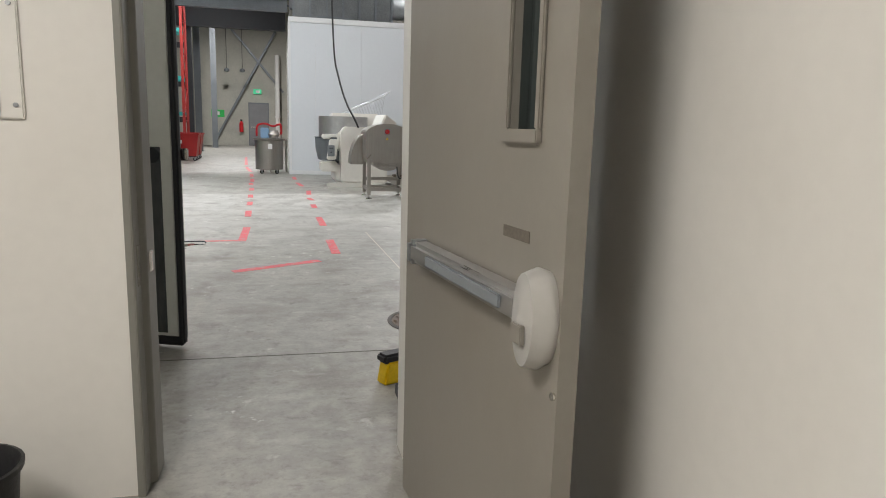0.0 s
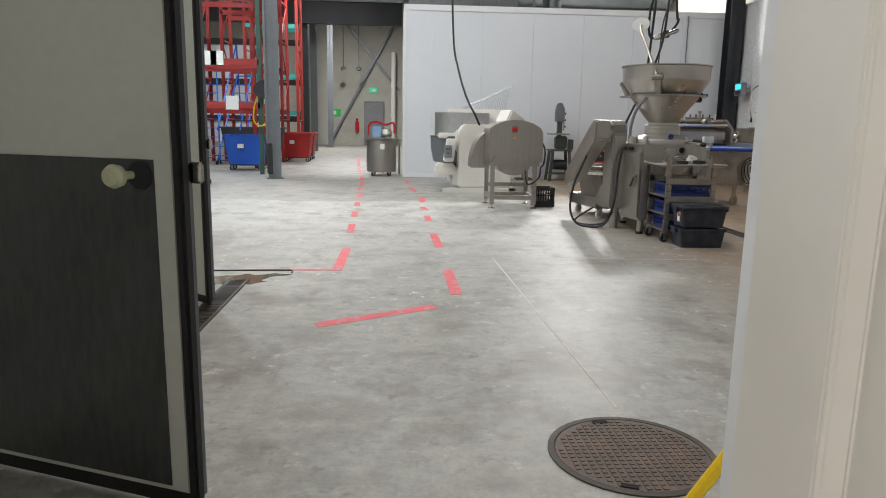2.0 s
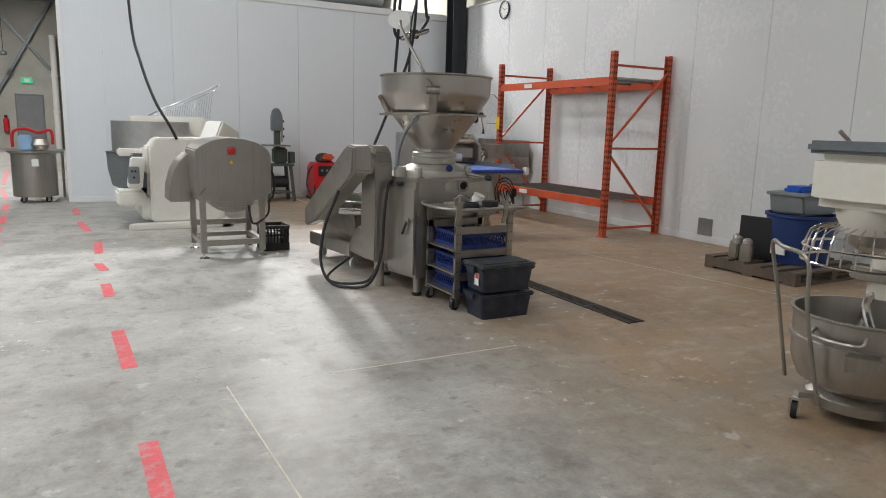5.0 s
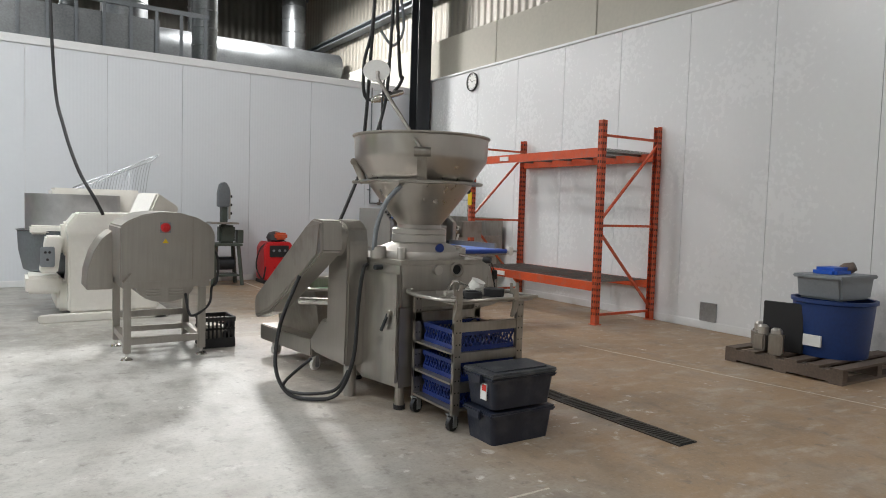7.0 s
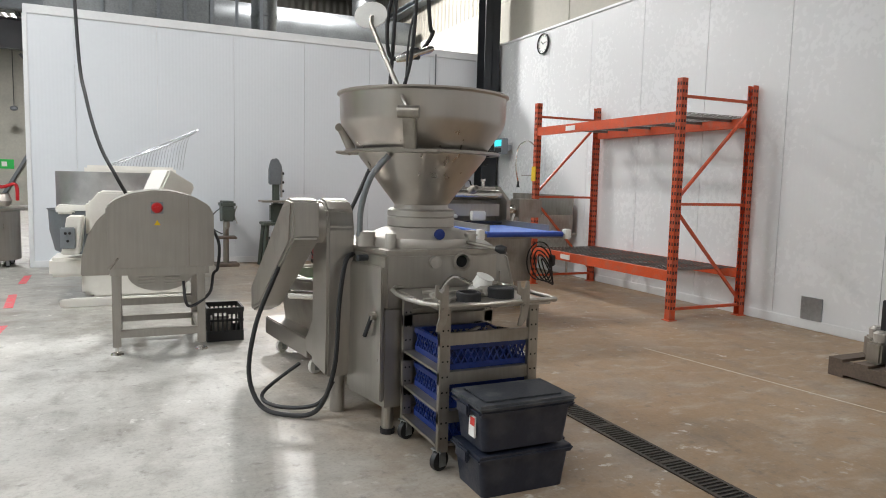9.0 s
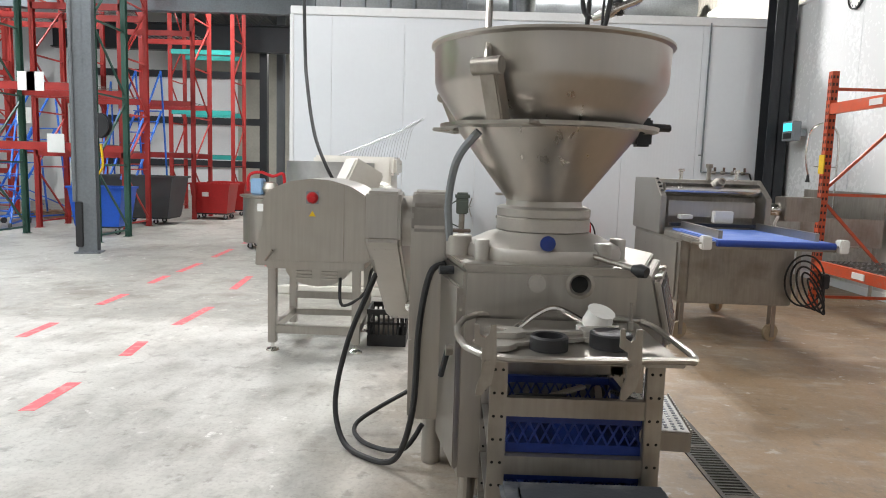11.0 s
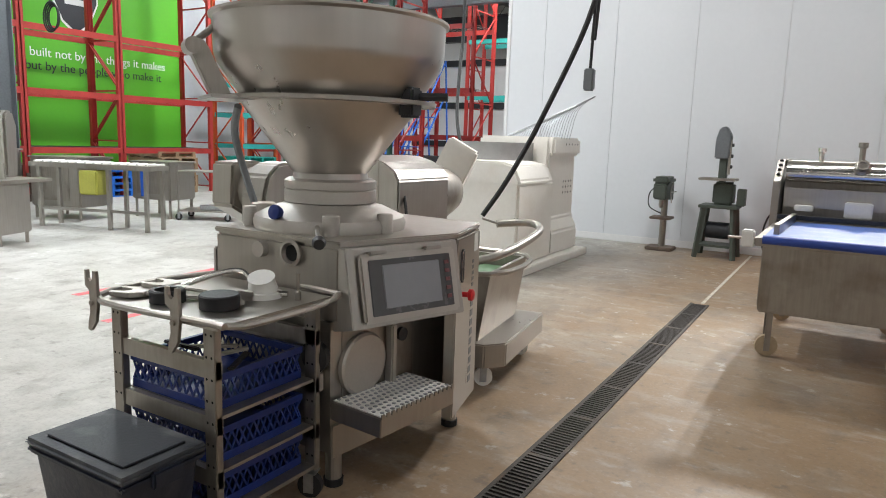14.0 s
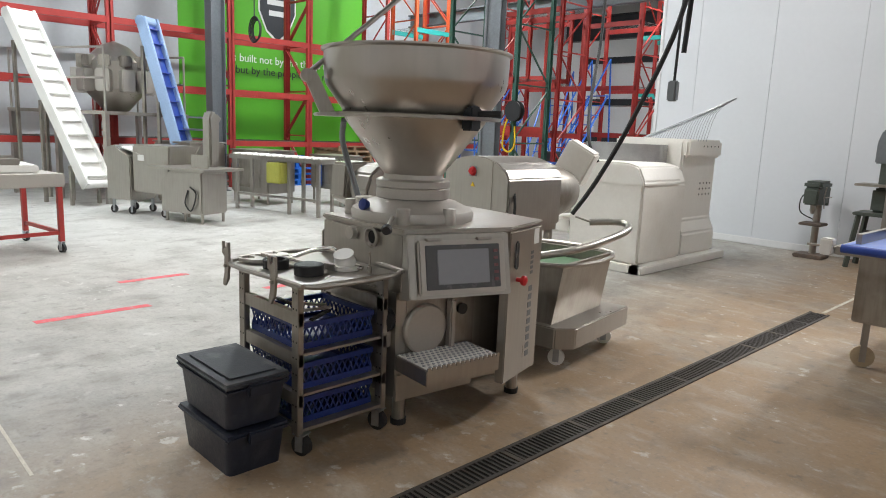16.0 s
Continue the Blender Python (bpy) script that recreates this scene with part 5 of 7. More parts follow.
mk = thing("milk_crate", 2.97, 12.75, 0, 0, "black plastic milk crate with open lattice sides", "crate")
for nm, lo, hi in (("side", (-0.15, -0.16), (0.15, -0.148)), ("side", (-0.15, 0.148), (0.15, 0.16)), ("side", (-0.15, -0.148), (-0.138, 0.148)), ("side", (0.138, -0.148), (0.15, 0.148))):
    b = box((lo[0], lo[1], 0), (hi[0], hi[1], 0.09))
    box((lo[0] - 0.003, lo[1] - 0.003, 0.25), (hi[0] + 0.003, hi[1] + 0.003, 0.29), 0, b)
    box((lo[0], lo[1], 0.17), (hi[0], hi[1], 0.19), 0, b)
    for i in range(8):
        t = (i + 0.2) / 8
        if hi[0] - lo[0] > 0.1:
            box((lo[0] + t * 0.3, lo[1], 0.09), (lo[0] + t * 0.3 + 0.015, hi[1], 0.25), 0, b)
        else:
            box((lo[0], lo[1] + t * 0.29, 0.09), (hi[0], lo[1] + t * 0.29 + 0.015, 0.25), 0, b)
    tagged(part(nm, b, BLACK, mk), kind="stuff")
part("base", box((-0.14, -0.148, 0), (0.14, 0.148, 0.01)), BLACK, mk)
part("parts_inside", box((-0.1, -0.08, 0.01), (0.06, 0.1, 0.2), 0.02), STEEL_DARK, mk, "steel fittings inside")

# ---- white spiral mixer ----
sm = thing("spiral_mixer", 2.3, 15.6, 0, 0, "large white spiral dough mixer with steel bowl", "food machine")
part("base_skid", prism([(-0.75, -1.0), (0.58, -1.0), (0.58, -0.9), (-0.6, -0.9)], "z", 0, 0.09, 0.01), WHITE_ENAMEL, sm)
part("base_skid", prism([(0.44, -1.0), (0.6, -1.0), (0.6, 1.1), (0.44, 1.1)], "z", 0.0, 0.09, 0.01), WHITE_ENAMEL, sm)
part("front_body", prism([(-0.45, 0.09), (0.5, 0.09), (0.5, 0.98), (0.42, 1.16), (0.30, 1.2), (-0.35, 1.2), (-0.45, 1.05)], "y", -0.92, 0.06, 0.025), WHITE_ENAMEL, sm)
part("top_cap", prism([(-0.46, 0.96), (0.515, 0.96), (0.515, 1.02), (0.43, 1.18), (0.30, 1.215), (-0.36, 1.215), (-0.46, 1.08)], "y", -0.935, -0.1, 0.02), WHITE_ENAMEL, sm)
part("rear_body", prism([(-0.1, 0.09), (0.48, 0.09), (0.48, 0.36), (0.40, 0.52), (0.40, 1.48), (-0.1, 1.48)], "y", 0.1, 1.0, 0.025), WHITE_ENAMEL, sm)
part("rear_head", box((-0.55, 0.12, 1.28), (0.46, 1.02, 1.5), 0.03), WHITE_ENAMEL, sm)
for r in range(3):
    for k in range(4):
        part("vent_hole", lathe([(0.014, 0), (0, 0.001)], 10, None, pose(0.4015, 0.62 + k * 0.09, 0.82 + r * 0.07, 0, 90, 0)), DARK, sm)
for k in range(5):
    part("vent_hole", lathe([(0.012, 0), (0, 0.001)], 10, None, pose(0.462, 0.5 + k * 0.1, 1.42, 0, 90, 0)), DARK, sm)
part("bowl", lathe([(0.30, 0.42), (0.50, 0.52), (0.55, 0.75), (0.56, 0.98), (0.58, 0.99), (0.54, 0.97), (0.48, 0.56), (0, 0.5)], 40, None, pose(-0.36, 0.0, 0)), GREY_STEEL, sm, "dark outer bowl", True)
part("bowl_guard", lathe([(0.52, 0.98), (0.52, 1.42), (0.51, 1.42), (0.51, 0.98)], 40, None, pose(-0.32, 0.05, 0), False), shader("perforated_steel", (0.42, 0.42, 0.42), 0.4, 0.8, 0.15, 20, 0.2), sm, "perforated steel bowl guard", True)
part("arm_box", box((-0.5, -0.7, 0.72), (-0.1, -0.1, 1.1), 0.03), WHITE_ENAMEL, sm)
part("arm_box", box((-0.8, -0.5, 0.95), (-0.3, -0.2, 1.05), 0.02), WHITE_ENAMEL, sm)
ctl = part("control_box", prism([(-0.72, 0.55), (-0.55, 0.55), (-0.5, 0.95), (-0.66, 0.95)], "y", -0.98, -0.62, 0.015), WHITE_ENAMEL, sm)
part("socket_box", box((-0.72, -1.01, 0.62), (-0.58, -0.98, 0.84), 0.01), GREY_PLASTIC, ctl, "grey socket box")
for dx, dz in ((-0.67, 0.78), (-0.63, 0.78), (-0.65, 0.7)):
    part("button", lathe([(0.015, 0), (0.013, 0.012), (0, 0.012)], 12, None, pose(dx, -1.01, dz, 90, 0, 0)), BLACK, ctl)
part("foot_block", box((-0.85, -0.8, 0.3), (-0.5, -0.2, 0.5), 0.03), WHITE_ENAMEL, sm)
part("pedestal", box((-0.55, -0.75, 0.09), (-0.2, 0.5, 0.42), 0.03), WHITE_ENAMEL, sm)
guard = bmesh.new()
for k in range(26):
    t = k / 25
    tube([(-0.3 + 0.85 * t, 0.35, 1.48), (-0.27 + 0.88 * t, 0.42, 1.52 + 0.30 * t), (-0.2 + 0.90 * t, 0.62, 1.56 + 0.42 * t)], 0.004, 5, guard, 3)
tube([(-0.3, 0.35, 1.49), (0.1, 0.36, 1.66), (0.58, 0.42, 1.88), (0.74, 0.62, 2.0), (0.3, 0.63, 1.78), (-0.2, 0.62, 1.56)], 0.008, 6, guard, 5, True)
tagged(part("wire_guard", guard, GALV, sm, "raised chrome wire guard"), kind="stuff")


# ---- sheeting machine with a blue belt ----
cv = thing("belt_sheeter", 5.82, 13.75, 0, 0, "stainless roller sheeter with a blue outfeed belt", "food machine")
part("body", box((-0.47, -0.68, 0.33), (0.47, 0.75, 0.86), 0.01), STEEL_DARK, cv)
part("front_sheet", box((-0.40, -0.692, 0.35), (0.44, -0.682, 0.84), 0.003), STEEL_DARK, cv)
part("side_door", box((-0.482, -0.6, 0.36), (-0.47, 0.7, 0.83), 0.003), STEEL, cv)
for u in (-0.4, 0.38):
    for v in (-0.55, 0.65):
        caster(cv, u, v, 0.075, 0.34, shader("dirty_caster", (0.42, 0.33, 0.22), 0.6), STEEL_DARK)
for s in (-0.5, 0.44):
    part("cheek", prism([(-0.15, 0.86), (0.75, 0.86), (0.75, 1.36), (0.1, 1.36), (-0.15, 1.2)], "x", s, s + 0.05, 0.006), STEEL, cv)
for k in range(4):
    part("button", lathe([(0.014, 0), (0.014, 0.012), (0, 0.012)], 10, None, pose(-0.475, -0.09 + 0.055 * k, 1.245 + 0.033 * k, -57, 0, 0)), BLACK, cv)
part("hood", box((-0.44, 0.12, 1.31), (0.44, 0.75, 1.35), 0.006), STEEL, cv)
part("roller", rod((-0.43, 0.02, 1.26), (0.43, 0.02, 1.26), 0.062, 28), CHROME, cv, "polished roller", True)
part("roller", rod((-0.43, 0.16, 1.12), (0.43, 0.16, 1.12), 0.06, 28), CHROME, cv, "polished roller", True)
part("front_guard", box((-0.42, -0.12, 1.02), (0.36, -0.105, 1.16), 0.004), STEEL, cv)
part("back_guard", box((-0.44, 0.1, 0.9), (0.44, 0.7, 1.2), 0.004), STEEL_DARK, cv)
for s in (-0.22, 0.30):
    part("bolt_post", lathe([(0.018, 1.34), (0.018, 1.42), (0.028, 1.425), (0.028, 1.45), (0, 1.45)], 14, None, pose(s, 0.2, 0)), CHROME, cv)
part("bolt_post", lathe([(0.02, 1.34), (0.02, 1.46), (0.032, 1.465), (0.032, 1.5), (0, 1.5)], 14, None, pose(0.04, 0.2, 0)), STEEL_DARK, cv)
part("spindle", lathe([(0.05, 0), (0.055, 0.08), (0.035, 0.1), (0.035, 0.17), (0.022, 0.17), (0.022, 0.15), (0, 0.15)], 20, None, pose(0.05, 0.05, 1.3, 75, 0, 0)), STEEL_DARK, cv, "", True)
part("block", box((-0.03, -0.2, 0.97), (0.14, -0.12, 1.08), 0.008), WHITE_PLASTIC, cv, "white plastic block")
part("block", box((-0.34, -0.2, 1.0), (-0.22, -0.13, 1.04), 0.006), WHITE_PLASTIC, cv, "white plastic block")
part("scraper_bar", box((-0.44, -0.26, 0.94), (0.42, -0.22, 0.97), 0.004), BLACK_METAL, cv)
part("motor", lathe([(0.05, 0), (0.06, 0.02), (0.045, 0.05), (0.045, 0.1), (0.055, 0.12), (0.055, 0.2), (0, 0.2)], 20, None, pose(0.46, 0.05, 1.1, 0, 90, 0)), CHROME, cv, "", True)
part("motor_box", box((0.66, -0.06, 1.0), (0.98, 0.16, 1.22), 0.008), STEEL_DARK, cv)
table = part("belt_table", box((-0.47, -1.28, 0.855), (0.49, -0.2, 0.905), 0.008), STEEL_DARK, cv)
part("belt", box((-0.42, -1.30, 0.90), (0.44, -0.24, 0.925), 0.01), BELT, table, "pale blue belt")
part("belt_nose", rod((-0.42, -1.30, 0.90), (0.44, -1.30, 0.90), 0.026, 16), BELT_EDGE, table, "dark blue belt nose", True)
for s in (-0.36, 0.36):
    part("side_guide", prism([(s - 0.015, -1.2), (s + 0.015, -1.2), (s * 0.92 + 0.015, -0.26), (s * 0.92 - 0.015, -0.26)], "z", 0.925, 0.985), STEEL, table)
for s in (-0.5, 0.5):
    part("tension_block", box((s - 0.035, -1.33, 0.85), (s + 0.035, -1.25, 0.95), 0.008), WHITE_PLASTIC, table, "white tension block")
    part("axle", rod((s * 0.9, -1.30, 0.90), (s * 1.22, -1.30, 0.90), 0.008), STEEL, table)
coil = bmesh.new()
for k in range(5):
    tube([(0.53 + 0.02 * k + (0.16 - 0.02 * k) * math.cos(a + 0.3 * k), -0.75 - 0.012 * k, 0.56 - 0.03 * k + (0.21 - 0.016 * k) * math.sin(a)) for a in [6.28319 * i / 12 for i in range(12)]], 0.008, 7, coil, 3, True)
part("cable_coil", coil, BLACK, cv, "coiled black cable", True)
part("plug", box((0.66, -0.79, 0.5), (0.72, -0.73, 0.62), 0.01), BLACK, cv)
part("white_hose", tube([(0.62, -0.02, 1.04), (0.58, -0.05, 0.95), (0.66, -0.1, 0.85), (0.72, 0.1, 0.7)], 0.014), WHITE_PLASTIC, cv, "", True)

# ---- orange pallet rack by the wall ----
def upright(name, x, y, h, depth, material, parent, along="x", w=0.075):
    """A braced rack frame of two posts, depth along the given axis."""
    f = part(name, bmesh.new(), material, parent)
    step = (depth, 0) if along == "x" else (0, depth)
    for i in (0, 1):
        px, py = x + step[0] * i, y + step[1] * i
        b = box((px - w / 2, py - w / 2, 0.006), (px + w / 2, py - w / 2 + 0.006, h))
        box((px - w / 2, py + w / 2 - 0.006, 0.006), (px + w / 2, py + w / 2, h), 0, b)
        s = -1 if i == 0 else 1
        if along == "x":
            box((px + s * (w / 2 - 0.006) - 0.003, py - w / 2, 0.006), (px + s * (w / 2 - 0.006) + 0.003, py + w / 2, h), 0, b)
        else:
            box((px - 0.003, py - w / 2, 0.006), (px + 0.003, py + w / 2, h), 0, b)
        box((px - w * 0.75, py - w * 0.75, 0), (px + w * 0.75, py + w * 0.75, 0.008), 0, b)
        k, slots = 0.12, bmesh.new()
        while k < h - 0.05 and h < 3:
            for sy in (-1, 1):
                box((px - 0.028, py + sy * (w / 2 + 0.0005) - 0.001, k), (px - 0.008, py + sy * (w / 2 + 0.0005) + 0.001, k + 0.03), 0, slots)
                box((px + 0.008, py + sy * (w / 2 + 0.0005) - 0.001, k), (px + 0.028, py + sy * (w / 2 + 0.0005) + 0.001, k + 0.03), 0, slots)
            k += 0.075
        part("post", b, material, f)
        if h < 3:
            for j in range(int((h - 0.17) / 0.075) + 1):
                for dy in (-0.018, 0.018):
                    box((px - w / 2 - 0.0015, py + dy - 0.008, 0.12 + j * 0.075), (px - w / 2 + 0.001, py + dy + 0.008, 0.155 + j * 0.075), 0, slots)
            tagged(part("slots", slots, SLOT_DARK, f, "dark punched slots"), kind="stuff")
        else:
            slots.free()
    P = lambda t, z: (x + step[0] * t, y + step[1] * t, z)
    n = max(2, round(h / 1.15))
    zs = [0.12 + (h - 0.3) * i / n for i in range(n + 1)]
    for z in zs:
        part("brace", bar(P(0, z), P(1, z), 0.03, 0.03), material, f)
    for i in range(n):
        a, b2 = (P(1, zs[i] + 0.04), P(0, zs[i + 1] - 0.06)) if i % 2 == 0 else (P(0, zs[i] + 0.04), P(1, zs[i + 1] - 0.06))
        part("diagonal", bar(a, b2, 0.028, 0.028), material, f)
    return f


def beam(a, b, material, parent, h=0.11):
    return part("beam", bar(a, b, 0.045, h), material, parent)


def wire_deck(x0, x1, y0, y1, z, parent, material=None, gap=0.06):
    b = bmesh.new()
    x = x0
    while x <= x1:
        box((x - 0.003, y0, z), (x + 0.003, y1, z + 0.006), 0, b)
        x += gap
    y = y0
    while y <= y1:
        box((x0, y - 0.003, z + 0.006), (x1, y + 0.003, z + 0.012), 0, b)
        y += gap * 1.6
    return tagged(part("wire_deck", b, material or MESH_WIRE, parent, "grey wire mesh deck"), kind="stuff")


ra = thing("pallet_rack", 0, 0, 0, 0, "orange boltless pallet rack with two wire mesh levels", "rack")
upright("upright", 7.42, 12.1, 2.52, 1.0, RACK_ORANGE, ra)
upright("upright", 7.42, 14.83, 2.52, 1.0, RACK_ORANGE, ra)
for z in (0.47, 2.13):
    for x in (7.41, 8.43):
        beam((x, 12.14, z), (x, 14.79, z), RACK_ORANGE, ra)
    wire_deck(7.44, 8.4, 12.17, 14.76, z + 0.05, ra)
    for k in range(6):
        part("deck_channel", box((7.43, 12.36 + k * 0.44, z + 0.02), (8.41, 12.40 + k * 0.44, z + 0.048)), MESH_WIRE, ra)
    part("beam_label", box((7.378, 13.9, z - 0.03), (7.3865, 14.1, z + 0.03)), PAPER, ra, "white label")
part("yellow_tag", box((7.37, 14.78, 1.45), (7.381, 14.88, 1.65)), YELLOW, ra, "yellow tag")

# ---- sink, clock, scale head by the east wall ----
sk = thing("wash_sink", 7.9, 16.2, 0, 0, "stainless wash sink with a spring spray tap", "sink")
bs = bmesh.new()
box((-0.45, -0.9, 0.62), (0.5, 0.9, 0.64), 0, bs)
for lo, hi in (((-0.45, -0.9, 0.64), (-0.43, 0.9, 0.95)), ((0.48, -0.9, 0.64), (0.5, 0.9, 1.25)), ((-0.43, -0.9, 0.64), (0.48, -0.88, 0.95)), ((-0.43, 0.88, 0.64), (0.48, 0.9, 0.95))):
    box(lo, hi, 0, bs)
part("basin", bs, STEEL_DARK, sk)
for u in (-0.4, 0.45):
    for v in (-0.85, 0.85):
        part("leg", rod((u, v, 0), (u, v, 0.63), 0.02), STEEL, sk)
part("tap_riser", rod((0.4, 0.0, 0.95), (0.4, 0.0, 1.75), 0.012), CHROME, sk)
part("spring_hose", tube([(0.4, 0.0, 1.75), (0.38, 0.02, 1.98), (0.25, 0.05, 2.1), (0.08, 0.08, 2.0), (0.05, 0.1, 1.7), (0.1, 0.1, 1.45)], 0.014), CHROME, sk, "", True)
part("spray_head", lathe([(0.014, 0), (0.02, 0.06), (0.03, 0.1), (0, 0.1)], 12, None, pose(0.1, 0.1, 1.45, 180, 0, 0)), BLACK, sk)
part("tap_bracket", rod((0.4, 0, 1.55), (0.16, 0.1, 1.55), 0.007), CHROME, sk)
ck = thing("wall_clock", 8.48, 16.46, 3.72, 0, "round black rimmed wall clock with white face", "clock")
part("rim", lathe([(0.165, 0), (0.17, 0.03), (0.155, 0.035), (0.15, 0.02)], 36, None, pose(0.018, 0, 0, 0, -90, 0), False), BLACK, ck, "", True)
part("dial", lathe([(0.152, 0.0), (0.152, 0.016), (0, 0.016)], 36, None, pose(0.018, 0, 0, 0, -90, 0)), PAPER, ck)
for k in range(12):
    a = radians(30 * k)
    part("hour_mark", box((-0.0015, -0.006, 0.115), (0.001, 0.006, 0.14), 0, None, Matrix.Rotation(a, 4, "X")), BLACK, ck)
part("hour_pointer", box((-0.004, -0.006, -0.02), (-0.0015, 0.006, 0.08), 0, None, Matrix.Rotation(radians(-55), 4, "X")), BLACK, ck)
part("minute_pointer", box((-0.0065, -0.004, -0.02), (-0.0045, 0.004, 0.12), 0, None, Matrix.Rotation(radians(80), 4, "X")), BLACK, ck)
sc = thing("scale_indicator", 8.3, 17.45, 2.05, 0, "grey scale indicator with a cyan display", "scale")
part("case", box((-0.06, -0.16, -0.12), (0.06, 0.16, 0.16), 0.01), GREY_PLASTIC, sc)
part("display", box((-0.066, -0.12, 0.02), (-0.06, 0.12, 0.13)), DISPLAY, sc, "cyan lit display")
part("bracket", box((0.06, -0.05, -0.05), (0.19, 0.05, 0.05)), GALV, sc)
part("keypad", box((-0.064, -0.12, -0.09), (-0.06, 0.12, -0.01)), BLACK, sc)

# wall pipework on the cold room wall
wp = thing("air_pipe", 7.3, 18.2, 0, 0, "thin wall-mounted air pipe with valves", "pipe")
part("riser", rod((0.0, -0.03, 1.45), (0.0, -0.03, 3.7), 0.012), GREY_STEEL, wp)
part("run", rod((0.0, -0.03, 1.45), (0.75, -0.03, 1.45), 0.012), GREY_STEEL, wp)
for s in (0.2, 0.34, 0.5, 0.66):
    v = part("valve", lathe([(0.014, -0.04), (0.028, -0.02), (0.028, 0.02), (0.014, 0.04)], 12, None, pose(s, -0.03, 1.45, 0, 90, 0)), STEEL_DARK, wp)
    part("valve_lever", box((s - 0.005, -0.05, 1.47), (s + 0.03, -0.04, 1.53)), IRON, v)
part("hose", tube([(0.75, -0.04, 1.45), (0.8, -0.06, 1.2), (0.72, -0.1, 0.7), (0.8, -0.2, 0.1), (0.6, -0.35, 0.03), (0.3, -0.3, 0.02)], 0.014), BLACK, wp, "", True)
part("clip", box((-0.05, -0.02, 1.7), (0.0, 0, 1.72)), GREY_STEEL, wp)
cl = thing("cable_coil", 6.6, 17.3, 0, 0, "loose black cable coil on the floor", "cable")
b = bmesh.new()
for k in range(7):
    tube([((0.42 - 0.02 * k) * math.cos(a) + 0.03 * k, (0.26 - 0.015 * k) * math.sin(a), 0.014 + 0.022 * k + 0.01 * math.sin(3 * a + k)) for a in [6.28319 * i / 14 for i in range(14)]], 0.013, 6, b, 3, True)
part("coil", b, BLACK, cl, "", True)

# ---- drill press, band saw, welder along the cold room wall ----
dp = thing("drill_press", 3.6, 17.8, 0, 0, "small worn bench drill press on a pedestal", "drill press")
part("base", box((-0.18, -0.16, 0), (0.18, 0.16, 0.05), 0.01), IRON, dp)
part("post", rod((0, 0.05, 0.05), (0, 0.05, 0.85), 0.045, 16), STEEL_DARK, dp, "", True)
part("table", box((-0.14, -0.2, 0.44), (0.14, 0.08, 0.475), 0.008), IRON, dp)
part("head", prism([(-0.3, 0.72), (0.12, 0.72), (0.14, 0.98), (-0.05, 1.0), (-0.3, 0.93)], "x", -0.09, 0.09, 0.02), GREEN_CAST, dp)
part("belt_cover", box((-0.11, -0.28, 0.93), (0.11, 0.16, 1.03), 0.03), GREEN_CAST, dp)
part("motor", rod((0, 0.18, 0.7), (0, 0.18, 0.93), 0.08, 18), GREEN_CAST, dp, "", True)
part("chuck", lathe([(0.02, 0.6), (0.035, 0.64), (0.03, 0.72), (0, 0.72)], 14, None, pose(0, -0.16, 0)), STEEL, dp, "", True)
for a in (0, 120, 240):
    part("feed_lever", rod((0.1, -0.1, 0.82), (0.14, -0.1 + 0.16 * math.cos(radians(a)), 0.82 + 0.16 * math.sin(radians(a))), 0.008), STEEL, dp)
part("cord", tube([(-0.09, 0.1, 0.9), (-0.2, 0.0, 0.8), (-0.2, 0.0, 0.6), (-0.05, 0.1, 0.5)], 0.008), BLACK, dp, "", True)
bw = thing("band_saw", 4.36, 17.65, 0, 0, "old grey upright band saw on a splayed stand", "band saw")
for u in (-0.24, 0.24):
    for v in (-0.2, 0.22):
        part("leg", bar((u, v, 0), (u * 0.75, v * 0.8, 0.68), 0.05, 0.05), GREEN_CAST, bw)
part("stand_top", box((-0.24, -0.22, 0.66), (0.24, 0.24, 0.70), 0.008), GREEN_CAST, bw)
part("stand_shelf", box((-0.2, -0.18, 0.15), (0.2, 0.2, 0.18)), GREEN_CAST, bw)
part("motor", rod((-0.14, 0, 0.36), (0.14, 0, 0.36), 0.11, 18), BLACK_METAL, bw, "", True)
part("lower_case", box((-0.1, -0.06, 0.7), (0.16, 0.14, 1.0), 0.03), GREEN_CAST, bw)
part("table", box((-0.27, -0.2, 1.02), (0.18, 0.16, 1.05), 0.006), STEEL_DARK, bw)
part("arm", box((-0.06, -0.02, 1.0), (0.04, 0.12, 1.66), 0.015), GREEN_CAST, bw)
part("upper_case", prism([(-0.12, 1.3), (0.06, 1.3), (0.07, 1.6), (0.0, 1.72), (-0.08, 1.7), (-0.12, 1.55)], "y", -0.06, 0.1, 0.015), GREY_STEEL, bw)
part("guide_post", box((0.05, -0.04, 1.1), (0.08, 0.0, 1.55), 0.004), STEEL, bw)
for z in (1.2, 1.34, 1.48):
    part("knob", lathe([(0.022, 0), (0.022, 0.025), (0, 0.028)], 12, None, pose(0.08, -0.02, z, 0, 90, 0)), BLACK, bw)
part("blade_guard", box((0.2, -0.05, 0.7), (0.3, 0.1, 0.92), 0.006), GREEN_CAST, bw)
wd = thing("welding_machine", 5.26, 17.75, 0, 0, "red welding machine with coiled leads on top", "welder")
part("case", prism([(-0.26, 0.06), (0.26, 0.06), (0.26, 0.62), (0.2, 0.72), (-0.2, 0.72), (-0.26, 0.62)], "y", -0.22, 0.22, 0.015), RED, wd)
part("control_face", box((-0.17, -0.235, 0.46), (0.17, -0.22, 0.66), 0.006), BLACK, wd, "black control face")
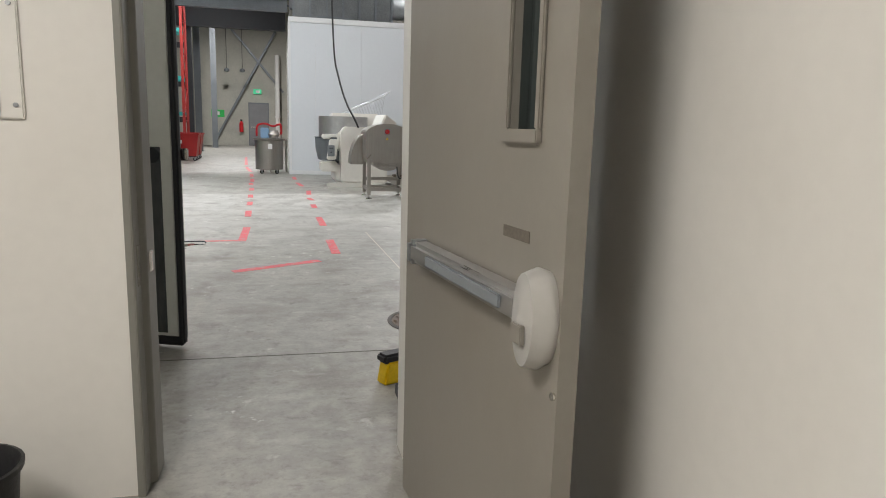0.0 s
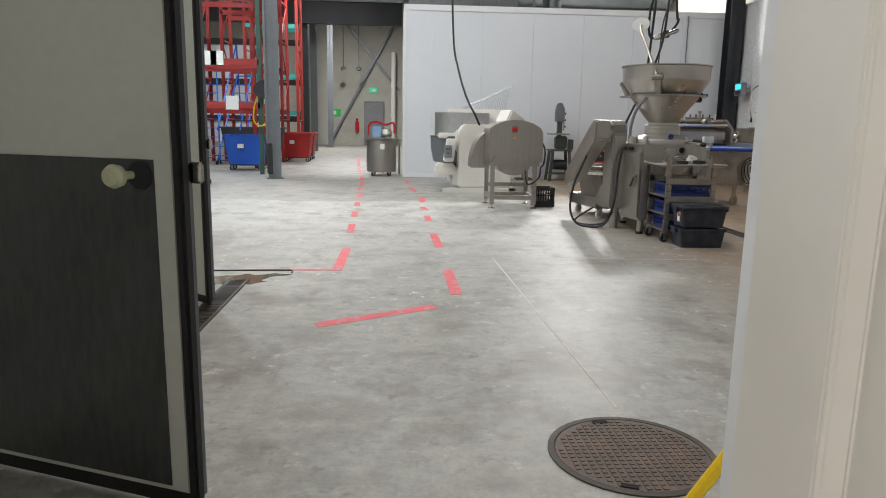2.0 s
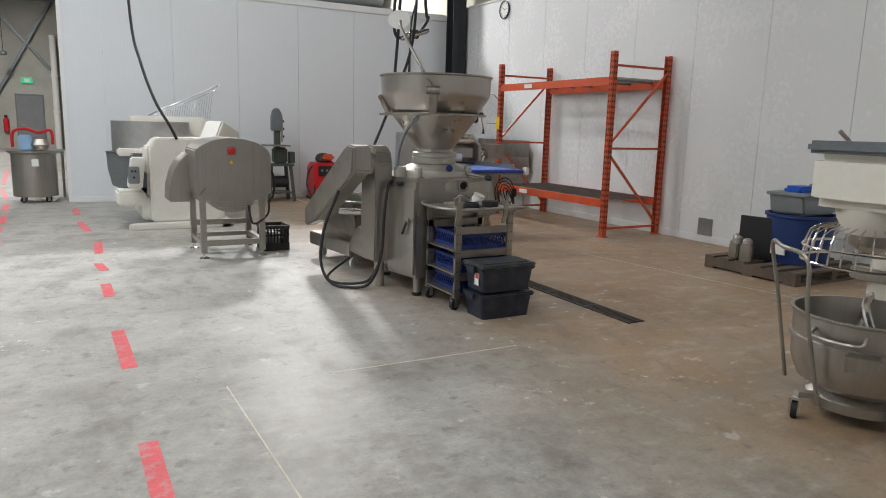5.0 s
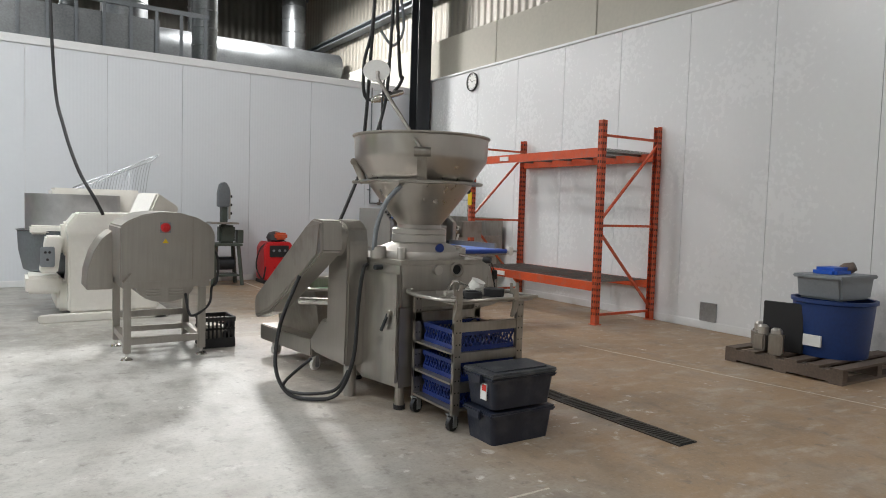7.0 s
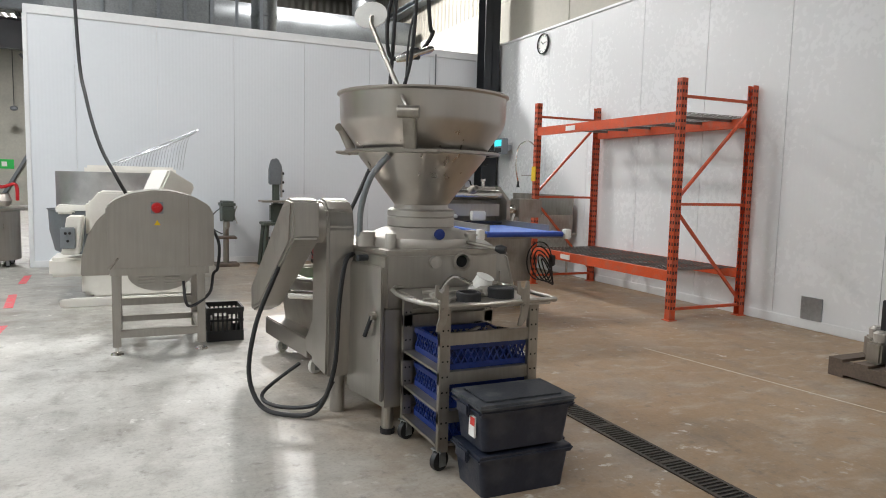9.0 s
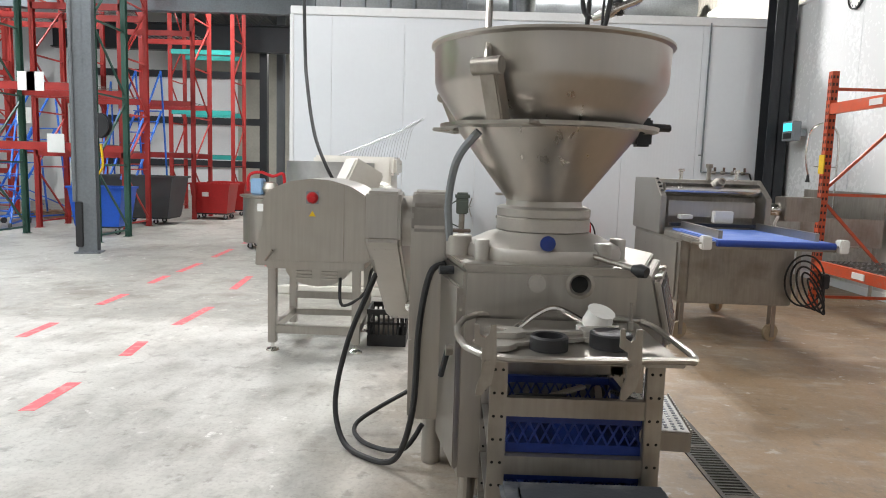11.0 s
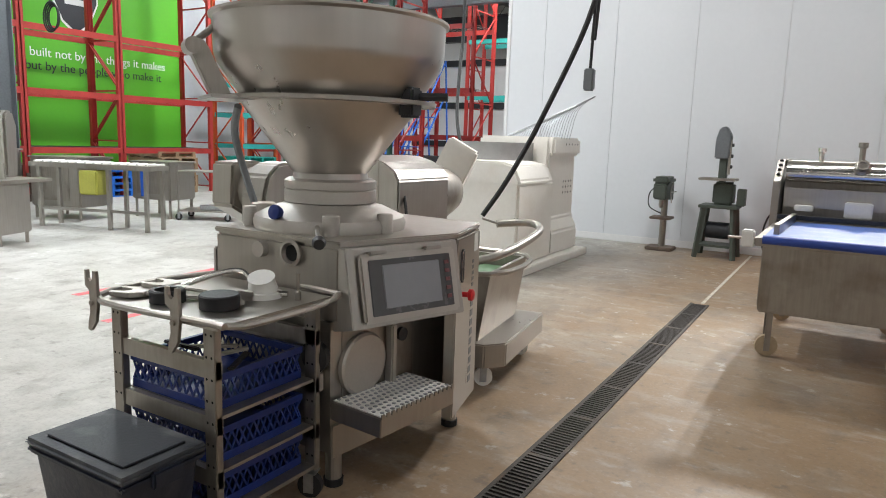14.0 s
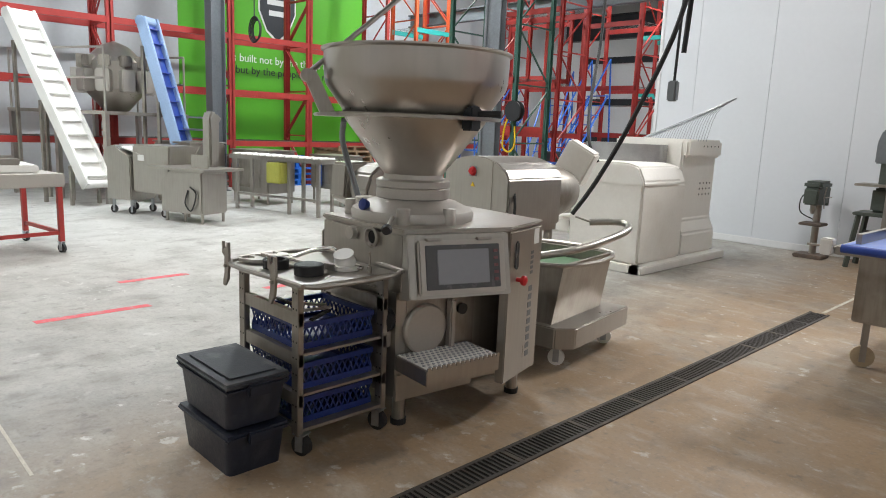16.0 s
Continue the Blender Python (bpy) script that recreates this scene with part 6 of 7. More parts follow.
for s in (-0.1, 0.0, 0.1):
    part("dial_knob", lathe([(0.022, 0), (0.02, 0.02), (0, 0.02)], 12, None, pose(s, -0.235, 0.57, 90, 0, 0)), GREY_PLASTIC, wd)
part("label", box((0.06, -0.2225, 0.25), (0.2, -0.22, 0.4)), PAPER, wd, "white label")
part("foot", box((-0.27, -0.23, 0), (0.27, 0.23, 0.06), 0.008), BLACK_METAL, wd)
part("helmet", lathe([(0.13, 0), (0.16, 0.06), (0.13, 0.14), (0.06, 0.17), (0, 0.17)], 18, None, pose(0.0, 0, 0.72, 12, 0, 0)), BLACK, wd, "black welding helmet", True)
part("glove", box((-0.06, -0.2, 0.76), (0.16, -0.05, 0.88), 0.03), RACK_ORANGE, wd, "red leather gloves")
for s in (-1, 1):
    part("lead", tube([(s * 0.1, -0.1, 0.75), (s * 0.3, -0.12, 0.6), (s * 0.36, -0.1, 0.3), (s * 0.28, -0.2, 0.08), (s * 0.24, -0.24, 0.3)], 0.012), BLACK, wd, "black welding lead", True)
# hanging power drop with plug
pd = thing("power_drop", 4.39, 12.1, 1.74, 0, "black supply cable sagging to the mixer, with a hanging socket", "cable")
part("cable", tube([(-0.62, -0.1, -0.8), (-0.47, -0.05, -0.55), (-0.26, 0, -0.12), (0.0, 0.02, 0.5), (0.08, 0.02, 1.1), (0.12, 0.02, 2.6), (0.12, 0.02, 6.2)], 0.017), BLACK, pd, "", True)
part("drop", tube([(0.08, 0.03, 1.1), (0.02, 0.03, 0.8), (0.0, 0.03, 0.12)], 0.009), BLACK, pd, "", True)
part("socket", box((-0.03, 0.0, 0.0), (0.03, 0.05, 0.13), 0.008), GREY_PLASTIC, pd, "grey socket")

# ---- planetary mixer with its bowl ----
pm = thing("planetary_mixer", 5.05, 7.02, 0, 90, "cream planetary mixer with wire bowl guard", "food machine")
part("column", box((-0.3, -0.75, 0.06), (0.3, -0.25, 1.3), 0.05), CREAM, pm)
part("foot", box((-0.36, -0.8, 0), (0.36, 0.1, 0.08), 0.03), CREAM, pm)
part("head", box((-0.26, -0.78, 1.08), (0.26, 0.5, 1.38), 0.05), CREAM, pm)
part("lid", box((-0.28, -0.8, 1.37), (0.28, 0.52, 1.44), 0.02), GREY_STEEL, pm, "grey steel lid")
part("plate", box((-0.262, 0.2, 1.12), (-0.258, 0.36, 1.22)), PAPER_RED, pm, "red warning plate")
part("paper_note", box((-0.262, 0.1, 1.24), (-0.259, 0.26, 1.34)), PAPER, pm, "white number sticker")
lettering("number", "20", 0.07, pose(-0.2635, 0.18, 1.29, 90, 0, -90), BLACK, pm)
part("hub", lathe([(0.2, 1.08), (0.19, 1.02), (0.14, 0.94), (0, 0.94)], 32, None, pose(0, 0.25, 0)), CREAM, pm, "", True)
part("planet", lathe([(0.14, 0.96), (0.12, 0.88), (0.05, 0.84), (0, 0.84)], 28, None, pose(0, 0.25, 0)), STEEL, pm, "", True)
cage = bmesh.new()
for k in range(30):
    a = 6.28319 * k / 30
    tube([(0.2 * math.cos(a), 0.25 + 0.2 * math.sin(a), 0.98), (0.31 * math.cos(a), 0.25 + 0.31 * math.sin(a), 0.94), (0.34 * math.cos(a), 0.25 + 0.34 * math.sin(a), 0.78)], 0.005, 5, cage, 3)
for r, z in ((0.345, 0.78), (0.34, 0.86)):
    tube([(r * math.cos(a), 0.25 + r * math.sin(a), z) for a in [6.28319 * i / 16 for i in range(16)]], 0.007, 6, cage, 3, True)
tagged(part("wire_guard", cage, CHROME, pm, "chrome wire bowl guard"), kind="stuff")
part("bowl_fork", box((-0.38, -0.3, 0.58), (0.38, -0.22, 0.66), 0.01), STEEL_DARK, pm)
part("lift_lever", rod((0.28, -0.3, 1.2), (0.42, 0.0, 1.5), 0.012), STEEL, pm)
bo = thing("mixing_bowl", 4.56, 6.86, 0, 10, "large stainless mixing bowl on a wheeled dolly", "bowl")
part("bowl", lathe([(0.0, 0.14), (0.2, 0.144), (0.3, 0.203), (0.34, 0.298), (0.345, 0.409), (0.36, 0.413), (0.36, 0.432), (0.345, 0.436), (0.35, 0.551), (0.365, 0.559), (0.365, 0.567), (0.345, 0.567), (0.33, 0.409), (0.32, 0.298), (0.28, 0.211), (0, 0.172)], 48), STEEL, bo, "", True)
part("foot_ring", lathe([(0.2, 0.06), (0.25, 0.07), (0.25, 0.12), (0.2, 0.17), (0, 0.17)], 40), STEEL_DARK, bo, "", True)
for a in (20, 200):
    part("lug", box((0.34, -0.07, 0.37), (0.44, 0.07, 0.42), 0.01, None, Matrix.Rotation(radians(a), 4, "Z")), STEEL_DARK, bo)
part("bowl_handle", tube([(-0.33, -0.12, 0.51), (-0.37, -0.1, 0.47), (-0.37, 0.1, 0.47), (-0.33, 0.12, 0.51)], 0.01), STEEL, bo, "", True)
part("beater", tube([(-0.2, -0.1, 0.5), (-0.05, 0.0, 0.6), (0.15, 0.05, 0.62), (0.2, 0.1, 0.42), (0.0, 0.0, 0.26), (-0.2, -0.1, 0.5)], 0.02), CHROME, bo, "aluminium beater standing in the bowl", True)
for a in (60, 150, 240, 330):
    x, y = 0.36 * math.cos(radians(a)), 0.36 * math.sin(radians(a))
    part("dolly_arm", bar((0, 0, 0.1), (x, y, 0.13), 0.04, 0.03), STEEL_CAST, bo)
    caster(bo, x, y, 0.045, 0.115, BLACK, STEEL_CAST)
part("push_handle", tube([(-0.36, 0.05, 0.12), (-0.44, 0.12, 0.6), (-0.46, 0.14, 0.86), (-0.38, 0.3, 0.9), (-0.2, 0.44, 0.88), (-0.12, 0.42, 0.6), (-0.05, 0.36, 0.12)], 0.011), STEEL_DARK, bo, "bent tube push handle", True)


# ---- pallets ----
def pallet(x, y, z, turn, material, label, group, w=1.0, d=1.2):
    p = thing("pallet", x, y, z, turn, label, "pallet", group)
    n = 6
    for i in range(n):
        part("deck_board", box((-w / 2, -d / 2 + i * (d - 0.11) / (n - 1), 0.115), (w / 2, -d / 2 + i * (d - 0.11) / (n - 1) + 0.11, 0.137)), material, p)
    for s in (-w / 2, -0.04, w / 2 - 0.08):
        part("stringer", box((s, -d / 2, 0.022), (s + 0.08, d / 2, 0.115)), material, p)
    for s in (-d / 2, -0.06, d / 2 - 0.12):
        part("bottom_board", box((-w / 2, s, 0), (w / 2, s + 0.12, 0.022)), material, p)
    return p


DARK_WOOD = shader("dark_pallet_wood", (0.12, 0.09, 0.07), 0.8, 0, 0.35, 7, 0.3, (0.15, 1, 1))
pallet(7.75, 9.52, 0, 0, DARK_WOOD, "dark weathered pallet with tubs and machine parts", "", 1.25, 1.1)
tub = thing("blue_tub", 7.75, 9.4, 0.138, 0, "round blue plastic tub on the pallet", "tub")
part("tub", lathe([(0.3, 0), (0.34, 0.48), (0.36, 0.49), (0.36, 0.52), (0.33, 0.52), (0.29, 0.03), (0, 0.03)], 36), shader("navy_tub", (0.012, 0.04, 0.16), 0.45, 0, 0.2, 5, 0.05), tub, "", True)
part("label", box((-0.345, -0.08, 0.1), (-0.325, 0.08, 0.2)), PAPER, tub, "white label")
gt = thing("grey_tub", 7.75, 9.4, 0.66, 0, "grey plastic tote resting in the blue tub, holding parts", "tub")
part("tub", prism([(-0.26, 0), (0.26, 0), (0.31, 0.22), (-0.31, 0.22)], "y", -0.2, 0.2, 0.02), GREY_PLASTIC, gt)
part("rim", box((-0.33, -0.22, 0.19), (0.33, 0.22, 0.225), 0.01), GREY_PLASTIC, gt)
part("parts", box((-0.2, -0.1, 0.2), (0.1, 0.12, 0.29), 0.03), BLUE_BIN, gt, "blue plastic parts")
part("fitting", lathe([(0.05, 0), (0.06, 0.05), (0.04, 0.12), (0, 0.12)], 14, None, pose(0.1, 0, 0.25, 60, 30, 0)), IRON, gt, "rusty pipe fitting", True)
pn = thing("black_panel", 7.42, 9.68, 0.138, 12, "black plastic panel leaning on the tub", "panel")
part("board", box((-0.015, -0.18, 0), (0.015, 0.18, 0.46), 0.006), BLACK, pn)
for k, (x, y) in enumerate(((7.3, 9.8), (7.22, 9.62), (7.45, 9.93), (7.6, 9.9))):
    t = thing("machine_part", x, y, 0.138, 25 * k, "worn stainless machine casting on the pallet", "machine part", "parts on the pallet")
    part("casting", box((-0.08, -0.06, 0), (0.08, 0.06, 0.16 + 0.03 * (k % 2)), 0.015), STEEL_DARK, t)
    part("boss", lathe([(0.05, 0.1), (0.05, 0.22), (0.03, 0.24), (0, 0.24)], 16), STEEL_CAST, t, "", True)

# ---- broom and dustpan by the doorway ----
br = thing("push_broom", 1.25, 3.87, 0, 25, "yellow push broom leaning beside the doorway", "broom")
part("brush", prism([(-0.13, 0.0), (0.13, 0.0), (0.11, 0.11), (-0.11, 0.11)], "y", -0.05, 0.03, 0.01), YELLOW, br, "yellow bristles")
part("head", box((-0.13, -0.05, 0.105), (0.12, 0.03, 0.15), 0.012), BLACK, br, "black broom head")
part("socket", rod((0.0, -0.01, 0.14), (0.03, -0.03, 0.24), 0.02), WHITE_PLASTIC, br)
part("handle", rod((0.03, -0.03, 0.22), (0.5, -0.42, 1.3), 0.014), YELLOW, br, "yellow handle")
dpn = thing("dustpan", 1.3, 3.56, 0, 0, "black lobby dustpan on the floor", "dustpan")
part("pan", prism([(-0.12, 0), (0.1, 0), (0.13, 0.06), (0.08, 0.13), (-0.04, 0.14), (-0.12, 0.08)], "y", -0.07, 0.1, 0.02), BLACK, dpn)


# ---- far racking ----
def rack_bay(name, x0, x1, y0, y1, h, levels, post, beams, label, cross="y", deck=True):
    """Two frames joined by beams. cross: the axis along which a frame is deep."""
    r = thing(name, 0, 0, 0, 0, label, "rack", "warehouse racks")
    if cross == "y":
        for x in (x0, x1):
            upright("upright", x, y0, h, y1 - y0, post, r, "y", 0.085)
        for z in levels:
            for y in (y0 - 0.02, y1 + 0.02):
                beam((x0, y, z), (x1, y, z), beams, r, 0.12)
            if deck:
                wire_deck(x0 + 0.05, x1 - 0.05, y0, y1, z + 0.055, r, MESH_WIRE, 0.14)
    else:
        for y in (y0, y1):
            upright("upright", x0, y, h, x1 - x0, post, r, "x", 0.085)
        for z in levels:
            for x in (x0 - 0.02, x1 + 0.02):
                beam((x, y0, z), (x, y1, z), beams, r, 0.12)
            if deck:
                wire_deck(x0, x1, y0 + 0.05, y1 - 0.05, z + 0.055, r, MESH_WIRE, 0.14)
    return r


rack_bay("warehouse_rack", -4.2, -2.35, 18.5, 19.55, 4.9, (1.55, 2.5, 4.3), RACK_GREEN, RACK_RED, "tall warehouse rack with dark green posts and red beams")
rack_bay("warehouse_rack", -4.6, -2.9, 20.6, 21.6, 5.6, (1.45, 2.55, 4.2), RACK_RED, RACK_RED, "tall red warehouse rack with wire decks")
rack_bay("warehouse_rack", -6.9, -4.75, 22.5, 23.5, 6.0, (1.5, 2.9, 4.4), RACK_RED, RACK_RED, "tall red warehouse rack")
rack_bay("warehouse_rack", -4.4, -2.7, 23.6, 24.7, 6.0, (1.5, 2.7, 4.3), RACK_RED, RACK_RED, "tall red warehouse rack with green beams")
rack_bay("warehouse_rack", -4.3, -2.6, 26.2, 27.2, 6.0, (1.5, 2.7, 4.3), RACK_RED, RACK_TEAL, "tall red warehouse rack with teal beams")
for y0, y1, pc, bc, lv in ((10.2, 12.7, RACK_RED, RACK_RED, (1.0, 2.1, 3.3)), (12.75, 15.2, RACK_RED, RACK_RED, (1.0, 2.1, 3.3)), (15.25, 17.2, RACK_RED, RACK_RED, (0.98, 2.1, 3.3)), (17.25, 19.6, RACK_RED, RACK_RED, (0.98, 2.1, 3.3)),
                           (20.6, 21.8, RACK_ORANGE, RACK_TEAL, (1.1, 1.9, 2.7, 3.4, 4.1)), (21.9, 24.6, RACK_RED, RACK_RED, (1.0, 2.2, 3.4))):
    rack_bay("warehouse_rack", -8.75, -7.75, y0, y1, 5.6, lv, pc, bc, "tall rack of %s posts along the side wall" % ("orange" if pc is RACK_ORANGE else "red"), "x")
for x, y, z in ((-3.55, 18.44, 2.42), (-3.4, 18.44, 2.42), (-3.1, 18.43, 1.45), (-4.9, 20.5, 2.0), (-7.69, 21.2, 2.0), (-7.69, 22.9, 2.1)):
    n = tagged(part("paper_notice", box((x, y, z), (x + 0.28, y + 0.004, z + 0.3)), PAPER, None), "white paper notice taped to a rack beam", "notice", "rack notices")
GREEN_PAL, BLUE_PAL = shader("teal_pallet_plastic", (0.01, 0.30, 0.24), 0.5), shader("blue_pallet_plastic", (0.01, 0.12, 0.5), 0.5)
k = 0
for x, y, n, mt, lb in ((-8.25, 21.2, 6, GREEN_PAL, "teal plastic pallet in a stack"), (-8.25, 18.6, 7, WOOD, "bare wooden pallet in a stack"), (-8.25, 16.9, 5, BLUE_PAL, "blue plastic pallet in a stack"),
                        (-8.25, 15.7, 5, DARK_WOOD, "dark wooden pallet in a stack"), (-8.25, 13.8, 5, WOOD, "bare wooden pallet in a stack"), (-8.25, 23.2, 2, WOOD, "bare wooden pallet in a stack"), (-5.6, 23.0, 1, WOOD, "bare wooden pallet on the floor")):
    p = pallet(x, y, 0, 90, mt, lb, "pallet stacks")
    for i in range(1, n):
        copy_thing(p, pose(x + 0.02 * ((i * 7) % 3 - 1), y + 0.02 * ((i * 5) % 3 - 1), i * 0.1375, 0, 0, 90 + (i % 3 - 1)))


def bin_cart(x, y, turn, material, label, w=0.95, d=0.7, h=0.68):
    b = thing("bin_cart", x, y, 0, turn, label, "bin cart", "bin carts")
    bm = bmesh.new()
    rings = []
    for s, z in ((0.82, 0.15), (1.0, 0.15 + h), (1.06, 0.15 + h), (1.06, 0.19 + h), (0.97, 0.19 + h), (0.79, 0.18)):
        rings.append([bm.verts.new((s * u * w / 2, s * v * d / 2, z)) for u, v in ((-1, -1), (1, -1), (1, 1), (-1, 1))])
    for p, q in zip(rings, rings[1:]):
        for i in range(4):
            bm.faces.new((p[i], p[(i + 1) % 4], q[(i + 1) % 4], q[i]))
    bm.faces.new(rings[0]), bm.faces.new(rings[-1])
    part("tub", bm, material, b)
    part("label", box((-0.16, -0.405 * d / 0.7, 0.55), (-0.02, -0.36 * d / 0.7, 0.65)), PAPER, b, "white label")
    part("dolly", box((-w * 0.4, -d * 0.4, 0.12), (w * 0.4, d * 0.4, 0.15)), BLACK_METAL, b)
    for u in (-0.34, 0.34):
        for v in (-0.22, 0.22):
            caster(b, u, v, 0.055, 0.12)
    return b


bin_cart(-3.0, 19.95, 4, BLUE_BIN, "blue plastic bin cart on casters")
bin_cart(-3.3, 22.3, 0, shader("grey_bin", (0.06, 0.065, 0.07), 0.5), "large dark grey bin cart", 1.6, 0.9, 0.85)
bin_cart(-2.35, 24.0, 0, RED_BIN, "red plastic bin cart")
bin_cart(-2.4, 25.4, 0, RED_BIN, "red plastic bin cart")


def ladder(x, y, turn, material, label, steps=8):
    l = thing("rolling_ladder", x, y, 0, turn, label, "ladder", "rolling ladders")
    h = steps * 0.25
    for s in (-0.32, 0.32):
        part("stringer", bar((s, 0, 0.05), (s, steps * 0.16, h), 0.035, 0.035), material, l)
        part("back_post", bar((s, steps * 0.16 + 0.25, 0.05), (s, steps * 0.16, h + 0.9), 0.03, 0.03), material, l)
        part("handrail", bar((s, 0.1, 0.95), (s, steps * 0.16, h + 0.9), 0.03, 0.03), material, l)
        part("brace", bar((s, 0.2, 0.1), (s, steps * 0.16 + 0.25, 0.1), 0.03, 0.03), material, l)
        part("brace", bar((s, 0.5, 0.7), (s, steps * 0.16 + 0.15, 0.3), 0.02, 0.02), material, l)
    for i in range(1, steps + 1):
        part("tread", box((-0.32, i * 0.16 - 0.12, i * 0.25 - 0.02), (0.32, i * 0.16 + 0.06, i * 0.25)), material, l)
    for s in (-0.32, 0.32):
        for v in (0.0, steps * 0.16 + 0.25):
            part("wheel", rod((s - 0.02, v, 0.06), (s + 0.02, v, 0.06), 0.06, 14), BLACK, l)
    return l


LADDER_BLUE = shader("blue_ladder_paint", (0.02, 0.14, 0.6), 0.45, 0, 0.15, 8, 0.04)
ladder(-3.9, 21.75, -10, LADDER_BLUE, "blue steel rolling ladder under the racks", 10)
ladder(-5.1, 19.9, 20, LADDER_BLUE, "blue steel rolling ladder beside the racks", 8)
ladder(-4.5, 22.0, 15, LADDER_BLUE, "blue steel rolling ladder behind the racks", 9)
ladder(-6.0, 21.3, -20, LADDER_BLUE, "blue steel rolling ladder beside the pallets", 8)
reel = thing("hose_reel", -2.25, 18.55, 1.7, 0, "black hose reel with a yellow hose on the rack post", "hose reel")
part("drum", lathe([(0.2, -0.07), (0.2, -0.05), (0.11, -0.05), (0.11, 0.05), (0.2, 0.05), (0.2, 0.07)], 24, None, pose(0, -0.15, 0.2, 90, 0, 0)), BLACK, reel, "", True)
part("hose", tube([(-0.1, -0.2, 0.1), (-0.2, -0.2, -0.15), (-0.22, -0.2, -0.5), (-0.05, -0.2, -0.6), (0.08, -0.2, -0.45), (0.06, -0.2, -0.1)], 0.018), YELLOW, reel, "yellow hose", True)
kt = thing("steel_kettle", 0.38, 18.55, 0, 0, "round stainless kettle with gear piled on its lid", "kettle")
part("drum", lathe([(0.33, 0.1), (0.34, 0.11), (0.34, 0.82), (0.39, 0.84), (0.39, 0.87), (0, 0.87)], 40), STEEL, kt, "", True)
part("label", box((-0.02, -0.352, 0.62), (0.08, -0.342, 0.74)), PAPER, kt, "white label")
for a in (45, 135, 225, 315):
    caster(kt, 0.26 * math.cos(radians(a)), 0.26 * math.sin(radians(a)), 0.045, 0.105)
kp = thing("mixing_gear", 0.38, 18.55, 0.872, 0, "pile of red and blue mixing gear on the kettle", "gear")
part("block", box((-0.2, -0.12, 0), (0.0, 0.1, 0.26), 0.02), shader("pale_blue_box", (0.25, 0.4, 0.6), 0.5), kp, "pale blue box")
part("head", lathe([(0.1, 0), (0.14, 0.08), (0.1, 0.18), (0, 0.2)], 18, None, pose(0.12, -0.08, 0.02)), STEEL, kp, "", True)
part("hose", tube([(-0.3, 0.1, 0.05), (-0.28, 0.1, 0.3), (-0.1, 0.12, 0.36), (0.1, 0.12, 0.3), (0.28, 0.1, 0.34), (0.3, 0.1, 0.1)], 0.026), RED, kp, "red hose", True)
tb2 = thing("steel_table", 0.62, 19.6, 0, 0, "stainless table beside the cold room", "table")
part("top", box((-0.25, -0.5, 0.8), (0.22, 0.5, 0.84), 0.006), STEEL, tb2)
for u in (-0.22, 0.18):
    for v in (-0.45, 0.45):
        part("leg", rod((u, v, 0), (u, v, 0.8), 0.02), STEEL, tb2)

# ---- far bay ----
fd = thing("door_4", -0.55, 41.2, 0, 0, "grey steel exit door in the concrete wall", "door", kind="structure")
part("frame", box((-0.56, -0.05, 0), (0.56, 0, 2.4), 0.01), GREY_STEEL, fd)
part("leaf", box((-0.5, -0.07, 0.02), (0.5, -0.05, 2.32), 0.006), shader("grey_door", (0.2, 0.2, 0.21), 0.5), fd)
part("handle", box((-0.42, -0.12, 1.0), (-0.2, -0.07, 1.05), 0.01), CHROME, fd)
xb = thing("cross_brace", 0, 41.05, 0, 0, "grey steel cross brace on the end wall", "brace", kind="structure")
part("diagonal", bar((-3.0, 0, 0.1), (0.6, 0, 6.6), 0.2, 0.12), GREY_STEEL, xb)
part("diagonal", bar((-2.0, -0.1, 6.4), (0.8, -0.1, 3.0), 0.2, 0.12), GREY_STEEL, xb)
ex = thing("exit_sign", -0.6, 41.18, 3.0, 0, "lit green exit sign above the far door", "sign")
part("face", box((-0.22, -0.1, -0.13), (0.22, 0, 0.13), 0.01), SIGN_GREEN, ex)
part("pictogram", box((-0.08, -0.105, -0.07), (0.12, -0.1, 0.07)), PAPER, ex)
gs = thing("first_aid_sign", -2.75, 41.18, 1.75, 0, "green safety sign on the concrete wall", "sign")
part("face", box((-0.35, -0.02, -0.2), (0.35, 0, 0.2)), shader("safety_green", (0.02, 0.45, 0.08), 0.5), gs)
part("mark", box((-0.1, -0.025, -0.1), (0.1, -0.02, 0.1)), PAPER, gs)
fe = thing("fire_extinguisher", -1.5, 41.08, 0.75, 0, "red fire extinguisher on the wall", "extinguisher")
part("cylinder", lathe([(0.1, 0), (0.11, 0.05), (0.11, 0.5), (0.04, 0.6), (0, 0.6)], 16), RED, fe, "", True)
part("valve", box((-0.06, -0.03, 0.6), (0.06, 0.03, 0.7), 0.01), BLACK, fe)
wpi = thing("white_pipe", 0.5, 40.9, 0, 0, "white insulated vertical pipe", "pipe")
part("pipe", lathe([(0.13, 0), (0.13, 1.6), (0.16, 1.6), (0.16, 1.7), (0.13, 1.7), (0.13, 3.2), (0.16, 3.2), (0.16, 3.3), (0.13, 3.3), (0.13, 5.0), (0, 5.0)], 18), WHITE_PLASTIC, wpi, "", True)
bf = thing("black_gate_frame", -2.85, 30.2, 0, 0, "black steel gate frame between the bays", "gate", kind="structure")
part("post", box((-0.12, -0.12, 0), (0.12, 0.12, 5.0)), BLACK_METAL, bf)
for z in (1.2, 2.6, 4.1):
    part("rail", box((-6.0, -0.05, z), (-0.12, 0.05, z + 0.22)), BLACK_METAL, bf)
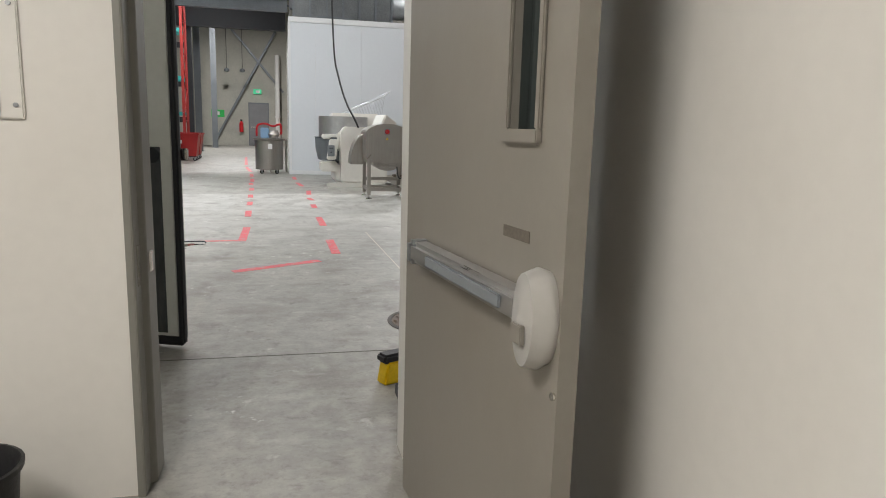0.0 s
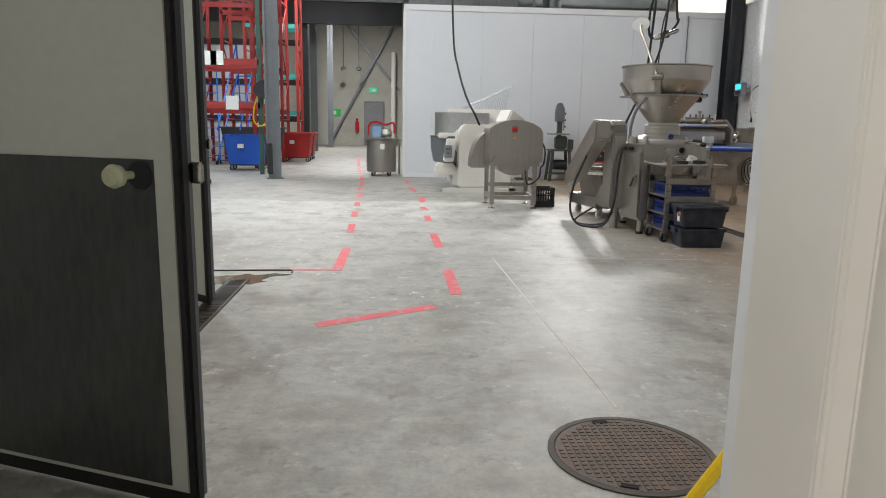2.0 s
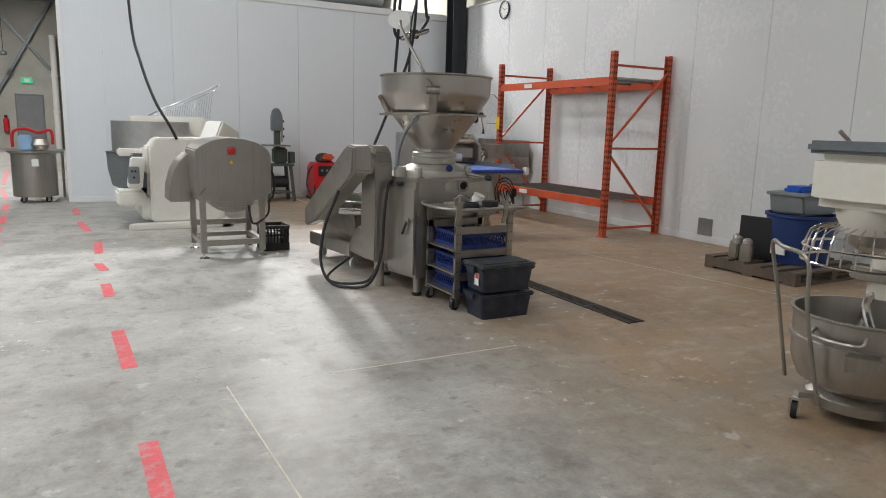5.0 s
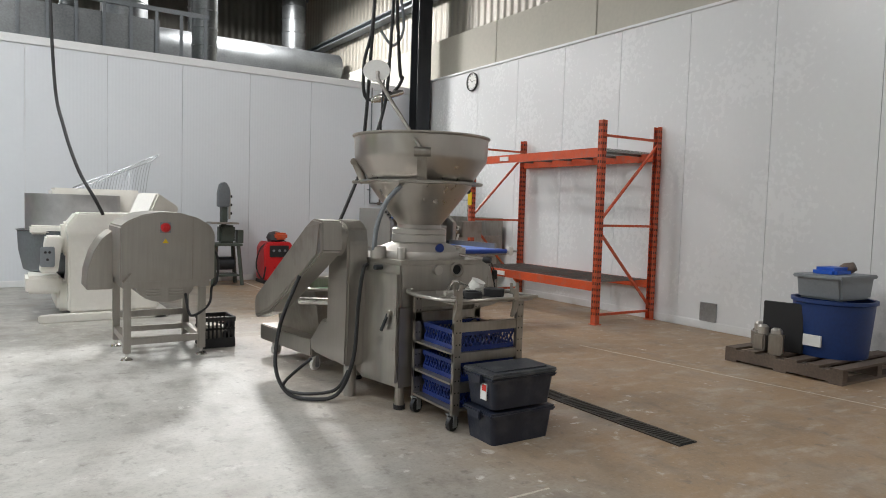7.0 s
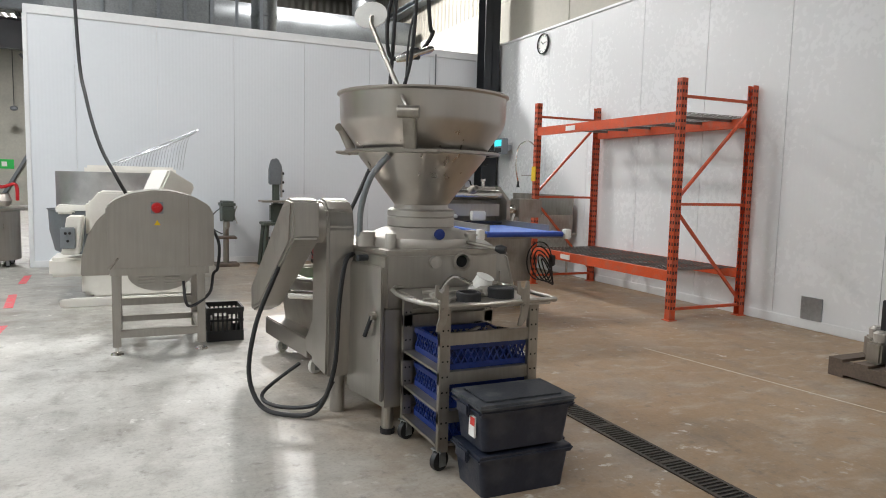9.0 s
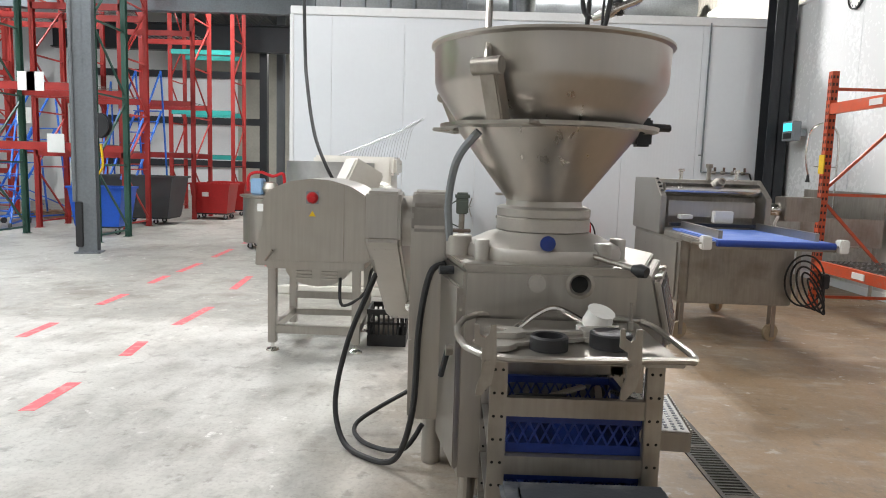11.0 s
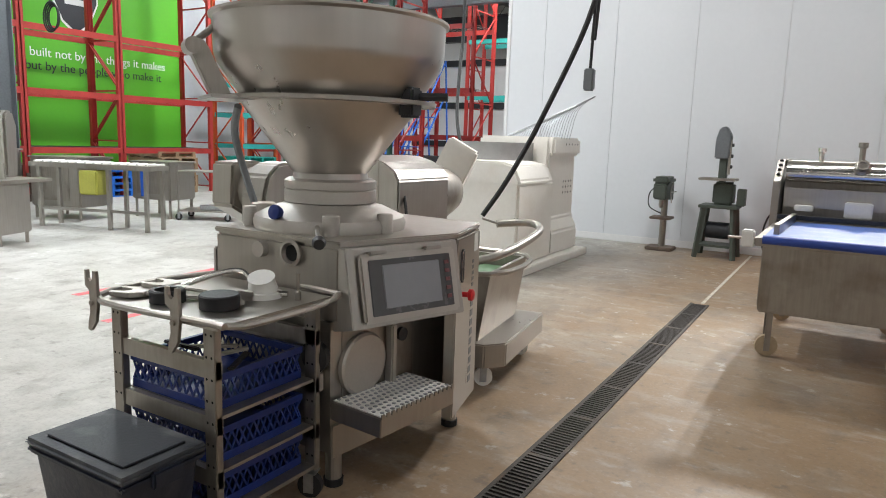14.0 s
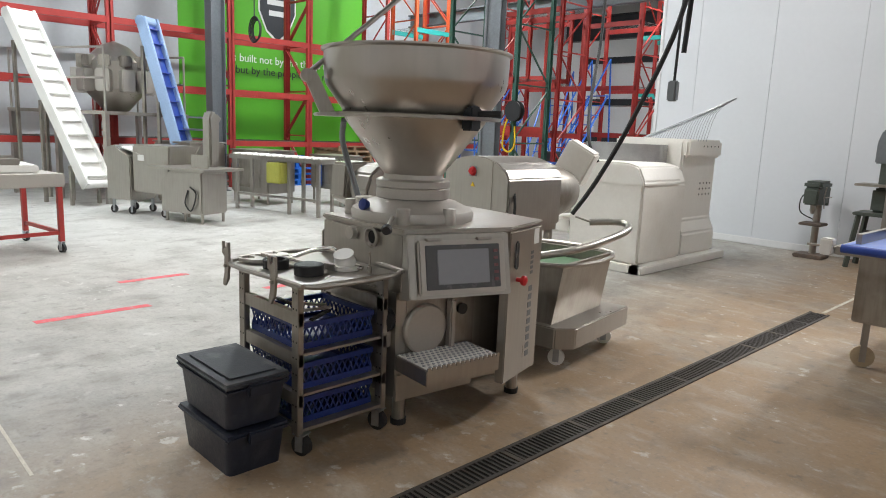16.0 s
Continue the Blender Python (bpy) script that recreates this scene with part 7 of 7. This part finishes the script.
part("white_sheet", box((-5.5, 0.06, 0.4), (-0.9, 0.1, 4.1)), WHITE_TRIM, bf, "white sheeting behind the gate")
for x in (-2.0, -1.0):
    hl = thing("hanging_reel", x * 0.8 - 0.5, 39.5, 3.9, 0, "cord reel hanging in the far bay", "reel", "hanging reels")
    part("cord", rod((0, 0, 0.2), (0, 0, 4.1), 0.015, 6), BLACK, hl)
    part("reel", lathe([(0.05, 0), (0.14, 0.05), (0.14, 0.15), (0.05, 0.2), (0, 0.2)], 14), GREY_STEEL, hl, "", True)

# ---- machines in the west hall ----
def steel_cabinet(name, x, y, turn, w, d, h, leg, label, material=None):
    c = thing(name, x, y, 0, turn, label, "food machine", "west hall machines")
    part("case", box((-w / 2, -d / 2, leg), (w / 2, d / 2, h), 0.02), material or STEEL, c)
    part("lid", box((-w / 2 - 0.02, -d / 2 - 0.02, h), (w / 2 + 0.02, d / 2 + 0.02, h + 0.03), 0.008), STEEL, c)
    part("panel", box((-w * 0.35, -d / 2 - 0.008, leg + 0.1), (w * 0.3, -d / 2, h - 0.12), 0.003), STEEL_DARK, c)
    for u in (-w / 2 + 0.05, w / 2 - 0.05):
        for v in (-d / 2 + 0.05, d / 2 - 0.05):
            part("leg", rod((u, v, 0), (u, v, leg), 0.022), STEEL_DARK, c)
    return c


tbm = thing("table_band_saw", -3.15, 12.3, 0, 20, "stainless meat band saw with a wide table", "food machine", "west hall machines")
tbm.matrix_world = pose(-3.15, 12.3, 0, 0, 0, 20) @ Matrix.Diagonal((0.85, 0.85, 0.95, 1))
part("cabinet", prism([(-0.5, 0.14), (0.45, 0.14), (0.45, 0.78), (-0.3, 0.78), (-0.5, 0.6)], "y", -0.3, 0.3, 0.02), STEEL, tbm)
part("table", box((-0.65, -0.5, 0.8), (0.7, 0.45, 0.84), 0.006), STEEL, tbm)
part("blade_tower", prism([(-0.1, 0.84), (0.12, 0.84), (0.14, 1.5), (0.08, 1.68), (-0.04, 1.7), (-0.1, 1.6)], "x", -0.08, 0.12, 0.03), STEEL, tbm).location = (0.1, 0.25, 0)
part("push_plate", box((0.12, -0.2, 0.84), (0.5, -0.18, 1.04), 0.004), STEEL, tbm)
for u in (-0.42, 0.0, 0.4):
    part("leg", rod((u, -0.24, 0), (u, -0.24, 0.16), 0.025), STEEL_DARK, tbm)
part("leg", rod((0.4, 0.24, 0), (0.4, 0.24, 0.16), 0.025), STEEL_DARK, tbm)
part("leg", rod((-0.42, 0.24, 0), (-0.42, 0.24, 0.16), 0.025), STEEL_DARK, tbm)
part("cord", tube([(0.15, -0.31, 0.5), (0.1, -0.33, 0.3), (0.25, -0.34, 0.2), (0.35, -0.33, 0.45), (0.2, -0.31, 0.55)], 0.012), BLACK, tbm, "", True)
vt = thing("vacuum_tumbler", -4.6, 11.9, 0, 25, "stainless tumbler with a white sloped panel on casters", "food machine", "west hall machines")
vt.matrix_world = pose(-4.45, 11.9, 0, 0, 0, 25) @ Matrix.Diagonal((0.8, 0.8, 0.88, 1))
part("console", prism([(-0.35, 0.25), (0.25, 0.25), (0.25, 1.0), (-0.15, 1.2), (-0.35, 1.15)], "y", -0.35, 0.3, 0.02), STEEL, vt)
part("sloped_panel", box((-0.28, -0.3, 1.12), (0.2, 0.25, 1.15), 0.005, None, pose(0, 0, 0.0, 0, 14, 0)), WHITE_PLASTIC, vt, "white sloped panel")
part("drum_case", box((0.25, -0.3, 0.4), (1.15, 0.45, 1.22), 0.03), STEEL, vt)
part("label", box((0.4, -0.305, 0.95), (0.55, -0.3, 1.05)), PAPER, vt)
for u in (-0.25, 0.2, 1.0):
    for v in (-0.28, 0.25):
        caster(vt, u, v, 0.07, 0.27 if u < 0.5 else 0.42)
part("hose", tube([(-0.36, -0.1, 0.9), (-0.45, -0.15, 0.7), (-0.42, -0.1, 0.5), (-0.36, 0, 0.6)], 0.015), BLACK, vt, "", True)
rc = thing("roller_conveyor", -3.4, 14.0, 0, 18, "steel conveyor frame on thin legs", "conveyor", "west hall machines")
part("bed", box((-1.1, -0.22, 0.86), (0.9, 0.22, 0.93), 0.006), STEEL, rc)
for k in range(14):
    part("roller", rod((-1.0 + k * 0.14, -0.2, 0.935), (-1.0 + k * 0.14, 0.2, 0.935), 0.022, 10), WHITE_PLASTIC, rc)
for u in (-0.95, 0.2, 0.8):
    for v in (-0.18, 0.18):
        part("leg", box((u - 0.025, v - 0.025, 0), (u + 0.025, v + 0.025, 0.86)), STEEL, rc)
part("cross_rail", box((-0.95, -0.19, 0.25), (0.8, -0.16, 0.29)), STEEL, rc)
part("motor_box", box((-0.2, -0.3, 0.5), (0.1, 0.0, 0.84), 0.02), shader("yellow_green_motor", (0.4, 0.4, 0.08), 0.5), rc, "yellowish drive box")
steel_cabinet("steel_cabinet", -4.9, 14.4, 15, 0.95, 0.7, 0.95, 0.2, "stainless processing cabinet with rounded hood")
steel_cabinet("steel_cabinet", -4.1, 15.5, 10, 0.8, 0.6, 0.9, 0.3, "stainless cabinet with a blue stripe", None)
tagged(part("blue_stripe", box((-4.2, 15.13, 0.35), (-4.08, 15.14, 0.88)), BLUE_BIN, None), "blue plastic strip on the steel cabinet", "strip")
steel_cabinet("steel_cabinet", -5.8, 13.4, 15, 1.0, 0.8, 1.05, 0.3, "stainless hopper cabinet beside the conveyors")
ct = thing("steel_cart", -3.3, 15.75, 0, 30, "low stainless shelf cart on black casters", "cart")
for z in (0.14, 0.78):
    part("shelf", box((-0.42, -0.28, z), (0.42, 0.28, z + 0.02), 0.004), STEEL, ct)
for u in (-0.4, 0.4):
    for v in (-0.26, 0.26):
        part("post", rod((u, v, 0.1), (u, v, 0.9), 0.014), STEEL, ct)
        caster(ct, u, v, 0.055, 0.125)
part("tray", box((-0.1, -0.15, 0.16), (0.25, 0.15, 0.24), 0.01), GALV, ct)


def inclined_conveyor(name, x, y, turn, run, rise, w, base, belt, frame_mat, label):
    c = thing(name, x, y, 0, turn, label, "conveyor", "inclined conveyors")
    length = math.hypot(run, rise)
    tilt = pose(0, 0, base, -math.degrees(math.atan2(-rise, run)), 0, 0)
    part("belt", box((-w / 2 + 0.05, 0, 0.03), (w / 2 - 0.05, length, 0.06), 0, None, tilt), belt, c)
    for s in (-w / 2, w / 2 - 0.05):
        part("side_rail", box((s, -0.05, -0.06), (s + 0.05, length + 0.05, 0.14), 0.008, None, tilt), frame_mat, c)
    n = int(length / 0.26)
    for k in range(n):
        part("flight", box((-w / 2 + 0.06, 0.1 + k * 0.26, 0.06), (w / 2 - 0.06, 0.115 + k * 0.26, 0.12), 0, None, tilt), belt, c)
    part("end_roller", rod(tilt @ Vector((-w / 2, 0, 0.02)), tilt @ Vector((w / 2, 0, 0.02)), 0.07, 16), frame_mat, c)
    part("head_drum", rod(tilt @ Vector((-w / 2, length, 0.02)), tilt @ Vector((w / 2, length, 0.02)), 0.09, 16), frame_mat, c)
    for t in (0.12, 0.5, 0.85):
        for s in (-w / 2, w / 2):
            foot = tilt @ Vector((s, length * t, -0.06))
            part("leg", bar((foot.x, foot.y, 0), foot, 0.05, 0.05), STEEL_DARK, c)
    return c


inclined_conveyor("inclined_conveyor", -5.5, 11.65, 110, 1.75, 2.75, 0.5, 0.35, WHITE_PLASTIC, WHITE_PLASTIC, "white flighted inclined conveyor")
inclined_conveyor("inclined_conveyor", -5.6, 13.3, 125, 0.8, 2.75, 0.42, 0.4, BELT_EDGE, shader("blue_white_rail", (0.30, 0.42, 0.62), 0.4), "steep blue flighted elevator conveyor")
pf = thing("work_platform", -7.0, 12.3, 0, 20, "steel operator platform with stairs and handrails", "platform", "west hall machines")
part("deck", box((-1.4, -0.9, 1.5), (1.2, 0.9, 1.56)), STEEL_DARK, pf)
for u in (-1.35, -0.1, 1.15):
    for v in (-0.85, 0.85):
        part("leg", box((u - 0.04, v - 0.04, 0), (u + 0.04, v + 0.04, 1.5)), STEEL, pf)
        part("rail_post", rod((u, v, 1.56), (u, v, 2.6), 0.02), STEEL, pf)
for v in (-0.85, 0.85):
    for z in (2.1, 2.6):
        part("handrail", rod((-1.35, v, z), (1.15, v, z), 0.02), STEEL, pf)
for s in (1.2, 2.0):
    part("stair_string", bar((s, -0.3, 0.0), (s, 0.85, 1.55), 0.03, 0.12), STEEL, pf)
for k in range(7):
    part("stair_tread", box((1.2, -0.3 + k * 0.165, 0.18 + k * 0.22), (2.0, -0.1 + k * 0.165, 0.21 + k * 0.22)), STEEL, pf)
wgh = thing("multihead_weigher", -7.2, 12.6, 1.56, 0, "stainless multihead weigher above the platform", "food machine", "west hall machines")
part("core", lathe([(0.2, 0), (0.55, 0.4), (0.55, 0.9), (0.25, 1.2), (0, 1.3)], 20), STEEL, wgh, "", True)
for k in range(10):
    a = 36 * k
    part("bucket", box((0.5, -0.12, 0.35), (0.72, 0.12, 0.75), 0.02, None, Matrix.Rotation(radians(a), 4, "Z")), STEEL_CAST, wgh)
    part("drive", box((0.45, -0.1, 0.8), (0.62, 0.1, 1.0), 0.02, None, Matrix.Rotation(radians(a), 4, "Z")), STEEL_DARK, wgh)
rt = thing("red_leg_table", -1.85, 9.65, 0, 8, "work table with white top and dark red legs", "table")
part("top", box((-0.6, -0.45, 0.72), (0.45, 0.4, 0.86), 0.012), STEEL_CAST, rt)
for u in (-0.55, 0.4):
    for v in (-0.4, 0.35):
        part("leg", box((u - 0.025, v - 0.025, 0.12), (u + 0.025, v + 0.025, 0.72)), RACK_RED, rt)
        caster(rt, u, v, 0.05, 0.125)
for v in (-0.4, 0.35):
    part("rail", box((-0.53, v - 0.015, 0.2), (0.38, v + 0.015, 0.24)), RACK_RED, rt)
part("side_rail", box((0.385, -0.38, 0.2), (0.415, 0.33, 0.24)), RACK_RED, rt)
bx = thing("parts_tray", -1.9, 9.65, 0.862, 0, "white tray of machine parts on the table", "tray")
part("tray", box((-0.35, -0.25, 0), (0.3, 0.25, 0.08), 0.012), WHITE_PLASTIC, bx)
for k in range(5):
    part("fitting", box((-0.28 + k * 0.12, -0.1, 0.08), (-0.2 + k * 0.12, 0.08, 0.13 + 0.02 * (k % 3)), 0.01), STEEL, bx)
for x, y in ((-6.3, 15.0), (-6.9, 10.4)):
    rl = thing("cable_bundle", x, y, 3.3, 0, "black cable coil hanging from the roof", "cable", "roof cable coils")
    b = bmesh.new()
    for k in range(4):
        tube([((0.22 - 0.02 * k) * math.cos(a), 0.02 * k, (0.25 - 0.02 * k) * math.sin(a)) for a in [6.28319 * i / 12 for i in range(12)]], 0.014, 6, b, 3, True)
    part("coil", b, BLACK, rl, "", True)
    part("drop", rod((0, 0, 0.22), (0, 0, 4.7), 0.012, 6), BLACK, rl)
